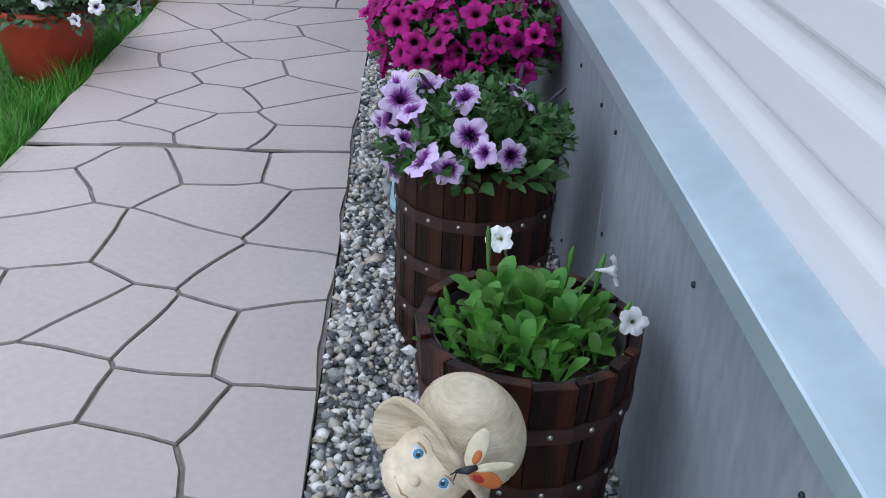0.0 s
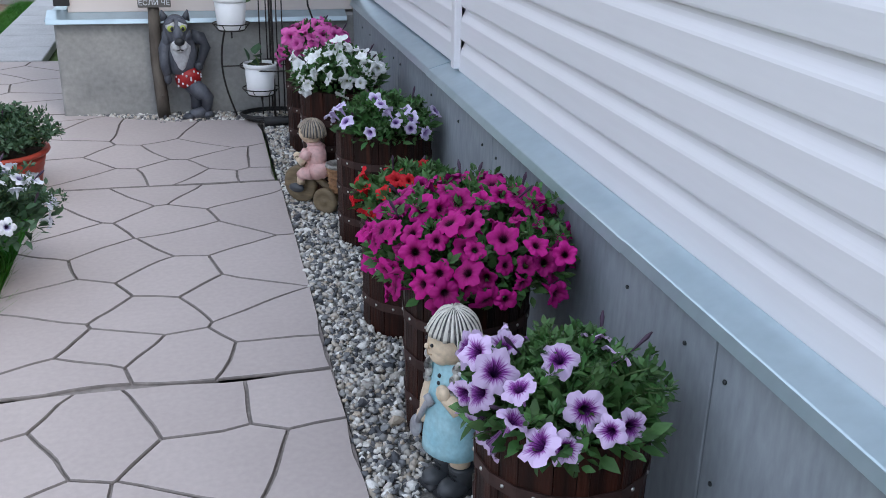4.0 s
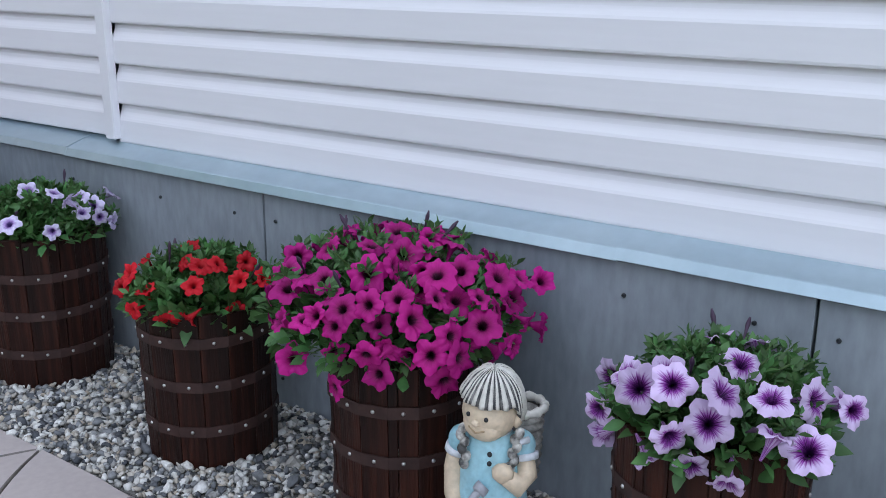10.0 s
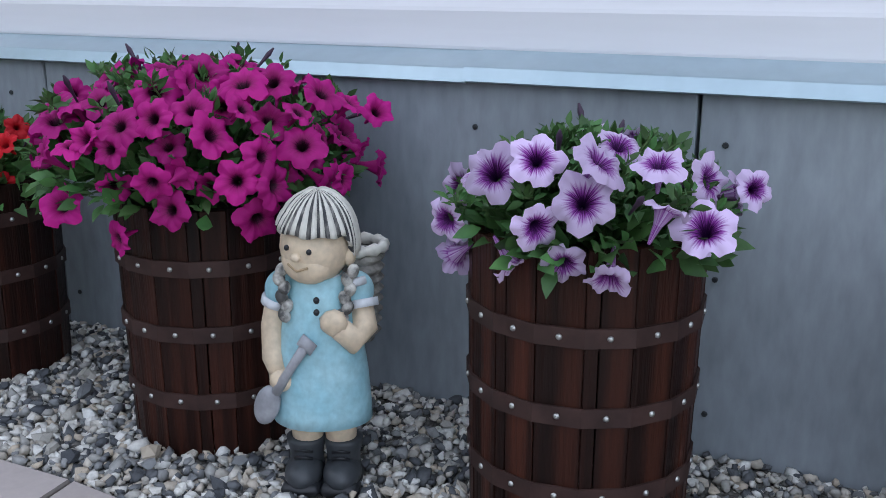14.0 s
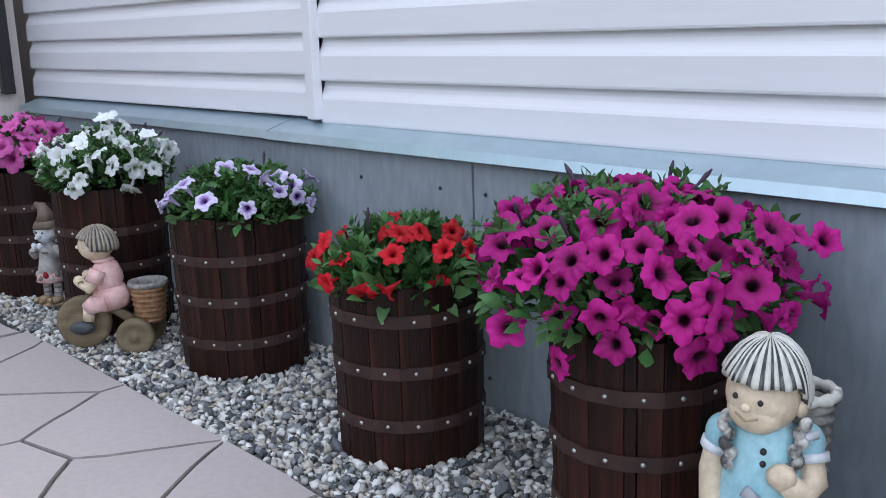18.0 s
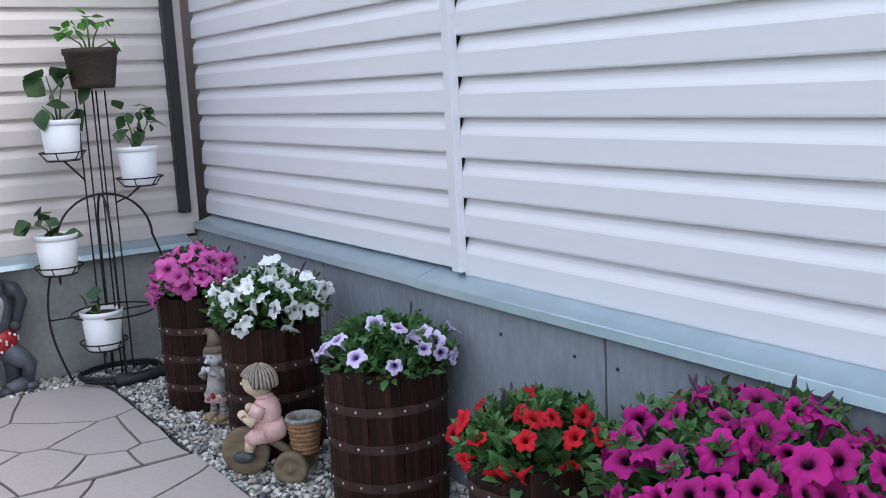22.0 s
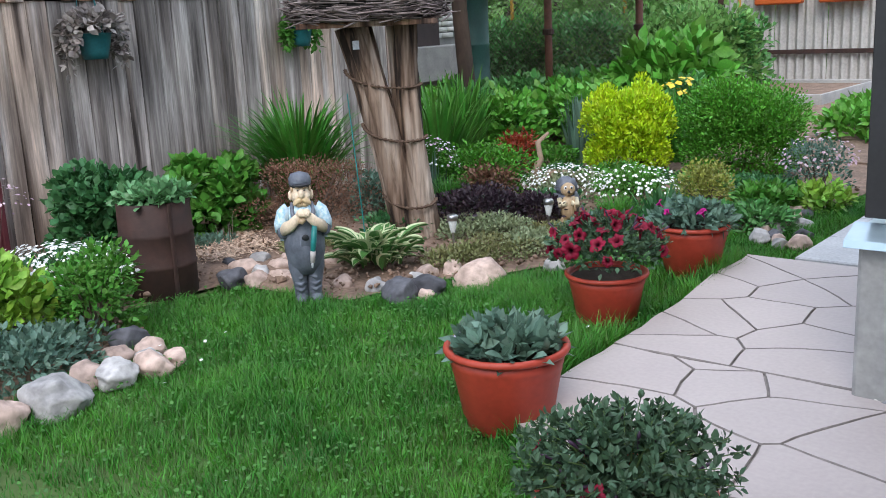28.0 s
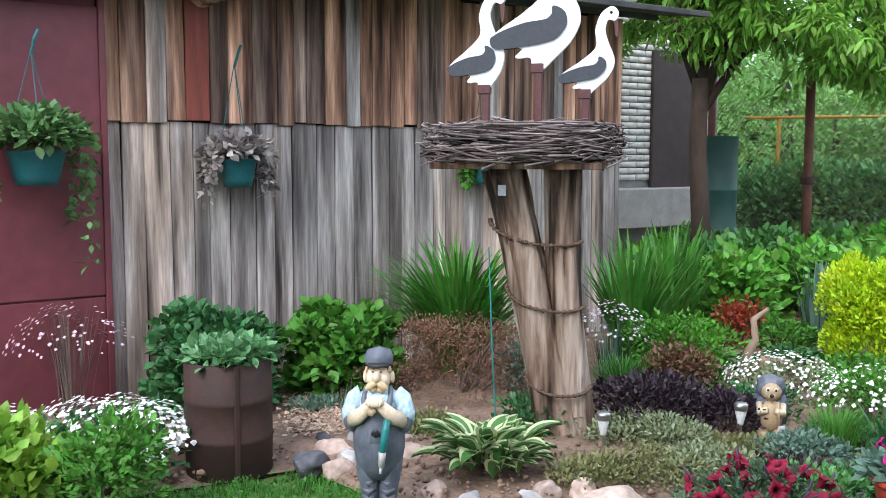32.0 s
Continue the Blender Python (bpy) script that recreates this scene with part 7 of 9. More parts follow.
gf = shrub("thyme_bush", -2.68, 8.25, -0.06, (0.24, 0.24, 0.20), G_BLUE, "loose grey-green bush with pale specks of flower", 900, 0.028, seed=43)
heads(gf, 130, (0, 0, 0.2), (0.25, 0.25, 0.2), 0.010, M_LILAC, 12)
shrub("stonecrop_mat", -3.55, 6.02, -0.06, (0.24, 0.24, 0.06), G_STRAW, "low straw-yellow mat of stonecrop", 1500, 0.018, seed=44, stems=0, category="plant")
shrub("stonecrop_mat", -3.72, 6.32, -0.06, (0.20, 0.2, 0.09), G_SILVER, "low silvery green cushion plant", 1300, 0.02, seed=45, stems=0, category="plant")
shrub("stonecrop_mat", -3.2, 6.4, -0.06, (0.2, 0.2, 0.05), G_PURPLE, "low dark leafy mat among stones", 500, 0.03, seed=46, stems=0, category="plant")
for k, (x, y, gm, lab) in enumerate(((-3.62, 5.80, G_STRAW, "low straw-yellow mat of stonecrop"), (-3.42, 6.2, G_SILVER, "low silvery green cushion plant"), (-3.9, 6.25, G_SILVER, "low silvery green cushion plant"), (-3.5, 6.45, G_STRAW, "low straw-yellow mat of stonecrop"),
                                     (-4.2, 6.85, G_BLUE, "low grey-green mat of leaves"), (-3.3, 6.62, G_BLUE, "low grey-green mat of leaves"), (-4.5, 5.6, G_STRAW, "low straw-yellow mat of stonecrop"), (-3.15, 7.25, G_FRESH, "low fresh green mat of leaves"), (-3.7, 7.75, G_FRESH, "low fresh green mat of leaves"), (-4.5, 7.85, G_DARK, "low dark green mat of leaves"), (-3.75, 8.2, G_DARK, "low dark green mat of leaves"))):
    shrub("stonecrop_mat", x, y, -0.06, (0.21, 0.22, 0.05 + 0.012 * (k % 3)), gm, lab + " in the flower bed", 900, 0.026, seed=600 + k, stems=0, category="plant")
for k, (x, y) in enumerate(((-3.35, 7.0), (-2.95, 7.15), (-2.85, 7.9), (-3.25, 7.85), (-3.1, 8.2), (-2.65, 7.2), (-3.85, 7.0), (-3.95, 7.95), (-4.45, 8.15), (-4.75, 7.65), (-4.25, 6.05), (-4.75, 8.45), (-2.9, 6.5), (-3.0, 6.2))):
    shrub("ground_cover", x, y, -0.06, (0.23, 0.24, 0.06 + 0.015 * (k % 4)), (G_DARK, G_BORDER_DARK, G_DARK, G_FRESH)[k % 4], ("low dark green leafy ground cover between the plants", "low dull green leafy ground cover between the plants", "low dark green leafy ground cover between the plants", "low fresh green leafy ground cover between the plants")[k % 4], 750, 0.030 + 0.005 * (k % 3), seed=650 + k, stems=0, category="plant", group="low plants filling the bed")
shrub("lawn_cushion", -2.9, 6.75, -0.06, (0.25, 0.25, 0.05), G_BLUE, "low grey-green mat of leaves beside a pot", 700, 0.03, seed=47, stems=0, category="plant")

# clods and small stones on the bare earth
krng = np.random.default_rng(71)
tv, tf = mesh_arrays(pebble_shape(9))
ky = krng.uniform(3.6, 8.6, 5200)
kx = np.array([bed_edge(v) for v in ky]) - 0.06 - krng.random(5200) * 2.1
v, f = scatter(tv, tf, turns(krng, krng.normal(size=(5200, 3)) * 0.5 + np.array([0, 0, 1.0]), 0.009 * np.exp(krng.normal(0, 0.4, 5200))), np.column_stack([kx, ky, krng.uniform(-0.035, -0.008, 5200)]))
CHIPS = mat("wood_chips", (0.62, 0.46, 0.35), (0.42, 0.29, 0.21), scale=40, rough=0.9, bump=0.2, island=0.35)
chip = np.random.default_rng(77)
n = 9000
ca, cb = chip.uniform(0, 1, n), chip.uniform(0, 1, n)
cx, cy = -5.42 + 0.68 * ca + 0.14 * cb + chip.normal(0, 0.05, n), 5.42 - 0.34 * ca + 0.34 * cb + chip.normal(0, 0.05, n)
cv, cf = scatter([(-1, -0.35, 0), (1, -0.3, 0), (0.9, 0.35, 0.05), (-0.8, 0.3, -0.05)], [(0, 1, 2, 3)], turns(chip, chip.normal(size=(n, 3)) * 0.3 + np.array([0, 0, 1.0]), chip.uniform(0.005, 0.016, n)),
                 np.column_stack([cx, cy, chip.uniform(-0.022, 0.012, n)]))
tagged(link("wood_chips", mesh_np("wood_chips", cv, cf), CHIPS), "pale wood chips strewn over the bare earth", "wood chips", kind="stuff")
tagged(link("earth_clods", mesh_np("earth_clods", v, f), M_EARTH), "small clods and stones on the bare earth", "earth", kind="stuff")

# hosta: broad leaves with pale edges
M_HOSTA = mat("hosta_leaf", (0.065, 0.195, 0.046), (0.104, 0.260, 0.065), scale=20, rough=0.45, bump=0, island=0.25, leaf=0.15)
M_HEDGE = mat("hosta_edge", (0.62, 0.66, 0.42), (0.52, 0.60, 0.34), scale=20, rough=0.5, bump=0, island=0.1, leaf=0.15)
hosta = thing("hosta", pose(-3.92, 5.50, -0.055), "hosta with broad green leaves edged in cream", "plant")


def hosta_leaf(mat_in, mat_out):
    bm = bmesh.new()
    rows = 7
    cols = [-1.0, -0.66, -0.3, 0, 0.3, 0.66, 1.0]
    grid = []
    for i in range(rows + 1):
        u = i / rows
        w = 0.27 * math.sin(math.pi * min(1, 0.08 + u * 0.92)) ** 0.75 if 0 < i < rows else 0.015
        z = 0.55 * u - 0.62 * u ** 2.2
        grid.append([bm.verts.new((c * w, u, z + 0.06 * (1 - abs(c)) * -1 + 0.05 * abs(c))) for c in cols])
    for a, b in zip(grid, grid[1:]):
        for j in range(6):
            f = bm.faces.new((a[j], a[j + 1], b[j + 1], b[j]))
            f.material_index = 1 if j in (0, 5) else 0
    me = bpy.data.meshes.new("leaf")
    bm.to_mesh(me)
    bm.free()
    me.materials.append(mat_in)
    me.materials.append(mat_out)
    me.shade_smooth()
    return me


hl = hosta_leaf(M_HOSTA, M_HEDGE)
hrng = random.Random(3)
for k in range(120):
    a, s = hrng.uniform(0, 6.28), hrng.uniform(0.11, 0.195)
    r0 = hrng.uniform(0.0, 0.13)
    again("leaf", hl, hosta, pose(r0 * math.cos(a), r0 * math.sin(a), hrng.uniform(0.03, 0.12)) @ Matrix.Rotation(a - math.pi / 2, 4, 'Z') @ Matrix.Rotation(hrng.uniform(0.15, 1.0), 4, 'X') @ S((s * 0.8, s, s, 1)))


# ---- stones ----
M_ROCK = mat("boulder_grey", (0.38, 0.365, 0.355), (0.26, 0.25, 0.25), scale=10, rough=0.8, bump=1.0, bscale=30, grainy=0.28, contrast=0.1, vary=0.25)
M_ROCK2 = mat("boulder_pink", (0.48, 0.36, 0.305), (0.38, 0.28, 0.235), scale=10, rough=0.8, bump=1.0, bscale=30, grainy=0.28, contrast=0.1, vary=0.2)
M_ROCK3 = mat("boulder_dark", (0.11, 0.11, 0.125), (0.065, 0.065, 0.075), scale=10, rough=0.75, bump=1.0, bscale=30, grainy=0.28, contrast=0.1, vary=0.25)
rrng = random.Random(12)


def boulder(x, y, r, material, flat=0.75, long_=1.25):
    bm = bmesh.new()
    add_ball(bm, (0, 0, 0), (r * long_, r, r * flat), 4, 0.35, 1.2, x * 3.7 + y)
    cuts = random.Random(int(x * 977 + y * 331))
    for _ in range(5):
        d = Vector((cuts.uniform(-1, 1), cuts.uniform(-1, 1), cuts.uniform(-0.3, 1))).normalized()
        lim = r * cuts.uniform(0.62, 0.88)
        for v in bm.verts:
            q = v.co.dot(d) - lim
            if q > 0:
                v.co -= d * q * 0.85
    for v in bm.verts:
        v.co *= 1 + 0.07 * noise.noise(v.co * 40) + 0.04 * noise.noise(v.co * 95)
    ob = part("boulder", bm, material, smooth=True)
    ob.matrix_world = pose(x, y, -0.055 + r * flat * 0.62, 0, 0, rrng.uniform(0, 180))
    word = {M_ROCK: "grey", M_ROCK2: "pinkish beige", M_ROCK3: "dark grey"}[material]
    tagged(ob, f"rounded {word} field stone edging the flower bed", "stone", "stones edging the beds")


for x, y, r, m in ((-3.60, 3.60, 0.10, M_ROCK), (-3.75, 3.80, 0.07, M_ROCK2), (-3.66, 3.88, 0.075, M_ROCK), (-3.65, 4.0, 0.07, M_ROCK2), (-3.82, 4.12, 0.06, M_ROCK2), (-4.0, 4.14, 0.065, M_ROCK3),
                   (-3.86, 4.0, 0.055, M_ROCK2), (-3.66, 4.12, 0.045, M_ROCK2), (-3.62, 3.40, 0.09, M_ROCK2), (-3.70, 3.22, 0.08, M_ROCK), (-3.75, 4.06, 0.045, M_ROCK),
                   (-4.25, 5.02, 0.06, M_ROCK2), (-4.20, 5.12, 0.055, M_ROCK2), (-4.34, 4.94, 0.07, M_ROCK3), (-4.32, 5.10, 0.06, M_ROCK), (-3.85, 5.20, 0.05, M_ROCK2), (-4.1, 5.16, 0.05, M_ROCK2),
                   (-3.46, 5.18, 0.085, M_ROCK3), (-3.42, 5.31, 0.075, M_ROCK3), (-3.60, 5.53, 0.055, M_ROCK2), (-3.55, 5.66, 0.055, M_ROCK2), (-3.60, 5.42, 0.045, M_ROCK), (-3.68, 5.24, 0.05, M_ROCK),
                   (-3.38, 5.24, 0.04, M_ROCK2), (-3.15, 5.95, 0.05, M_ROCK), (-3.0, 6.2, 0.05, M_ROCK2)):
    boulder(x, y, r, m)
boulder(-3.30, 5.56, 0.10, M_ROCK2, 0.7, 1.6)
for k in range(22):
    boulder(-2.42 - 0.02 * k * 0.6 + rrng.uniform(-0.13, 0.13), 6.85 + 0.04 * k + rrng.uniform(-0.08, 0.08), rrng.uniform(0.035, 0.06), rrng.choice((M_ROCK, M_ROCK3, M_ROCK2)))


for x, y, r, m in ((-4.42, 5.10, 0.075, M_ROCK2), (-4.33, 5.22, 0.065, M_ROCK2), (-4.50, 5.26, 0.065, M_ROCK), (-4.24, 5.34, 0.070, M_ROCK2), (-4.40, 5.38, 0.060, M_ROCK2), (-4.58, 5.14, 0.055, M_ROCK3), (-4.18, 5.46, 0.055, M_ROCK2)):
    boulder(x, y, r, m)

# ---- terracotta-coloured pots ----
def tub(x, y, r, h, label_extra):
    p = thing("garden_pot", pose(x, y, -0.062), f"large terracotta-coloured plastic pot {label_extra}", "flower pot", "pots along the path")
    bm = bmesh.new()
    add_lathe(bm, [(0, 0), (r * 0.62, 0), (r * 0.66, 0.008), (r * 0.70, h * 0.16), (r * 0.73, h * 0.18), (r * 0.86, h * 0.68), (r * 0.875, h * 0.70), (r * 0.88, h * 0.76), (r * 0.90, h * 0.78), (r * 0.93, h * 0.93), (r * 0.86, h * 0.92), (r * 0.6, 0.03)], 40)
    part("body", bm, M_TERRA, p, smooth=True)
    bm = bmesh.new()
    add_lathe(bm, [(r * 0.92, h * 0.925), (r * 0.99, h * 0.92), (r * 1.01, h * 0.945), (r * 1.0, h * 0.985), (r * 0.96, h), (r * 0.90, h * 0.985), (r * 0.885, h * 0.93)], 40)
    part("rim", bm, M_TERRA, p, "rolled rim", smooth=True)
    bm = bmesh.new()
    bmesh.ops.create_circle(bm, cap_ends=True, segments=28, radius=r * 0.89)
    part("soil", bm, M_SOIL, p).location = (0, 0, h * 0.9)


tub(-1.60, 2.86, 0.185, 0.26, "with white petunias beside the path")
tub(-1.575, 3.76, 0.195, 0.235, "with a leggy green plant")
tub(-2.29, 4.34, 0.19, 0.265, "with low grey-green leaves")
tub(-2.53, 5.36, 0.165, 0.22, "with dark red petunias")
tub(-2.56, 6.20, 0.175, 0.25, "with low purple flowers")
GP = "flowers in the garden pots"
petunia((-1.50, 2.83, 0.235), (0.29, 0.27, 0.15), [], P_STAR, "spreading petunia with white dark-eyed flowers in a pot", 1300, leaf=0.036, radius=0.0335, extra=46, seed=51, leafmat=M_LEAF_DULL, face=(0.3, -0.3, 0.55), group=GP)
petunia((-1.575, 3.76, 0.215), (0.18, 0.175, 0.085), [(0.02, -0.16, 0.02), (-0.2, -0.02, 0.02)], P_WINE, "leggy bushy green plant with dark buds in a pot", 480, leaf=0.038, radius=0.027, seed=52, leafmat=M_LEAF_DULL, sprigs=150, buds=22, reach=1.55, wide=0.9, rounded=False, group=GP)
petunia((-2.29, 4.34, 0.215), (0.17, 0.17, 0.07), [(-0.1, -0.1, 0.03)], P_VIOLET, "low grey-green leafy plant in a pot", 420, leaf=0.075, radius=0.02, seed=53, leafmat=G_BLUE, rounded=False, wide=0.75, sprigs=8, buds=0, group=GP)
petunia((-2.53, 5.36, 0.26), (0.26, 0.25, 0.14), [], P_WINE, "spreading petunia with dark wine red flowers in a pot", 900, radius=0.034, extra=34, seed=54, leafmat=M_LEAF_DULL, face=(0.35, -0.5, 0.3), group=GP)
petunia((-2.56, 6.20, 0.225), (0.22, 0.20, 0.08), [(0.1, -0.12, 0.04), (-0.05, -0.15, 0.03), (-0.16, -0.02, 0.04)], P_MAGENTA, "low grey-green petunia with few purple flowers in a pot", 600, leaf=0.055, radius=0.026, seed=55, leafmat=G_BLUE, rounded=False, wide=0.8, sprigs=10, buds=0, group=GP)

# ---- old shed ----
def plank_mat(name, stops, warm, share):
    """Weathered boards: long streaks that differ from board to board, with patches where the brown wood still shows."""
    m = bands(mat(name, (0.3, 0.27, 0.24), scale=3, rough=0.85, bump=0.8, bscale=22, vary=0.44, stretch=(5, 5, 0.33), grainy=0.26), stops)
    n, l = m.node_tree.nodes, m.node_tree.links
    hsv = [q for q in n if q.type == 'HUE_SAT'][0]
    ramp = [q for q in n if q.type == 'VALTORGB'][0]
    src = [q for q in n if q.type == 'MAPPING'][0]
    info, wide, ramp2, mix, add = (n.new("ShaderNode" + k) for k in ("ObjectInfo", "TexNoise", "ValToRGB", "Mix", "Math"))
    wide.inputs["Scale"].default_value, wide.inputs["Detail"].default_value = 0.9, 6
    l.new(src.outputs["Vector"], wide.inputs["Vector"])
    add.operation = 'MULTIPLY_ADD'
    add.inputs[1].default_value = 0.42
    l.new(info.outputs["Random"], add.inputs[0])
    l.new(wide.outputs["Fac"], add.inputs[2])
    ramp2.color_ramp.elements[0].position, ramp2.color_ramp.elements[0].color = 0.96 - share, (0, 0, 0, 1)
    ramp2.color_ramp.elements[1].position, ramp2.color_ramp.elements[1].color = 1.10 - share, (1, 1, 1, 1)
    l.new(add.outputs["Value"], ramp2.inputs["Fac"])
    mix.data_type, mix.blend_type = 'RGBA', 'MULTIPLY'
    l.new(ramp2.outputs["Color"], mix.inputs["Factor"])
    l.new(ramp.outputs["Color"], mix.inputs["A"])
    mix.inputs["B"].default_value = (*warm, 1)
    stain, ramp3, dark = (n.new("ShaderNode" + k) for k in ("TexNoise", "ValToRGB", "Mix"))
    stain.inputs["Scale"].default_value, stain.inputs["Detail"].default_value = 1.6, 7
    l.new(src.outputs["Vector"], stain.inputs["Vector"])
    ramp3.color_ramp.elements[0].position, ramp3.color_ramp.elements[0].color = 0.38, (0.45, 0.42, 0.41, 1)
    ramp3.color_ramp.elements[1].position, ramp3.color_ramp.elements[1].color = 0.54, (1, 1, 1, 1)
    l.new(stain.outputs["Fac"], ramp3.inputs["Fac"])
    dark.data_type, dark.blend_type = 'RGBA', 'MULTIPLY'
    dark.inputs["Factor"].default_value = 0.9
    l.new(mix.outputs["Result"], dark.inputs["A"])
    l.new(ramp3.outputs["Color"], dark.inputs["B"])
    l.new(dark.outputs["Result"], hsv.inputs["Color"])
    return m


M_PLANK = plank_mat("weathered_plank", [(0.30, (0.06, 0.05, 0.045)), (0.40, (0.27, 0.235, 0.215)), (0.54, (0.46, 0.41, 0.375)), (0.70, (0.78, 0.72, 0.67))], (0.90, 0.77, 0.67), 0.24)
M_PLANK2 = plank_mat("brown_plank", [(0.34, (0.026, 0.017, 0.014)), (0.44, (0.17, 0.105, 0.08)), (0.56, (0.40, 0.27, 0.205)), (0.72, (0.70, 0.54, 0.44))], (1.0, 0.80, 0.66), 0.40)
M_PLANKRED = mat("red_plank", (0.26, 0.06, 0.038), (0.16, 0.042, 0.03), scale=5, rough=0.7, bump=0.5, bscale=30, stretch=(6, 6, 0.4))
M_FELT = mat("roofing_felt", (0.045, 0.045, 0.046), (0.08, 0.08, 0.08), scale=6, rough=0.9, bump=0.4)
M_BURG = mat("burgundy_sheet", (0.165, 0.038, 0.046), (0.125, 0.030, 0.038), scale=2.5, rough=0.5, bump=0.2, bscale=12)
M_RUST = mat("rusty_steel", (0.055, 0.025, 0.019), (0.033, 0.018, 0.015), scale=7, rough=0.75, bump=0.4, bscale=40)
# near-black filler colour with the shade behind planks and nest sticks painted in
M_SHADE = mat("painted_inside_shade", (0.02, 0.018, 0.016), rough=0.9, bump=0)
XS, Y0, Y1, ZS, ZE = -5.95, 4.62, 8.15, 1.365, 2.12
shed = thing("shed", pose(XS, 0, -0.06), "old shed of weathered vertical planks under a felt roof", "shed")
bm = bmesh.new()
add_box(bm, (-1.15, (Y0 + Y1) / 2, 1.11), (2.25, Y1 - Y0 - 0.04, 2.22))
part("shed_core", bm, M_SHADE, shed)
prng = random.Random(21)
for tier, (za, zb, out) in enumerate(((0.0, ZS + 0.06, 0.0), (ZS + 0.045, ZE + 0.06, 0.022))):
    y = Y0
    while y < Y1 - 0.03:
        w = min(prng.uniform(0.075, 0.15), Y1 - y)
        bm = bmesh.new()
        add_box(bm, (0, 0, 0), (0.022, w - prng.uniform(0.001, 0.007), zb - za + prng.uniform(-0.03, 0.012)), 0.003)
        red = tier == 1 and 5.02 < y < 5.13
        m = M_PLANKRED if red else M_PLANK2 if (prng.random() < (0.85 if tier else 0.0)) else M_PLANK
        ob = part("plank", bm, m, shed)
        ob.matrix_local = pose(0.016 + out + prng.uniform(-0.004, 0.006), y + w / 2, (za + zb) / 2, 0, prng.uniform(-0.3, 0.3) * (1 if tier else -1), 0) @ Matrix.Rotation(radians(prng.uniform(-0.4, 0.4)), 4, 'X')
        y += w
bm = bmesh.new()
add_box(bm, (-1.0, (Y0 + Y1) / 2 + 0.05, 2.30), (2.75, Y1 - Y0 + 0.3, 0.035), 0.004, None)
ob = part("roof", bm, M_FELT, shed, "dark felt roof with a ragged edge")
ob.matrix_local = pose(0, 0, 0) @ Matrix.Translation((0.25, 0, 2.21)) @ Matrix.Rotation(radians(8), 4, 'Y') @ Matrix.Translation((0, 0, -2.30))
bm = bmesh.new()
add_box(bm, (0.20, (Y0 + Y1) / 2 + 0.03, 2.185), (0.022, Y1 - Y0 + 0.25, 0.05), 0.004)
part("fascia_board", bm, M_FELT, shed)
bm = bmesh.new()
add_tube(bm, [(-0.1, 5.12, 2.08), (0.1, 5.13, 2.075), (0.27, 5.14, 2.06)], [0.075, 0.072, 0.06], 14)
for v in bm.verts:
    v.co += noise.noise_vector(v.co * 14) * 0.014
part("rafter_log", bm, M_PLANK2, shed, "broken grey rafter end", smooth=True)

# burgundy clad shed beside it
red_shed = thing("red_shed", pose(-5.80, 0, -0.06), "shed clad in burgundy painted metal sheets", "shed")
bm = bmesh.new()
add_box(bm, (-1.2, 3.05, 1.05), (2.3, 3.06, 2.1))
part("shed_core", bm, M_BURG, red_shed)
for y0, y1, z0, z1 in ((3.95, 4.585, 0.0, 0.55), (3.95, 4.585, 0.56, 1.95), (3.1, 3.94, 0.0, 0.75), (3.1, 3.94, 0.76, 1.95), (1.55, 3.09, 0, 1.95)):
    bm = bmesh.new()
    add_box(bm, (-0.04, (y0 + y1) / 2, (z0 + z1) / 2), (0.02 + 0.004 * (z0 > 0), y1 - y0, z1 - z0), 0.003)
    part("metal_sheet", bm, M_BURG, red_shed)
bm = bmesh.new()
add_box(bm, (0.12, 3.05, 2.06), (0.03, 3.15, 0.17), 0.004)
part("fascia_board", bm, M_BURG, red_shed)
bm = bmesh.new()
add_box(bm, (-1.1, 3.05, 2.19), (2.7, 3.25, 0.03), 0.003, Matrix.Rotation(radians(3), 4, 'Y'))
part("roof", bm, M_FELT, red_shed)
bm = bmesh.new()
add_box(bm, (-0.03, 4.60, 1.0), (0.03, 0.03, 2.0), 0.003)
part("corner_post", bm, M_BURG, red_shed)

# ivy in a hanging basket, and pots hung on the planks
M_TEALPOT = mat("teal_pot", (0.015, 0.11, 0.12), (0.012, 0.085, 0.095), rough=0.4, bump=0.05)
G_IVY = greens("leaf_ivy", (0.07, 0.17, 0.05), (0.14, 0.25, 0.09))
G_GREYLEAF = greens("leaf_dusky", (0.20, 0.165, 0.155), (0.50, 0.46, 0.44), hue=0.0)
M_CORD = mat("cord", (0.03, 0.14, 0.15), rough=0.7, bump=0)


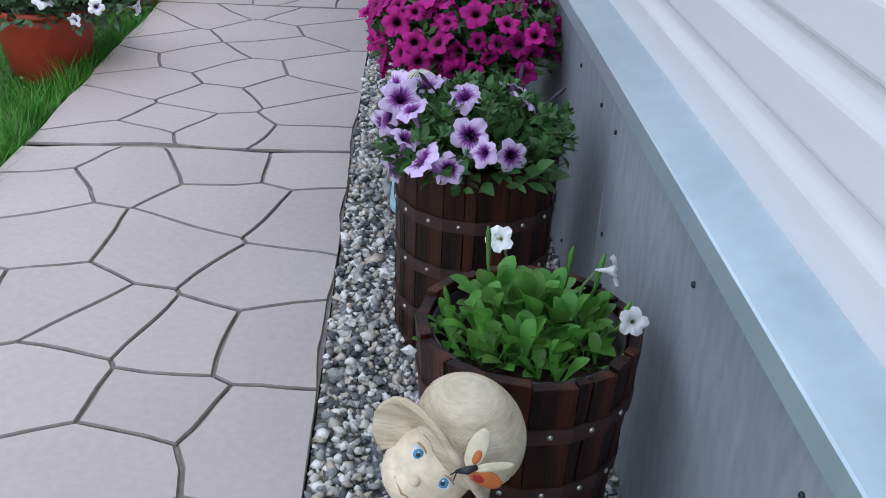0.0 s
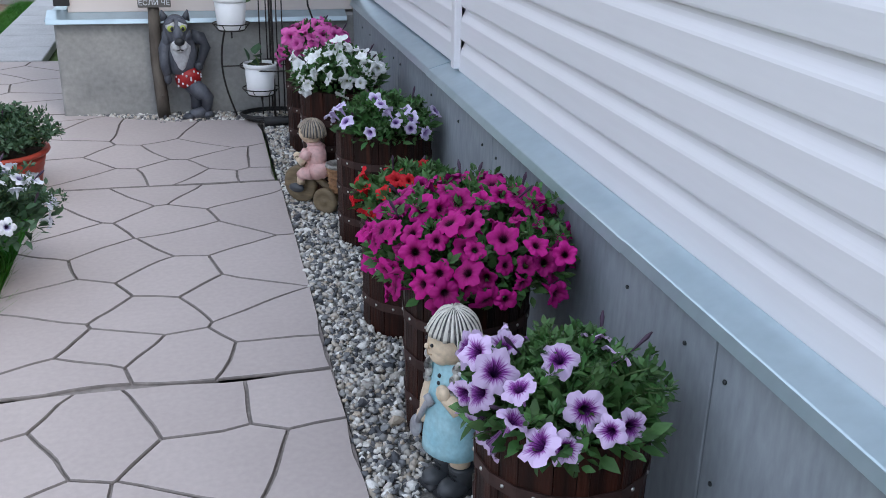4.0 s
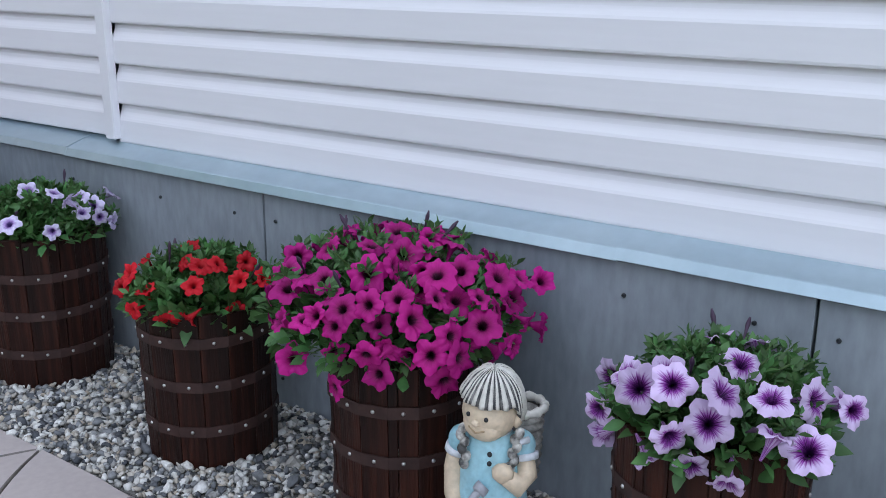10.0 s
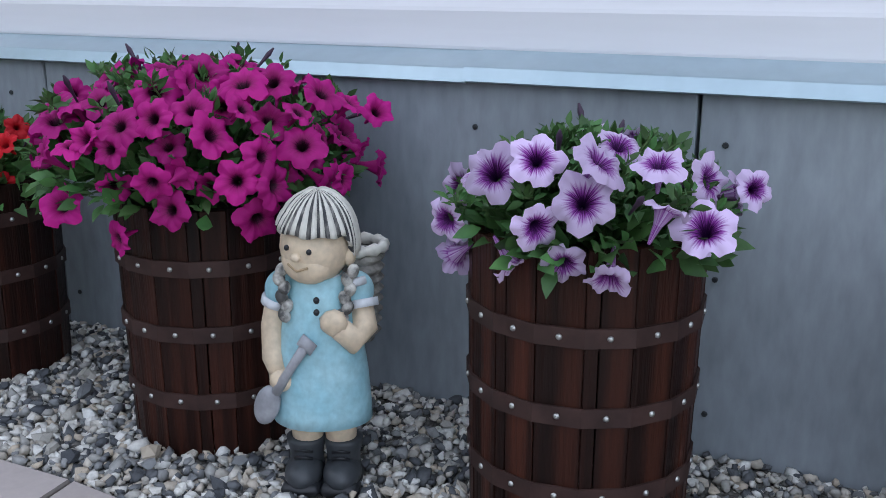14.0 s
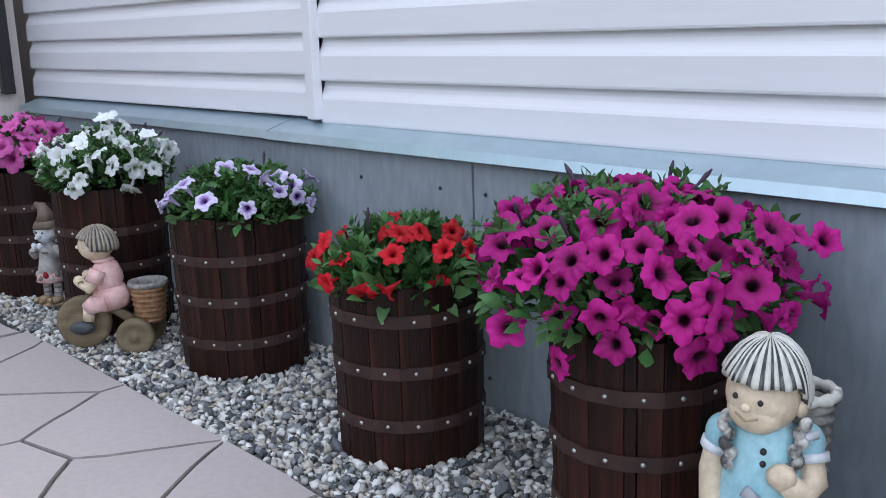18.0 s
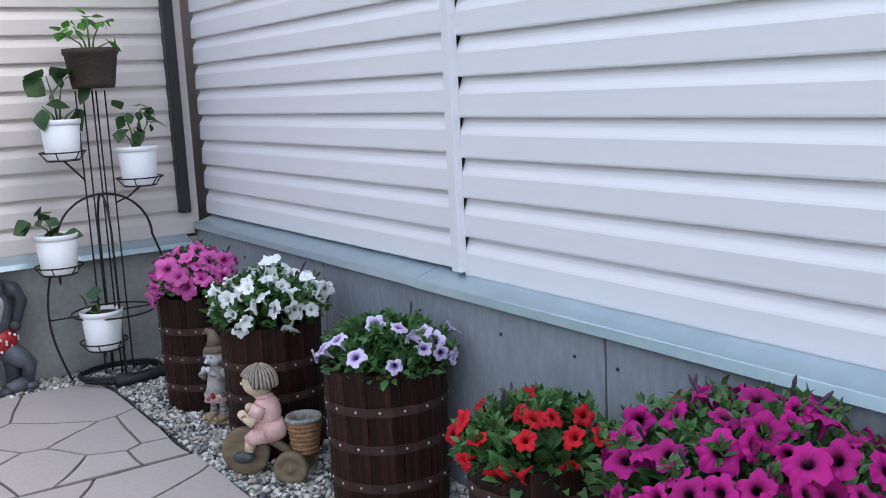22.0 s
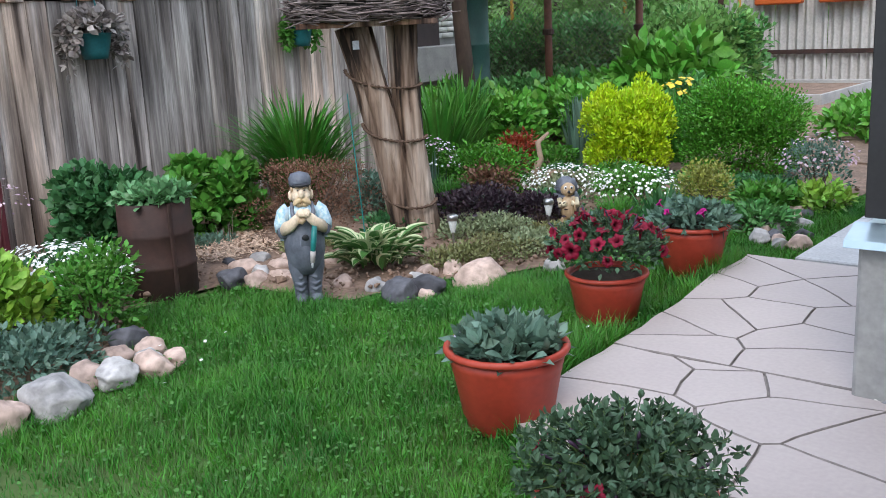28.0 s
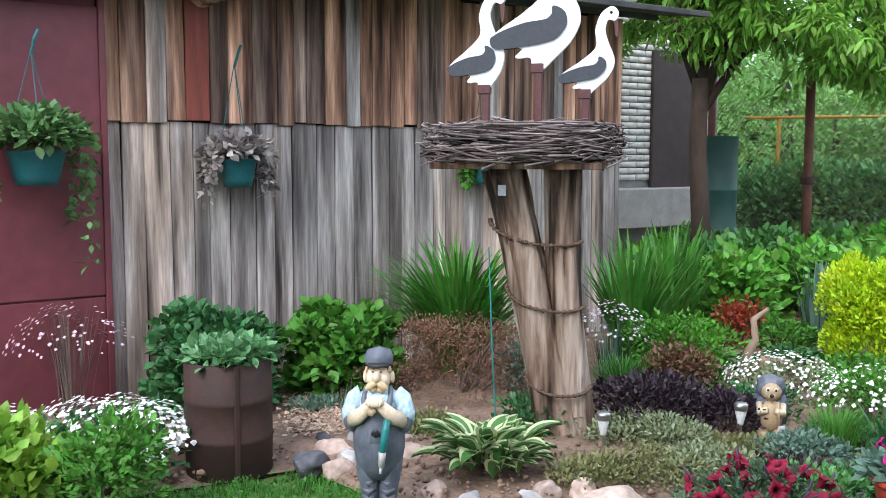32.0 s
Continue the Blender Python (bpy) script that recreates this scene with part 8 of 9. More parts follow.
def hung_pot(x, y, z, r, h, plant_r, leafmat, label, plabel, hook, n=420, trail=0.25, seed=1):
    p = thing("hanging_pot", pose(x, y, z), label, "hanging pot", "pots hung on the sheds")
    bm = bmesh.new()
    add_lathe(bm, [(0, -h), (r * 0.7, -h), (r * 0.8, -h * 0.7), (r, 0), (r * 1.05, 0.004), (r * 0.95, 0.006), (r * 0.85, -0.02)], 24)
    part("body", bm, M_TEALPOT, p, smooth=True)
    for k in range(3):
        a = k * 2.1
        bm = bmesh.new()
        add_tube(bm, [(r * math.cos(a), r * math.sin(a), 0), (-0.02, 0, hook)], 0.0025, 5)
        part("cord", bm, M_CORD, p)
    bm = bmesh.new()
    add_tube(bm, [(-0.02, 0, hook - 0.02), (0.01, 0.01, hook + 0.05), (0.0, 0.03, hook + 0.09)], 0.008, 6)
    part("hook", bm, M_CORD, p)
    nrng = np.random.default_rng(seed)
    sets = [leaf_cloud(nrng, n, (0, 0, plant_r * 0.22), (plant_r * 0.8, plant_r, plant_r * 0.55), 0.055, up=0.1, shell=0.4, wide=1.3, base=-0.25)]
    for k in range(8):
        a = (1 if k % 2 else -1) * nrng.uniform(1.2, 2.3)
        for q in range(6):
            sets.append(leaf_cloud(nrng, 6, (plant_r * 0.9 * math.cos(a), plant_r * 0.9 * math.sin(a), -trail * q / 5 * (0.4 + (k % 3) * 0.4)), (0.03, 0.03, 0.03), 0.045, up=-0.3, wide=1.3))
    t = thing("trailing_plant", pose(x, y, z), plabel, "plant", "plants hung on the sheds")
    v, f = join_np(sets)
    link("foliage", mesh_np("foliage", v, f), leafmat, t)


hung_pot(-5.80, 5.27, 1.16, 0.10, 0.14, 0.18, G_GREYLEAF, "teal plastic pot hung by cords on the shed wall", "dusky purple-grey trailing plant in a hanging pot", 0.50, 420, 0.16, 3)
hung_pot(-5.80, 6.87, 1.14, 0.085, 0.13, 0.13, G_FRESH, "teal plastic pot hung by cords on the shed wall", "small green trailing plant in a hanging pot", 0.50, 160, 0.12, 4)
hung_pot(-5.62, 4.24, 1.20, 0.13, 0.15, 0.25, G_IVY, "teal plastic basket hung on the burgundy shed", "thick green ivy trailing from a hanging basket", 0.45, 950, 0.42, 5)

# ---- rusty drum planter ----
G_DRUM = greens("leaf_drum", (0.10, 0.26, 0.10), (0.17, 0.36, 0.16))
drum = thing("drum_planter", pose(-4.56, 4.70, -0.055), "rusty brown half drum planter on the lawn edge", "planter")
bm = bmesh.new()
add_lathe(bm, [(0, 0), (0.165, 0), (0.168, 0.004), (0.170, 0.14), (0.176, 0.15), (0.170, 0.16), (0.170, 0.29), (0.176, 0.30), (0.170, 0.31), (0.168, 0.45), (0.16, 0.452), (0.158, 0.42), (0, 0.42)], 56)
part("body", bm, M_RUST, drum, smooth=True)
bm = bmesh.new()
add_box(bm, (0.172 * math.cos(-0.2), 0.172 * math.sin(-0.2), 0.225), (0.012, 0.02, 0.45), 0.003, None)
part("seam", bm, M_RUST, drum)
shrub("drum_greens", -4.56, 4.70, 0.37, (0.18, 0.18, 0.05), G_DRUM, "fresh grey-green leaves filling a rusty drum", 520, 0.05, seed=61, stems=0, wide=1.2, category="plant")

# ---- forked stump with nest and storks ----
M_STUMP = bands(mat("dead_wood", (0.3, 0.25, 0.2), scale=4, rough=0.85, bump=1.0, bscale=18, stretch=(3.5, 3.5, 0.3), grainy=0.3),
                [(0.37, (0.022, 0.013, 0.009)), (0.44, (0.12, 0.075, 0.05)), (0.54, (0.25, 0.18, 0.135)), (0.72, (0.47, 0.39, 0.33))])
M_CHAIN = mat("rusty_chain", (0.09, 0.055, 0.04), (0.14, 0.09, 0.06), scale=40, rough=0.7, metal=0.3, bump=0.3)
stump = thing("stump_stand", pose(-4.16, 6.06, -0.06, 0, 0, 42), "thick forked dead trunk set upright as a nest stand", "stump")
bm = bmesh.new()


def trunk(pts, radii, seg=44):
    """A fluted dead limb: rings every few centimetres, with long cracks down its sides."""
    fine, rr = [], []
    for (p, q), (r0, r1) in zip(zip(pts, pts[1:]), zip(radii, radii[1:])):
        k = max(1, int((Vector(q) - Vector(p)).length / 0.035))
        for i in range(k):
            fine.append(tuple(Vector(p).lerp(Vector(q), i / k)))
            rr.append(r0 + (r1 - r0) * i / k)
    fine.append(pts[-1])
    rr.append(radii[-1])
    vs = add_tube(bm, fine, rr, seg)
    for v in vs:
        ring = min(range(len(fine)), key=lambda i: abs(fine[i][2] - v.co.z))
        d = (v.co - Vector(fine[ring]))
        d.z = 0
        if d.length < 1e-6:
            continue
        d.normalize()
        low = noise.noise(Vector((d.x * 1.6, d.y * 1.6, v.co.z * 1.3 + pts[0][0] * 9)))
        crack = noise.noise(Vector((d.x * 5 + 3, d.y * 5, v.co.z * 1.1)))
        fine_ = noise.noise(Vector((d.x * 14, d.y * 14, v.co.z * 3)))
        v.co += d * (0.026 * low - 0.022 * max(0.0, 1 - abs(crack) * 9) + 0.006 * fine_)


trunk([(0.03, 0.0, 0.0), (0.01, 0.0, 0.1), (-0.025, 0.0, 0.25), (-0.080, 0.0, 0.5), (-0.140, 0.0, 0.75), (-0.205, 0.0, 1.0), (-0.255, 0.0, 1.2)], [0.118, 0.104, 0.098, 0.094, 0.094, 0.092, 0.096])
trunk([(0.07, 0.02, 0.0), (0.048, 0.02, 0.3), (0.024, 0.015, 0.55), (0.008, 0.01, 0.8), (0.008, 0.005, 1.0), (0.012, 0.0, 1.2)], [0.112, 0.092, 0.082, 0.076, 0.072, 0.074])
part("trunk", bm, M_STUMP, stump, smooth=True)
for z0, z1, xa, xb, r in ((0.97, 0.88, -0.290, 0.080, 0.098), (0.68, 0.60, -0.215, 0.095, 0.104), (0.30, 0.25, -0.125, 0.130, 0.116)):
    bm = bmesh.new()
    n = 34
    for i in range(n):
        a0 = math.pi * (1.02 + 0.96 * i / (n - 1))
        cx, rx = (xa + xb) / 2, (xb - xa) / 2 + 0.015
        p = Vector((cx + rx * math.cos(a0), r * math.sin(a0), z0 + (z1 - z0) * i / (n - 1) - 0.05 * math.sin(math.pi * i / (n - 1))))
        add_ball(bm, p, (0.013, 0.008, 0.006 + 0.004 * (i % 2)), 1)
    part("chain", bm, M_CHAIN, stump, "rusty chain", smooth=True)
bm = bmesh.new()
add_box(bm, (-0.235, -0.112, 1.10), (0.034, 0.004, 0.045))
part("tag", bm, F_PALE, stump, "small pale blue tag")
bm = bmesh.new()
for dx in (-0.14, 0.0, 0.14):
    add_box(bm, (-0.17, dx, 1.205), (0.72, 0.13, 0.028), 0.003)
part("platform", bm, M_PLANK2, stump, "board platform under the nest")
bm = bmesh.new()
add_tube(bm, [(-0.30, -0.06, 0.85), (-0.27, -0.12, 0.4), (-0.25, -0.12, 0.02)], 0.0035, 6)
part("garden_stake", bm, F_TEAL, stump, "thin green plastic stake")

M_STICK = mat("nest_stick", (0.26, 0.21, 0.20), (0.11, 0.085, 0.08), scale=10, rough=0.85, bump=0.4, island=0.65)
nest = thing("nest", pose(-4.28, 5.945, 1.163, 0, 0, 42), "round nest woven from dry sticks on a stump", "nest")
nrng = np.random.default_rng(7)
sv, sf = [], []
for k in range(1300):
    a = nrng.uniform(0, 2 * np.pi)
    rr = nrng.uniform(0.24, 0.385)
    z = nrng.uniform(0.0, 0.16)
    ln = nrng.uniform(0.10, 0.30)
    d = np.array([-math.sin(a), math.cos(a) * 0.9, nrng.normal(0, 0.10)]) + nrng.normal(0, 0.14, 3) * np.array([1, 1, 0.25])
    d /= np.linalg.norm(d)
    c = np.array([rr * math.cos(a) * 1.12, rr * math.sin(a) * 0.85, z])
    w = nrng.uniform(0.0025, 0.0065)
    s1 = np.cross(d, [0, 0, 1.0])
    s1 /= np.linalg.norm(s1)
    s2 = np.cross(d, s1)
    base = len(sv) * 1
    for t, bow, ww in ((-0.5, 0, 0.8), (0, 0.05, 1.0), (0.5, 0, 0.5)):
        for q in range(4):
            ang = q * math.pi / 2
            sv.append(c + d * ln * t + s1 * bow * ln * (1 if k % 2 else -1) + (s1 * math.cos(ang) + s2 * math.sin(ang)) * w * ww)
    for r in range(2):
        for q in range(4):
            j = (q + 1) % 4
            sf.append((base + r * 4 + q, base + r * 4 + j, base + r * 4 + 4 + j, base + r * 4 + 4 + q))
ob = link("stickwork", mesh_np("stickwork", sv, sf), M_STICK, nest)
ob["kind"] = "stuff"
bm = bmesh.new()
add_lathe(bm, [(0.30, 0.0), (0.34, 0.05), (0.30, 0.10), (0.0, 0.08)], 24, S((1.12, 0.85, 1, 1)), closed_bottom=True)
part("nest_core", bm, M_SHADE, nest)

F_FEATHER = mat("painted_stork_white", (0.80, 0.81, 0.82), (0.77, 0.78, 0.79), rough=0.5, bump=0.02, grainy=0.02)
F_WING = paint("painted_stork_wing", (0.045, 0.05, 0.06), 0.5)
F_BEAK = paint("painted_stork_beak", (0.10, 0.035, 0.035), 0.5)


def smooth_loop(pts, n=5):
    """A closed rounded outline through a few corners."""
    out, k = [], len(pts)
    for i in range(k):
        p0, p1, p2, p3 = (Vector(pts[(i + j - 1) % k]) for j in range(4))
        reach = 0.28 * (p2 - p1).length
        t1, t2 = (p2 - p0).normalized() * reach, (p3 - p1).normalized() * reach
        c1, c2 = p1 + t1, p2 - t2
        for q in range(n):
            u = q / n
            out.append(p1 * (1 - u) ** 3 + c1 * 3 * u * (1 - u) ** 2 + c2 * 3 * u * u * (1 - u) + p2 * u ** 3)
    return out


BODY = [(0.035, 0.0), (-0.035, 0.0), (-0.05, 0.085), (-0.155, 0.09), (-0.11, 0.15), (-0.29, 0.18), (-0.31, 0.25), (-0.10, 0.40), (0.05, 0.55), (0.012, 0.74), (0.05, 0.92),
        (0.16, 1.0), (0.25, 0.94), (0.235, 0.84), (0.15, 0.85), (0.13, 0.74), (0.19, 0.60), (0.285, 0.43), (0.295, 0.32), (0.23, 0.19), (0.11, 0.07)]
WING = [(0.11, 0.44), (0.195, 0.39), (0.20, 0.30), (0.12, 0.21), (-0.10, 0.165), (-0.31, 0.155), (-0.33, 0.23), (-0.10, 0.325), (0.06, 0.35), (0.10, 0.385)]
BEAK = [(0.19, 0.86), (0.255, 0.85), (0.285, 0.66), (0.262, 0.67), (0.225, 0.80)]


def stork(x, y, z, high, lean, bow, label, turn=42, slim=1.0):
    """A stork sawn from board: a white body on a post, with the wing and the beak nailed on."""
    f = Figure()

    def board(material, loop, y0, y1, n=5):
        def call():
            pts = smooth_loop(loop, n)
            ring = [[f.bm.verts.new((high * (p.x * slim + lean * p.y - bow * math.sin(math.pi * min(1, max(0, p.y)))), yy, high * p.y)) for p in pts] for yy in (y0, y1)]
            for i in range(len(pts)):
                j = (i + 1) % len(pts)
                f.bm.faces.new((ring[0][i], ring[0][j], ring[1][j], ring[1][i]))
            for tri in tessellate_polygon([[Vector((p.x, p.y, 0)) for p in pts]]):
                for r in ring:
                    f.bm.faces.new([r[k] for k in tri])
        f._wrap(material, call)

    board(F_FEATHER, BODY, -0.012, 0.012)
    board(F_WING, WING, -0.022, -0.013)
    board(F_WING, WING, 0.013, 0.022)
    board(F_BEAK, BEAK, -0.009, 0.009, 3)
    hx = high * (0.17 * slim + lean * 0.93)
    f.ball(F_BLACK, (hx, -0.013, high * 0.93), 0.006, 2)
    f.box(F_BEAK, (0.0, 0, 0.008), (0.055, 0.034, 0.04), 0.003)
    f.box(F_BEAK, (0.006, 0, -0.12), (0.032, 0.026, 0.26), 0.003)
    bmesh.ops.recalc_face_normals(f.bm, faces=f.bm.faces)
    ob = part("stork_figure", f.bm, f.mats)
    ob.matrix_world = pose(x, y, z, 0, 0, turn)
    tagged(ob, label, "statue")


stork(-4.36, 5.80, 1.46, 0.435, 0.0, 0.09, "painted board stork figure with bent head standing in the nest", slim=0.92)
stork(-4.19, 5.95, 1.545, 0.60, 0.0, 0.0, "largest painted board stork figure standing in the nest")
stork(-4.045, 6.085, 1.435, 0.365, 0.14, 0.0, "small painted board stork figure standing in the nest", slim=0.95)

# ---- garden figures ----
f = Figure()
for s in (-1, 1):
    f.tube(F_DENIM, [(s * 0.052, 0, 0.22), (s * 0.052, -0.006, 0.16), (s * 0.045, -0.004, 0.10), (s * 0.040, -0.004, 0.05), (s * 0.042, 0, 0.01)], [0.062, 0.058, 0.046, 0.042, 0.048])
    f.ball(F_DENIM, (s * 0.044, -0.03, 0.018), (0.040, 0.055, 0.026))
    for z in (0.06, 0.085, 0.115, 0.15):
        f.tube(F_DENIM, [(s * 0.045 - 0.034, -0.034, z + 0.008), (s * 0.045, -0.052, z), (s * 0.045 + 0.034, -0.034, z + 0.010)], [0.006, 0.010, 0.006], 7)
f.lathe(F_DENIM, [(0.072, 0.13), (0.104, 0.17), (0.122, 0.23), (0.124, 0.28), (0.108, 0.335), (0.084, 0.385), (0.05, 0.40)], S((1, 0.85, 1, 1)), 32)
f.box(F_DENIM, (0, -0.104, 0.285), (0.066, 0.012, 0.052), 0.006)
f.ball(F_BLACK, (0.0, -0.112, 0.300), (0.022, 0.006, 0.014), 2, lump=0.3)
f.lathe(F_SHIRT, [(0.088, 0.35), (0.100, 0.38), (0.088, 0.415), (0.05, 0.435)], S((1, 0.8, 1, 1)), 28)
for s in (-1, 1):
    f.tube(F_DENIM, [(s * 0.045, -0.086, 0.36), (s * 0.062, -0.070, 0.40), (s * 0.058, -0.02, 0.432), (s * 0.05, 0.04, 0.42)], 0.013, 8)
    f.tube(F_SHIRT, [(s * 0.082, 0, 0.405), (s * 0.115, -0.008, 0.385), (s * 0.134, -0.020, 0.345), (s * 0.132, -0.032, 0.328)], [0.040, 0.044, 0.042, 0.038])
    f.tube(F_DENIM, [(s * 0.128, -0.028, 0.326), (s * 0.118, -0.050, 0.326)], [0.037, 0.034])
    f.tube(F_SHIRT, [(s * 0.128, 0.02, 0.33), (s * 0.128, 0.012, 0.275)], [0.022, 0.014])
    f.tube(F_SKIN, [(s * 0.126, -0.036, 0.330), (s * 0.080, -0.092, 0.352), (s * 0.020, -0.124, 0.398)], [0.029, 0.027, 0.021])
    f.ball(F_SKIN, (s * 0.014, -0.128, 0.405), (0.030, 0.021, 0.021), lump=0.12)
    for k in range(4):
        f.tube(F_SKIN, [(s * 0.004 + 0.011 * (k - 1.5) + s * 0.012, -0.146, 0.412), (0.011 * (k - 1.5) + s * 0.006, -0.150, 0.396)], [0.0065, 0.0055], 7)
f.tube(F_TAN, [(-0.030, -0.136, 0.380), (-0.012, -0.140, 0.372), (0.004, -0.138, 0.384)], [0.014, 0.012, 0.010], 8)
f.tube(F_TEAL, [(0.058, -0.128, 0.35), (0.046, -0.138, 0.29), (0.034, -0.138, 0.235)], [0.016, 0.018, 0.016], 10)
f.tube(F_STONE, [(0.036, -0.138, 0.245), (0.030, -0.138, 0.195)], [0.018, 0.014], 10)
f.tube(F_WHITE, [(0.030, -0.138, 0.20), (0.026, -0.136, 0.172)], [0.010, 0.005], 8)
f.ball(F_SKIN, (0, -0.014, 0.472), (0.058, 0.056, 0.054))
f.ball(F_SKIN, (0, -0.072, 0.480), (0.019, 0.022, 0.019))
for s in (-1, 1):
    f.ball(F_SKIN, (s * 0.027, -0.052, 0.468), (0.024, 0.020, 0.019))
    f.ball(F_BLOND, (s * 0.024, -0.068, 0.452), (0.033, 0.019, 0.014), rot=Matrix.Rotation(radians(s * 24), 3, 'Y'), lump=0.1)
    f.ball(F_BLOND, (s * 0.018, -0.056, 0.436), (0.022, 0.018, 0.012), lump=0.15)
    f.ball(F_SKIN, (s * 0.063, -0.004, 0.470), (0.013, 0.015, 0.022), 2)
    f.ball(F_BLACK, (s * 0.020, -0.064, 0.496), (0.006, 0.003, 0.0025), 2)
    f.tube(F_TAN, [(s * 0.010, -0.066, 0.504), (s * 0.022, -0.064, 0.509), (s * 0.034, -0.056, 0.505)], [0.003, 0.005, 0.003], 7)
    f.ball(F_TAN, (s * 0.052, -0.020, 0.498), (0.010, 0.022, 0.014), 2, lump=0.3)
f.lathe(F_DENIM, [(0.059, 0.508), (0.066, 0.520), (0.068, 0.538), (0.055, 0.560), (0.0, 0.572)], None, 28)
f.ball(F_BLACK, (0, -0.050, 0.517), (0.052, 0.036, 0.009))
f.lathe(F_BLACK, [(0.060, 0.506), (0.064, 0.510), (0.064, 0.524), (0.058, 0.526)], None, 28)
f.done("gardener_statue", pose(-3.81, 4.945, -0.05, 0, 0, 51) @ S((0.73, 0.78, 1.03, 1)), "statue of an old moustached gardener leaning on a spade")

f = Figure()
f.ball(F_TEAL, (0, 0, 0.01), (0.10, 0.09, 0.025), lump=0.2)
f.ball(F_DENIM, (0, 0.03, 0.13), (0.085, 0.075, 0.115), lump=0.25, freq=8)
f.ball(F_TAN, (0, -0.03, 0.11), (0.058, 0.05, 0.08))
f.ball(F_DENIM, (0, 0.015, 0.235), (0.072, 0.066, 0.066), lump=0.25, freq=9)
f.ball(F_TAN, (0, -0.03, 0.225), (0.05, 0.045, 0.045))
f.ball(F_BLACK, (0, -0.082, 0.215), 0.011, 2)
f.ball(F_TAN, (0, -0.065, 0.21), (0.022, 0.022, 0.016), 2)
for s in (-1, 1):
    f.ball(F_WHITE, (s * 0.02, -0.066, 0.24), (0.011, 0.006, 0.012), 2)
    f.ball(F_BLACK, (s * 0.02, -0.071, 0.24), (0.006, 0.004, 0.007), 2)
    f.tube(F_CREAM, [(s * 0.055, -0.02, 0.16), (s * 0.055, -0.065, 0.13), (s * 0.02, -0.085, 0.15)], [0.02, 0.019, 0.016])
    f.ball(F_TAN, (s * 0.04, -0.06, 0.03), (0.03, 0.045, 0.025))
f.tube(F_TAN, [(0.03, -0.085, 0.19), (0.04, -0.09, 0.08)], 0.007, 8)
f.box(F_SILVER, (0.055, -0.09, 0.05), (0.045, 0.012, 0.06), 0.006)
for k in range(70):
    a, e = rrng.uniform(0.3, 2.84), rrng.uniform(-0.2, 1.3)
    d = Vector((math.cos(a) * math.cos(e), math.sin(a) * math.cos(e), math.sin(e)))
    p = Vector((d.x * 0.08, 0.025 + d.y * 0.075, 0.14 + d.z * 0.12))
    f.tube(F_DENIM, [p, p + d * 0.03], [0.008, 0.001], 5)
f.done("hedgehog_statue", pose(-3.62, 6.82, -0.04, 0, 0, 40) @ S((0.85, 0.85, 0.92, 1)), "garden statue of a hedgehog holding a little spade")

M_DRIFT = mat("driftwood", (0.34, 0.25, 0.18), (0.24, 0.17, 0.12), scale=9, rough=0.8, bump=0.6, bscale=30)
bm = bmesh.new()
add_tube(bm, [(-4.30, 7.55, -0.05), (-4.36, 7.58, 0.10), (-4.31, 7.60, 0.20), (-4.36, 7.64, 0.30), (-4.30, 7.68, 0.36)], [0.035, 0.028, 0.022, 0.018, 0.010], 9)
add_tube(bm, [(-4.24, 7.45, 0.02), (-4.16, 7.48, 0.12), (-4.05, 7.52, 0.12), (-3.95, 7.55, 0.06)], [0.035, 0.034, 0.028, 0.018], 9)
for v in bm.verts:
    v.co += noise.noise_vector(v.co * 22) * 0.008
tagged(part("driftwood", bm, M_DRIFT, smooth=True), "twisted bare driftwood branch in the flower bed", "driftwood")

lamp = thing("solar_lamp", pose(-3.84, 6.03, -0.055), "small steel solar garden lamp in the bed", "lamp")
M_STEEL = mat("steel", (0.5, 0.5, 0.5), rough=0.3, metal=0.9, bump=0)
M_CLEAR = mat("frosted_cup", (0.6, 0.62, 0.6), rough=0.25, bump=0)
bm = bmesh.new()
add_tube(bm, [(0, 0, 0), (0, 0, 0.12)], 0.006, 8)
part("stake", bm, M_STEEL, lamp)
bm = bmesh.new()
add_lathe(bm, [(0.012, 0.10), (0.026, 0.165), (0.024, 0.168)], 16)
part("cup", bm, M_CLEAR, lamp, smooth=True)
bm = bmesh.new()
add_lathe(bm, [(0.0, 0.166), (0.030, 0.166), (0.030, 0.19), (0.024, 0.196), (0, 0.197)], 16)
part("cap", bm, M_STEEL, lamp, smooth=True)
copy_thing(lamp, pose(-3.62, 6.62, -0.055))

# ---- brick house behind ----
M_BRICK = mat("pale_brick", (0.66, 0.64, 0.58), (0.52, 0.505, 0.465), scale=14, rough=0.85, bump=0.4, bscale=60, vary=0.14)
M_MORTAR = mat("mortar", (0.24, 0.235, 0.22), (0.18, 0.175, 0.165), rough=0.95, bump=0.5)
M_FOAM = mat("foam_block", (0.80, 0.80, 0.79), (0.72, 0.72, 0.71), scale=10, rough=0.9, bump=0.4, vary=0.06)
M_LINTEL = mat("lintel_concrete", (0.36, 0.34, 0.31), (0.28, 0.265, 0.245), rough=0.9, bump=0.4)
M_DOOR = mat("old_brown_door", (0.05, 0.032, 0.03), (0.035, 0.024, 0.022), rough=0.7, bump=0.3)
M_PIPE = mat("brown_pipe", (0.045, 0.03, 0.028), rough=0.5, bump=0)
XH = -9.4
house = thing("house", pose(XH, 0, -0.06), "neighbouring house of pale brick and white foam blocks", "house")
bm = bmesh.new()
add_box(bm, (-2.0, 8.9, 2.5), (3.97, 8.8, 5.0))
part("wall", bm, M_MORTAR, house)
bme = bmesh.new()
add_box(bme, (0, 0, 0), (0.03, 0.245, 0.066), 0.004)
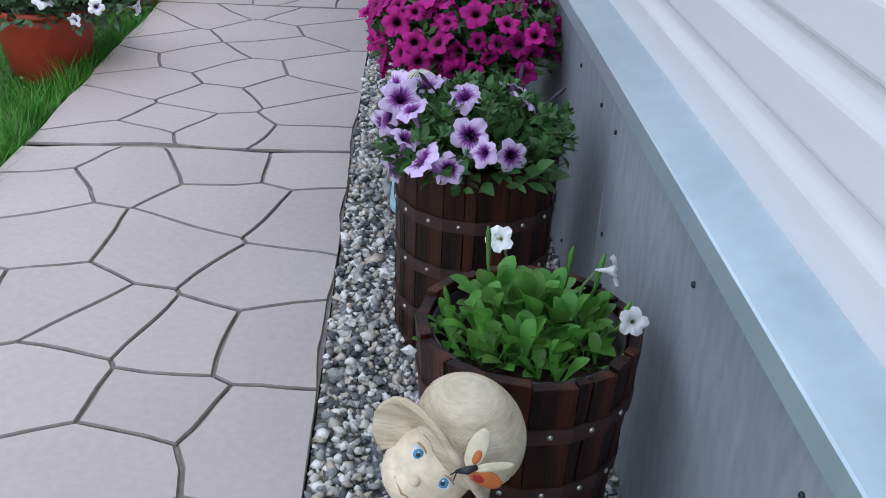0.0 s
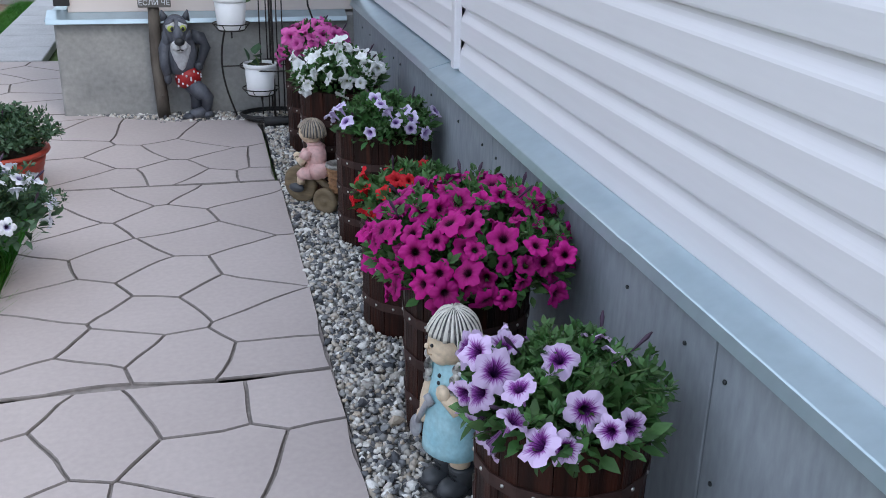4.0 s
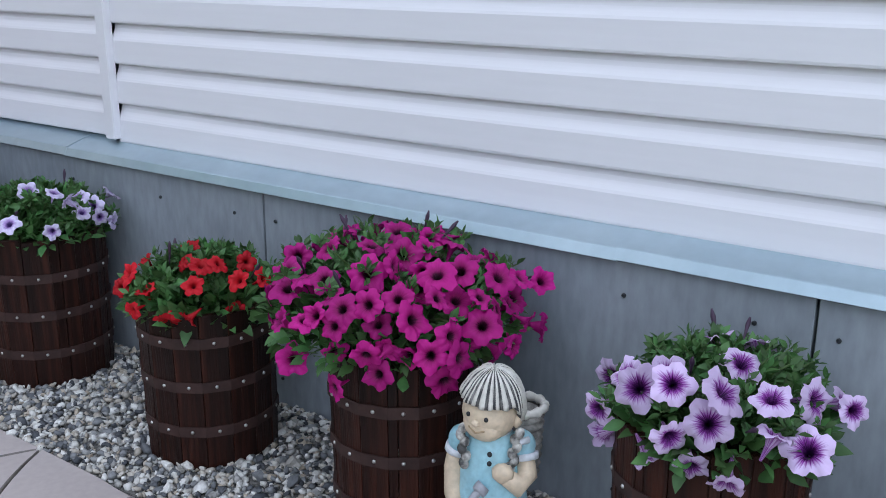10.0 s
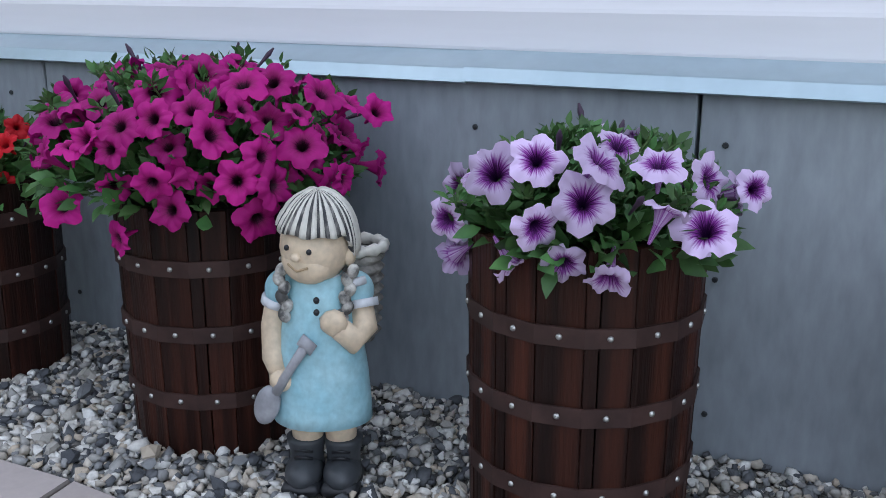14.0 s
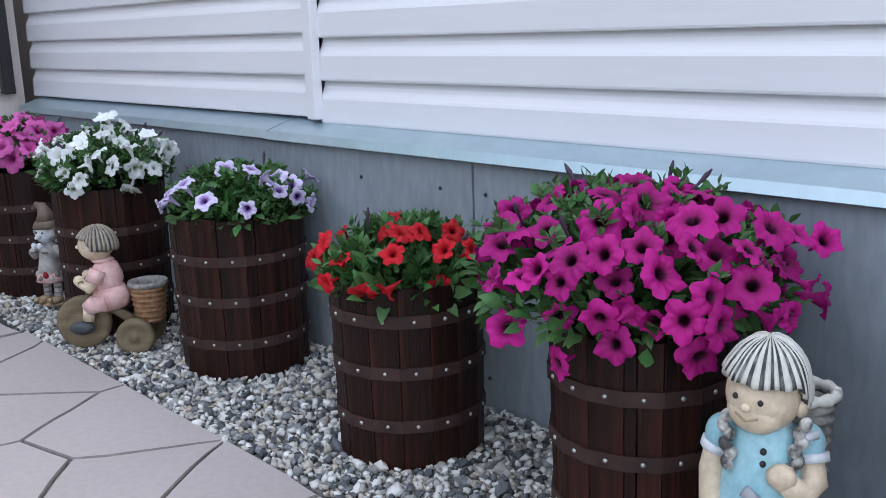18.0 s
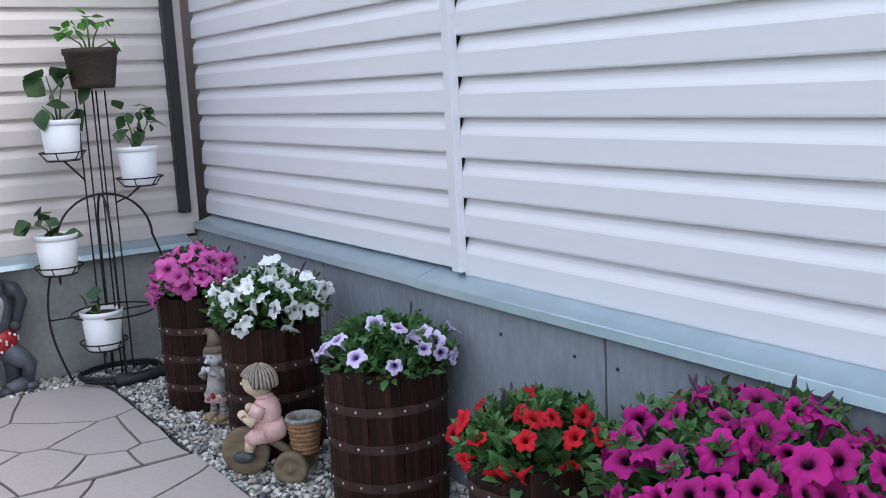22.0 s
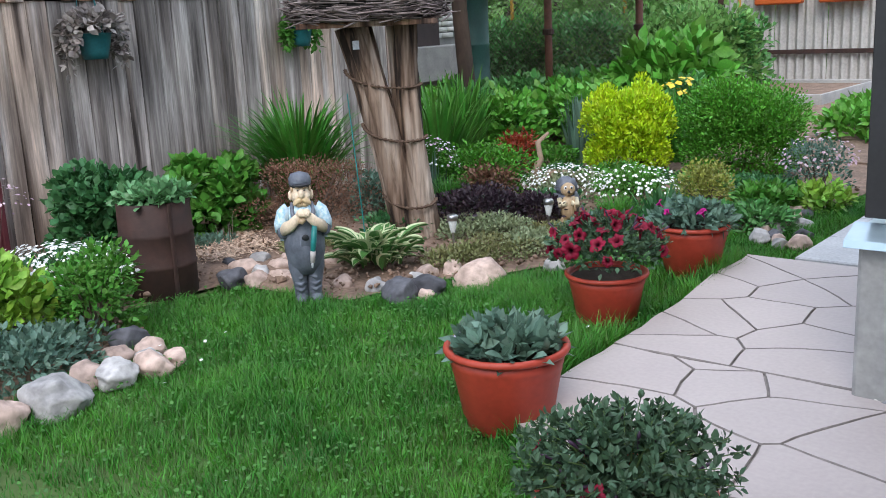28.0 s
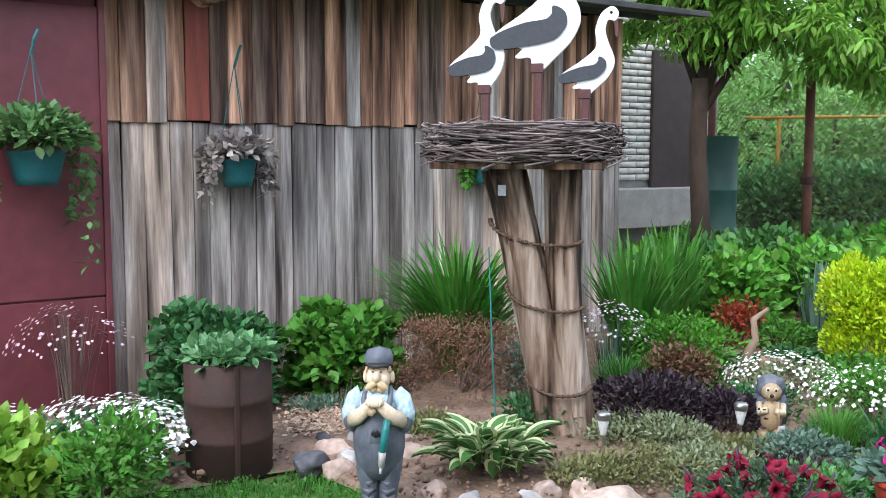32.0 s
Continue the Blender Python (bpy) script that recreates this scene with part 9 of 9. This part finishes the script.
brick0 = part("brick", bme, M_BRICK, house)
count, first = 0, True
wall_rest = []
for row in range(56):
    z = 0.9 + row * 0.0775
    y = 8.35 + (0.13 if row % 2 else 0.0)
    while y < 13.0:
        m = Matrix.Translation((0.0, y + 0.1275, z))
        seen = 2.0 < z < 4.2 and 8.3 < y < 11.2
        if seen and count < 296:
            if first:
                brick0.matrix_local, first = m, False
            else:
                again("brick", brick0.data, house, m)
            count += 1
        elif 0.9 < z < 4.4:
            wall_rest.append((0.0, y + 0.1275, z))
        y += 0.2575
BV = [(sx * 0.015, sy * 0.1215, sz * 0.032) for sx in (-1, 1) for sy in (-1, 1) for sz in (-1, 1)]
BF = [(4, 6, 7, 5), (0, 1, 3, 2), (0, 4, 5, 1), (2, 3, 7, 6), (1, 5, 7, 3), (0, 2, 6, 4)]
v, fc = scatter(BV, BF, np.repeat(np.eye(3)[None], len(wall_rest), 0), np.array(wall_rest))
ob = link("brickwork", mesh_np("brickwork", v, fc), M_BRICK, house)
ob["kind"] = "stuff"
for row in range(9):
    y = 4.6 + (0.3 if row % 2 else 0)
    while y < 8.30:
        w = min(0.6, 8.31 - y)
        bm = bmesh.new()
        add_box(bm, (0, 0, 0), (0.03, w - 0.028, 0.235), 0.008)
        ob = part("foam_block", bm, M_FOAM, house)
        ob.matrix_local = Matrix.Translation((0.0, y + w / 2, 2.1 + row * 0.262))
        y += w
bm = bmesh.new()
add_box(bm, (0.02, 5.6, 3.02), (0.06, 2.1, 0.18), 0.01)
part("lintel", bm, M_LINTEL, house)
bm = bmesh.new()
add_box(bm, (0.02, 5.4, 2.83), (0.05, 1.2, 0.10), 0.004)
part("window_frame", bm, M_FOAM, house)
bm = bmesh.new()
add_tube(bm, [(0.08, 7.34, 0.0), (0.08, 7.34, 3.0), (0.10, 7.40, 3.12), (0.2, 7.75, 3.35), (0.25, 7.8, 5.0)], 0.045, 10)
part("downpipe", bm, M_PIPE, house, smooth=True)
for y0, y1, z0, z1, m, nm in ((12.05, 12.75, 0.75, 2.5, M_DOOR, "door"), (11.1, 13.2, 0.4, 0.85, M_LINTEL, "step")):
    bm = bmesh.new()
    add_box(bm, (0.03, (y0 + y1) / 2, (z0 + z1) / 2), (0.06 if nm == "door" else 0.7, y1 - y0, z1 - z0), 0.008)
    part(nm, bm, m, house)
bm = bmesh.new()
add_box(bm, (-1.95, 8.9, 5.1), (4.3, 9.2, 0.14), 0.02)
part("roof", bm, M_FELT, house)

# ---- cherry tree by the fence ----
tree = thing("cherry_tree", pose(-6.7, 9.85, -0.06), "cherry tree with drooping fresh green leaves", "tree")
bm = bmesh.new()
add_tube(bm, [(0, 0, 0), (0.02, 0.02, 0.6), (-0.02, 0.0, 1.3), (0.02, -0.03, 1.9)], [0.11, 0.085, 0.075, 0.07], 12)
for v in bm.verts:
    v.co += noise.noise_vector(v.co * 6) * 0.02
part("trunk", bm, M_TRUNK, tree, smooth=True)
trng, tnp = random.Random(77), np.random.default_rng(77)
sets = []
rx = Vector((0.66, 0.75, 0))
for k in range(165):
    u, h = trng.uniform(-1.7, 2.5), trng.uniform(1.85, 4.7)
    w = trng.uniform(-1.1, 1.1)
    if u < -0.6:
        h = 2.85 + (h - 1.85) * 0.62
    elif u < 0.4:
        h = 2.3 + (h - 1.85) * 0.85
    if h > 3.0:
        u = min(u, 1.9)
    tip = Vector((rx.x * u + 0.75 * w, rx.y * u - 0.66 * w, h))
    if k % 5 == 0:
        bm = bmesh.new()
        mid = Vector((tip.x * 0.5, tip.y * 0.5, max(2.2, h * 0.9)))
        add_tube(bm, [(0, 0, 1.6 + 0.01 * k), (mid.x * 0.4, mid.y * 0.4, 1.9 + 0.3 * (mid.z - 1.9) + 0.01 * k), tuple(mid), tuple(tip)], [0.045, 0.032, 0.018, 0.004], 7)
        part("limb", bm, M_TRUNK, tree, smooth=True)
    # drooping sprays along a few twigs
    for q in range(4):
        a, ln = trng.uniform(0, 6.28), trng.uniform(0.25, 0.6)
        for e in range(5):
            c = tip + Vector((math.cos(a) * ln * e / 4, math.sin(a) * ln * e / 4, 0.10 - 0.26 * (e / 4) ** 2))
            sets.append(leaf_cloud(tnp, 16, c, (0.11, 0.11, 0.10), 0.115, up=-1.0, shell=0.1, wide=0.62))
v, fc = join_np(sets)
link("crown", mesh_np("crown", v, fc), G_TREE, tree)

# ---- back of the garden ----
M_RUSTPOST = mat("rusty_post", (0.17, 0.065, 0.045), (0.10, 0.042, 0.03), scale=9, rough=0.75, bump=0.4, bscale=40)
for k, (x, y) in enumerate(((-6.5, 11.1), (-5.95, 12.1), (-7.8, 11.3))):
    p = thing("fence_post", pose(x, y, -0.06), "rusty steel pipe fence post", "fence post", "posts of the wire fence")
    bm = bmesh.new()
    add_tube(bm, [(0, 0, 0), (0, 0, 2.05)], 0.042, 12)
    part("pipe", bm, M_RUSTPOST, p, smooth=True)
    bm = bmesh.new()
    add_lathe(bm, [(0.045, 0.98), (0.062, 0.99), (0.062, 1.04), (0.045, 1.05)], 12)
    part("collar", bm, M_RUST, p)
M_WIRE = mat("fence_wire", (0.12, 0.09, 0.075), (0.18, 0.15, 0.13), rough=0.6, metal=0.5, bump=0)


def wire(x0, y0, x1, y1, h, n):
    """Chain link: crossing slanted wires between two posts."""
    bm = bmesh.new()
    L = math.hypot(x1 - x0, y1 - y0)
    ux, uy = (x1 - x0) / L, (y1 - y0) / L
    step = L / n
    k = int(h / step) + 1
    for s in (-1, 1):
        for i in range(-k, n + k):
            a0 = i * step if s > 0 else i * step
            p0, p1 = (a0, 0.0), (a0 + s * h, h)
            lo, hi = 0.0, 1.0
            d = p1[0] - p0[0]
            t0, t1 = sorted(((0 - p0[0]) / d, (L - p0[0]) / d))
            lo, hi = max(0, t0), min(1, t1)
            if hi - lo < 0.02:
                continue
            q0, q1 = [(p0[0] + d * t, h * t) for t in (lo, hi)]
            add_tube(bm, [(x0 + ux * q0[0], y0 + uy * q0[0], q0[1]), (x0 + ux * q1[0], y0 + uy * q1[0], q1[1])], 0.0022, 3, caps=False)
    ob = tagged(part("wire_fence", bm, M_WIRE), "rusty chain link wire fence between pipe posts", "fence", "panels of wire fence")
    ob["kind"] = "stuff"
    return ob


wire(-7.8, 11.3, -6.5, 11.1, 1.7, 22)
wire(-6.5, 11.1, -5.95, 12.1, 1.7, 18)
M_GDRUM = mat("green_drum", (0.045, 0.12, 0.105), (0.035, 0.09, 0.08), scale=5, rough=0.5, bump=0.1)
gd = thing("water_drum", pose(-7.35, 10.9, -0.06), "blue-green steel water drum by the fence", "drum")
bm = bmesh.new()
add_lathe(bm, [(0, 0), (0.17, 0), (0.17, 0.45), (0.178, 0.46), (0.17, 0.47), (0.17, 0.9), (0.178, 0.91), (0.17, 0.92), (0.17, 1.42), (0.175, 1.43), (0.165, 1.43), (0.16, 1.3), (0, 1.3)], 28)
part("body", bm, M_GDRUM, gd, smooth=True)

brng = random.Random(31)
for k in range(46):
    u = brng.uniform(0, 1)
    x, y = -7.2 + 4.4 * u + brng.uniform(-0.4, 0.4), 9.6 + brng.uniform(0, 2.6) - 0.4 * u
    if (-3.9 < x < -2.9 and y < 9.8) or (x + 0.7) / (y - 2.4) > -0.47:
        continue
    h = brng.uniform(0.18, 0.34)
    shrub("border_bush", x, y, -0.06, (0.36, 0.38, h), (G_BORDER, G_BORDER_DARK, G_BORDER, G_BORDER)[k % 4], ("leafy bright green perennial at the back of the garden", "leafy dark green perennial at the back of the garden", "dense mid-green bush at the back of the garden", "leafy bright green perennial at the back of the garden")[k % 4],
          520, 0.085, 5, seed=200 + k, wide=1.2, stems=0, group="plants of the back border")
for k, (x, y) in enumerate(((-6.3, 8.9), (-5.6, 9.0), (-5.9, 8.4), (-5.3, 8.7))):
    shrub("border_bush", x, y, -0.06, (0.34, 0.34, 0.30), G_BORDER, "leafy bright green perennial at the back of the garden", 600, 0.08, 6, seed=300 + k, wide=1.2, stems=0, group="plants of the back border")
for k, (x, y) in enumerate(((-5.0, 11.3), (-4.8, 10.9), (-5.3, 11.0))):
    shrub("horseradish", x, y, -0.06, (0.42, 0.42, 0.48), G_BORDER, "tall clump of large bright green leaves", 420, 0.17, 5, seed=320 + k, wide=1.1, stems=0)
yl = tuft("yellow_iris", -4.0, 9.0, -0.06, 40, 0.6, 0.2, G_BLADE, "iris clump with bright yellow flowers", 0.025, seed=330, arch=0.2, category="flower")
M_YEL = mat("yellow_petal", (0.66, 0.44, 0.02), (0.70, 0.52, 0.05), rough=0.5, bump=0, island=0.15)
heads(yl, 22, (0, 0, 0.56), (0.16, 0.16, 0.14), 0.030, M_YEL, 14)

# corrugated fence with window boxes
M_CORR = mat("corrugated_sheet", (0.47, 0.45, 0.43), (0.40, 0.385, 0.37), scale=4, rough=0.7, bump=0.2, bscale=30)
M_BOXO = mat("orange_box", (0.50, 0.10, 0.02), (0.45, 0.085, 0.018), rough=0.5, bump=0.05)
fence = thing("sheet_fence", pose(-6.8, 16.4, -0.06, 0, 0, 2), "grey corrugated sheet fence with brown rails", "fence")
for i in range(3):
    bm = bmesh.new()
    x0 = 0.75 * i
    n = 60
    rings = [[bm.verts.new((x0 + 0.74 * q / n, 0.03 * math.sin(2 * math.pi * q / 10) + off, z)) for q in range(n + 1)] for off, z in ((0.0, 0.0), (0.0, 1.95 + 0.05 * i), (0.006, 1.95 + 0.05 * i), (0.006, 0.0))]
    for lo, hi in zip(rings, rings[1:]):
        for q in range(n):
            bm.faces.new((lo[q], lo[q + 1], hi[q + 1], hi[q]))
    part("sheet", bm, M_CORR, fence)
for z in (0.5, 1.55):
    bm = bmesh.new()
    add_box(bm, (1.1, -0.06, z), (2.3, 0.05, 0.06), 0.005)
    part("rail", bm, M_RUST, fence)
for x in (-0.05, 2.28):
    bm = bmesh.new()
    add_box(bm, (x, -0.03, 1.0), (0.08, 0.08, 2.0), 0.006)
    part("post", bm, M_RUST, fence)
for x in (0.85, 1.75):
    b = thing("window_box", fence.matrix_world @ pose(x, -0.16, 1.17), "orange plastic window box hung on a fence", "window box", "boxes on the fence")
    bm = bmesh.new()
    add_box(bm, (0, 0, 0.09), (0.66, 0.18, 0.18), 0.02)
    part("body", bm, M_BOXO, b)
    bm = bmesh.new()
    add_box(bm, (0, 0, 0.185), (0.70, 0.21, 0.025), 0.008)
    part("rim", bm, M_BOXO, b)

# raised beds, potato rows, greenhouse
M_WBOARD = mat("grey_board", (0.42, 0.41, 0.40), (0.33, 0.325, 0.32), scale=6, rough=0.8, bump=0.3, stretch=(0.3, 1, 1))


def raised_bed(x, y, w, l, label):
    b = thing("raised_bed", pose(x, y, -0.06), label, "raised bed")
    for c, s in (((0, -l / 2, 0.08), (w, 0.03, 0.16)), ((0, l / 2, 0.08), (w, 0.03, 0.16)), ((-w / 2, 0, 0.08), (0.03, l, 0.16)), ((w / 2, 0, 0.08), (0.03, l, 0.16))):
        bm = bmesh.new()
        add_box(bm, c, s, 0.004)
        part("board", bm, M_WBOARD, b)
    bm = bmesh.new()
    add_box(bm, (0, 0, 0.06), (w - 0.04, l - 0.04, 0.11))
    part("soil", bm, M_EARTH, b)


raised_bed(-2.2, 10.2, 0.62, 1.4, "low raised bed of grey boards with flowers")
raised_bed(-2.0, 13.0, 0.8, 3.2, "long raised bed of grey boards with soil")
raised_bed(-5.3, 14.6, 1.8, 2.2, "wide raised bed of grey boards with bare soil")
shrub("lettuce", -2.25, 10.5, 0.04, (0.26, 0.4, 0.12), G_LIME, "bright lime lettuce growing in a raised bed", 500, 0.06, seed=340, stems=0, wide=1.3, category="plant")
rd = shrub("salvia", -2.25, 9.85, 0.04, (0.26, 0.2, 0.07), G_RED, "low red flowers growing in a raised bed", 400, 0.035, seed=341, stems=0, category="flower")
for k in range(26):
    shrub("potato_plant", -3.3 + (k % 4) * 0.42 - 0.04 * (k // 4), 10.8 + (k // 4) * 0.75 + brng.uniform(-0.1, 0.1), -0.05, (0.27, 0.3, 0.17), G_BORDER, "leafy potato plant in the vegetable plot", 260, 0.085, 4, seed=360 + k, stems=0, wide=1.3, category="plant", group="potato rows")
M_POLY = mat("greenhouse_sheet", (0.55, 0.60, 0.66), (0.50, 0.55, 0.62), rough=0.25, bump=0)
gh = thing("greenhouse", pose(-4.2, 26.0, -0.06), "arched greenhouse of pale polycarbonate sheet", "greenhouse")
bm = bmesh.new()
ns = 20
ra = [[bm.verts.new((x, 2.0 - 2.0 * math.cos(math.pi * i / ns) - 2.0, 2.3 * math.sin(math.pi * i / ns))) for i in range(ns + 1)] for x in (-3.5, 5.0)]
for i in range(ns):
    bm.faces.new((ra[0][i], ra[0][i + 1], ra[1][i + 1], ra[1][i]))
bm.faces.new(ra[0])
bm.faces.new(ra[1][::-1])
part("cover", bm, M_POLY, gh, smooth=True)
bm = bmesh.new()
add_box(bm, (0.75, -2.04, 0.35), (8.5, 0.06, 0.7), 0.01)
part("base_wall", bm, M_WBOARD, gh)
M_TANK = mat("rust_tank", (0.14, 0.06, 0.04), (0.10, 0.045, 0.03), scale=5, rough=0.7, bump=0.3)
bm = bmesh.new()
add_box(bm, (-4.35, 22.4, 0.32), (1.1, 0.7, 0.76), 0.04)
tagged(part("water_tank", bm, M_TANK), "rusty brown steel water tank in the garden", "water tank")


# ---- distant trees ----
def far_tree(x, y, h, r, seed, n=2600):
    t = thing("tree", pose(x, y, -0.06), "leafy green tree beyond the garden", "tree", "trees beyond the garden")
    rng, nrng2 = random.Random(seed), np.random.default_rng(seed)
    bm = bmesh.new()
    add_tube(bm, [(0, 0, 0), (0.05, 0.02, h * 0.35), (0.0, 0.05, h * 0.8)], [0.16, 0.12, 0.04], 8)
    part("trunk", bm, M_TRUNK, t)
    sets = []
    for k in range(12):
        a, u = rng.uniform(0, 6.28), rng.uniform(0.28, 1.0)
        q = r * (1.1 - 0.7 * abs(u - 0.5)) * rng.uniform(0.3, 0.8)
        s = r * rng.uniform(0.35, 0.6)
        sets.append(leaf_cloud(nrng2, n // 12, (q * math.cos(a), q * math.sin(a), h * u), (s, s, s * 0.9), 0.055 * h * 0.5 + 0.05, up=0.1, shell=0.3))
    v, fc = join_np(sets)
    link("crown", mesh_np("crown", v, fc), G_FAR, t)


for k, (x, y, h, r) in enumerate(((-2.5, 24.5, 3.0, 1.6), (-9.5, 20, 3.4, 1.8), (-8.0, 24, 3.8, 2.0), (-11.5, 17.5, 3.2, 1.8), (-6.8, 29, 4.5, 2.2), (-13.0, 24, 5.5, 2.4), (-16, 20, 4.5, 2.4),
                                  (-10.5, 30, 5.0, 2.6), (-2, 34, 4.5, 2.6), (-6, 36, 5, 3), (-15, 34, 6, 3), (-20, 28, 6, 3), (-6.6, 21.0, 3.6, 1.3), (-7.8, 15.6, 2.0, 1.2), (-9.2, 15.5, 2.2, 1.3), (-8.6, 17.8, 2.4, 1.4))):
    far_tree(x, y, h, r, 500 + k)
for k in range(16):
    shrub("hedge_bush", -9.0 + 0.2 * k + brng.uniform(-0.3, 0.3), 13.4 + 0.12 * k + brng.uniform(-0.3, 0.6), -0.06, (0.6, 0.6, 0.62), (G_BORDER_DARK, G_FAR)[k % 2], ("tall dark green bush along the wire fence", "tall green bush along the wire fence")[k % 2], 1500, 0.10, 7, seed=420 + k, stems=0, group="hedge along the fence")

# dense greenery that closes the view, and a yellow gas pipe on posts
hrow = np.random.default_rng(88)
sets = []
for k in range(150):
    x, y = hrow.uniform(-24, -2.5), hrow.uniform(25, 31)
    hgt = hrow.uniform(1.2, 2.0) * (1.5 if x < -8 else 0.85)
    sets.append(leaf_cloud(hrow, 170, (x, y, hgt * 0.7), (1.2, 0.9, hgt * 0.8), 0.42, up=0.2, shell=0.3))
v, fc = join_np(sets)
v[:, 2] = np.maximum(v[:, 2], -0.05)
tagged(link("far_greenery", mesh_np("far_greenery", v, fc), G_FAR), "dense mixed green trees and bushes far behind", "trees", kind="stuff")
bm = bmesh.new()
rows = [[bm.verts.new((-30 + 0.6 * i, 31.5 + 0.4 * noise.noise((i * 0.3, z, 1)), (2.6 + 0.9 * noise.noise((i * 0.35, 3, 2)) + (1.2 if i < 34 else 0)) * z)) for i in range(50)] for z in (0, 0.5, 1.0)]
for a, b in zip(rows, rows[1:]):
    for i in range(49):
        bm.faces.new((a[i], a[i + 1], b[i + 1], b[i]))
tagged(part("backdrop_hedge", bm, G_FAR), "dark green line of woods in the distance", "backdrop", kind="structure")
M_GAS = mat("yellow_pipe", (0.42, 0.24, 0.035), (0.34, 0.19, 0.03), rough=0.5, bump=0.05)
gas = thing("gas_pipe", pose(-9.2, 13.6, -0.06), "yellow painted gas pipe carried on thin posts", "pipe")
bm = bmesh.new()
add_tube(bm, [(0, 0, 1.72), (3.2, 2.4, 1.72)], 0.022, 10)
part("pipe", bm, M_GAS, gas, smooth=True)
for q in (0.1, 0.5, 0.9):
    bm = bmesh.new()
    add_tube(bm, [(3.2 * q, 2.4 * q, 0), (3.2 * q, 2.4 * q, 1.70)], 0.025, 8)
    part("support", bm, M_GAS, gas)
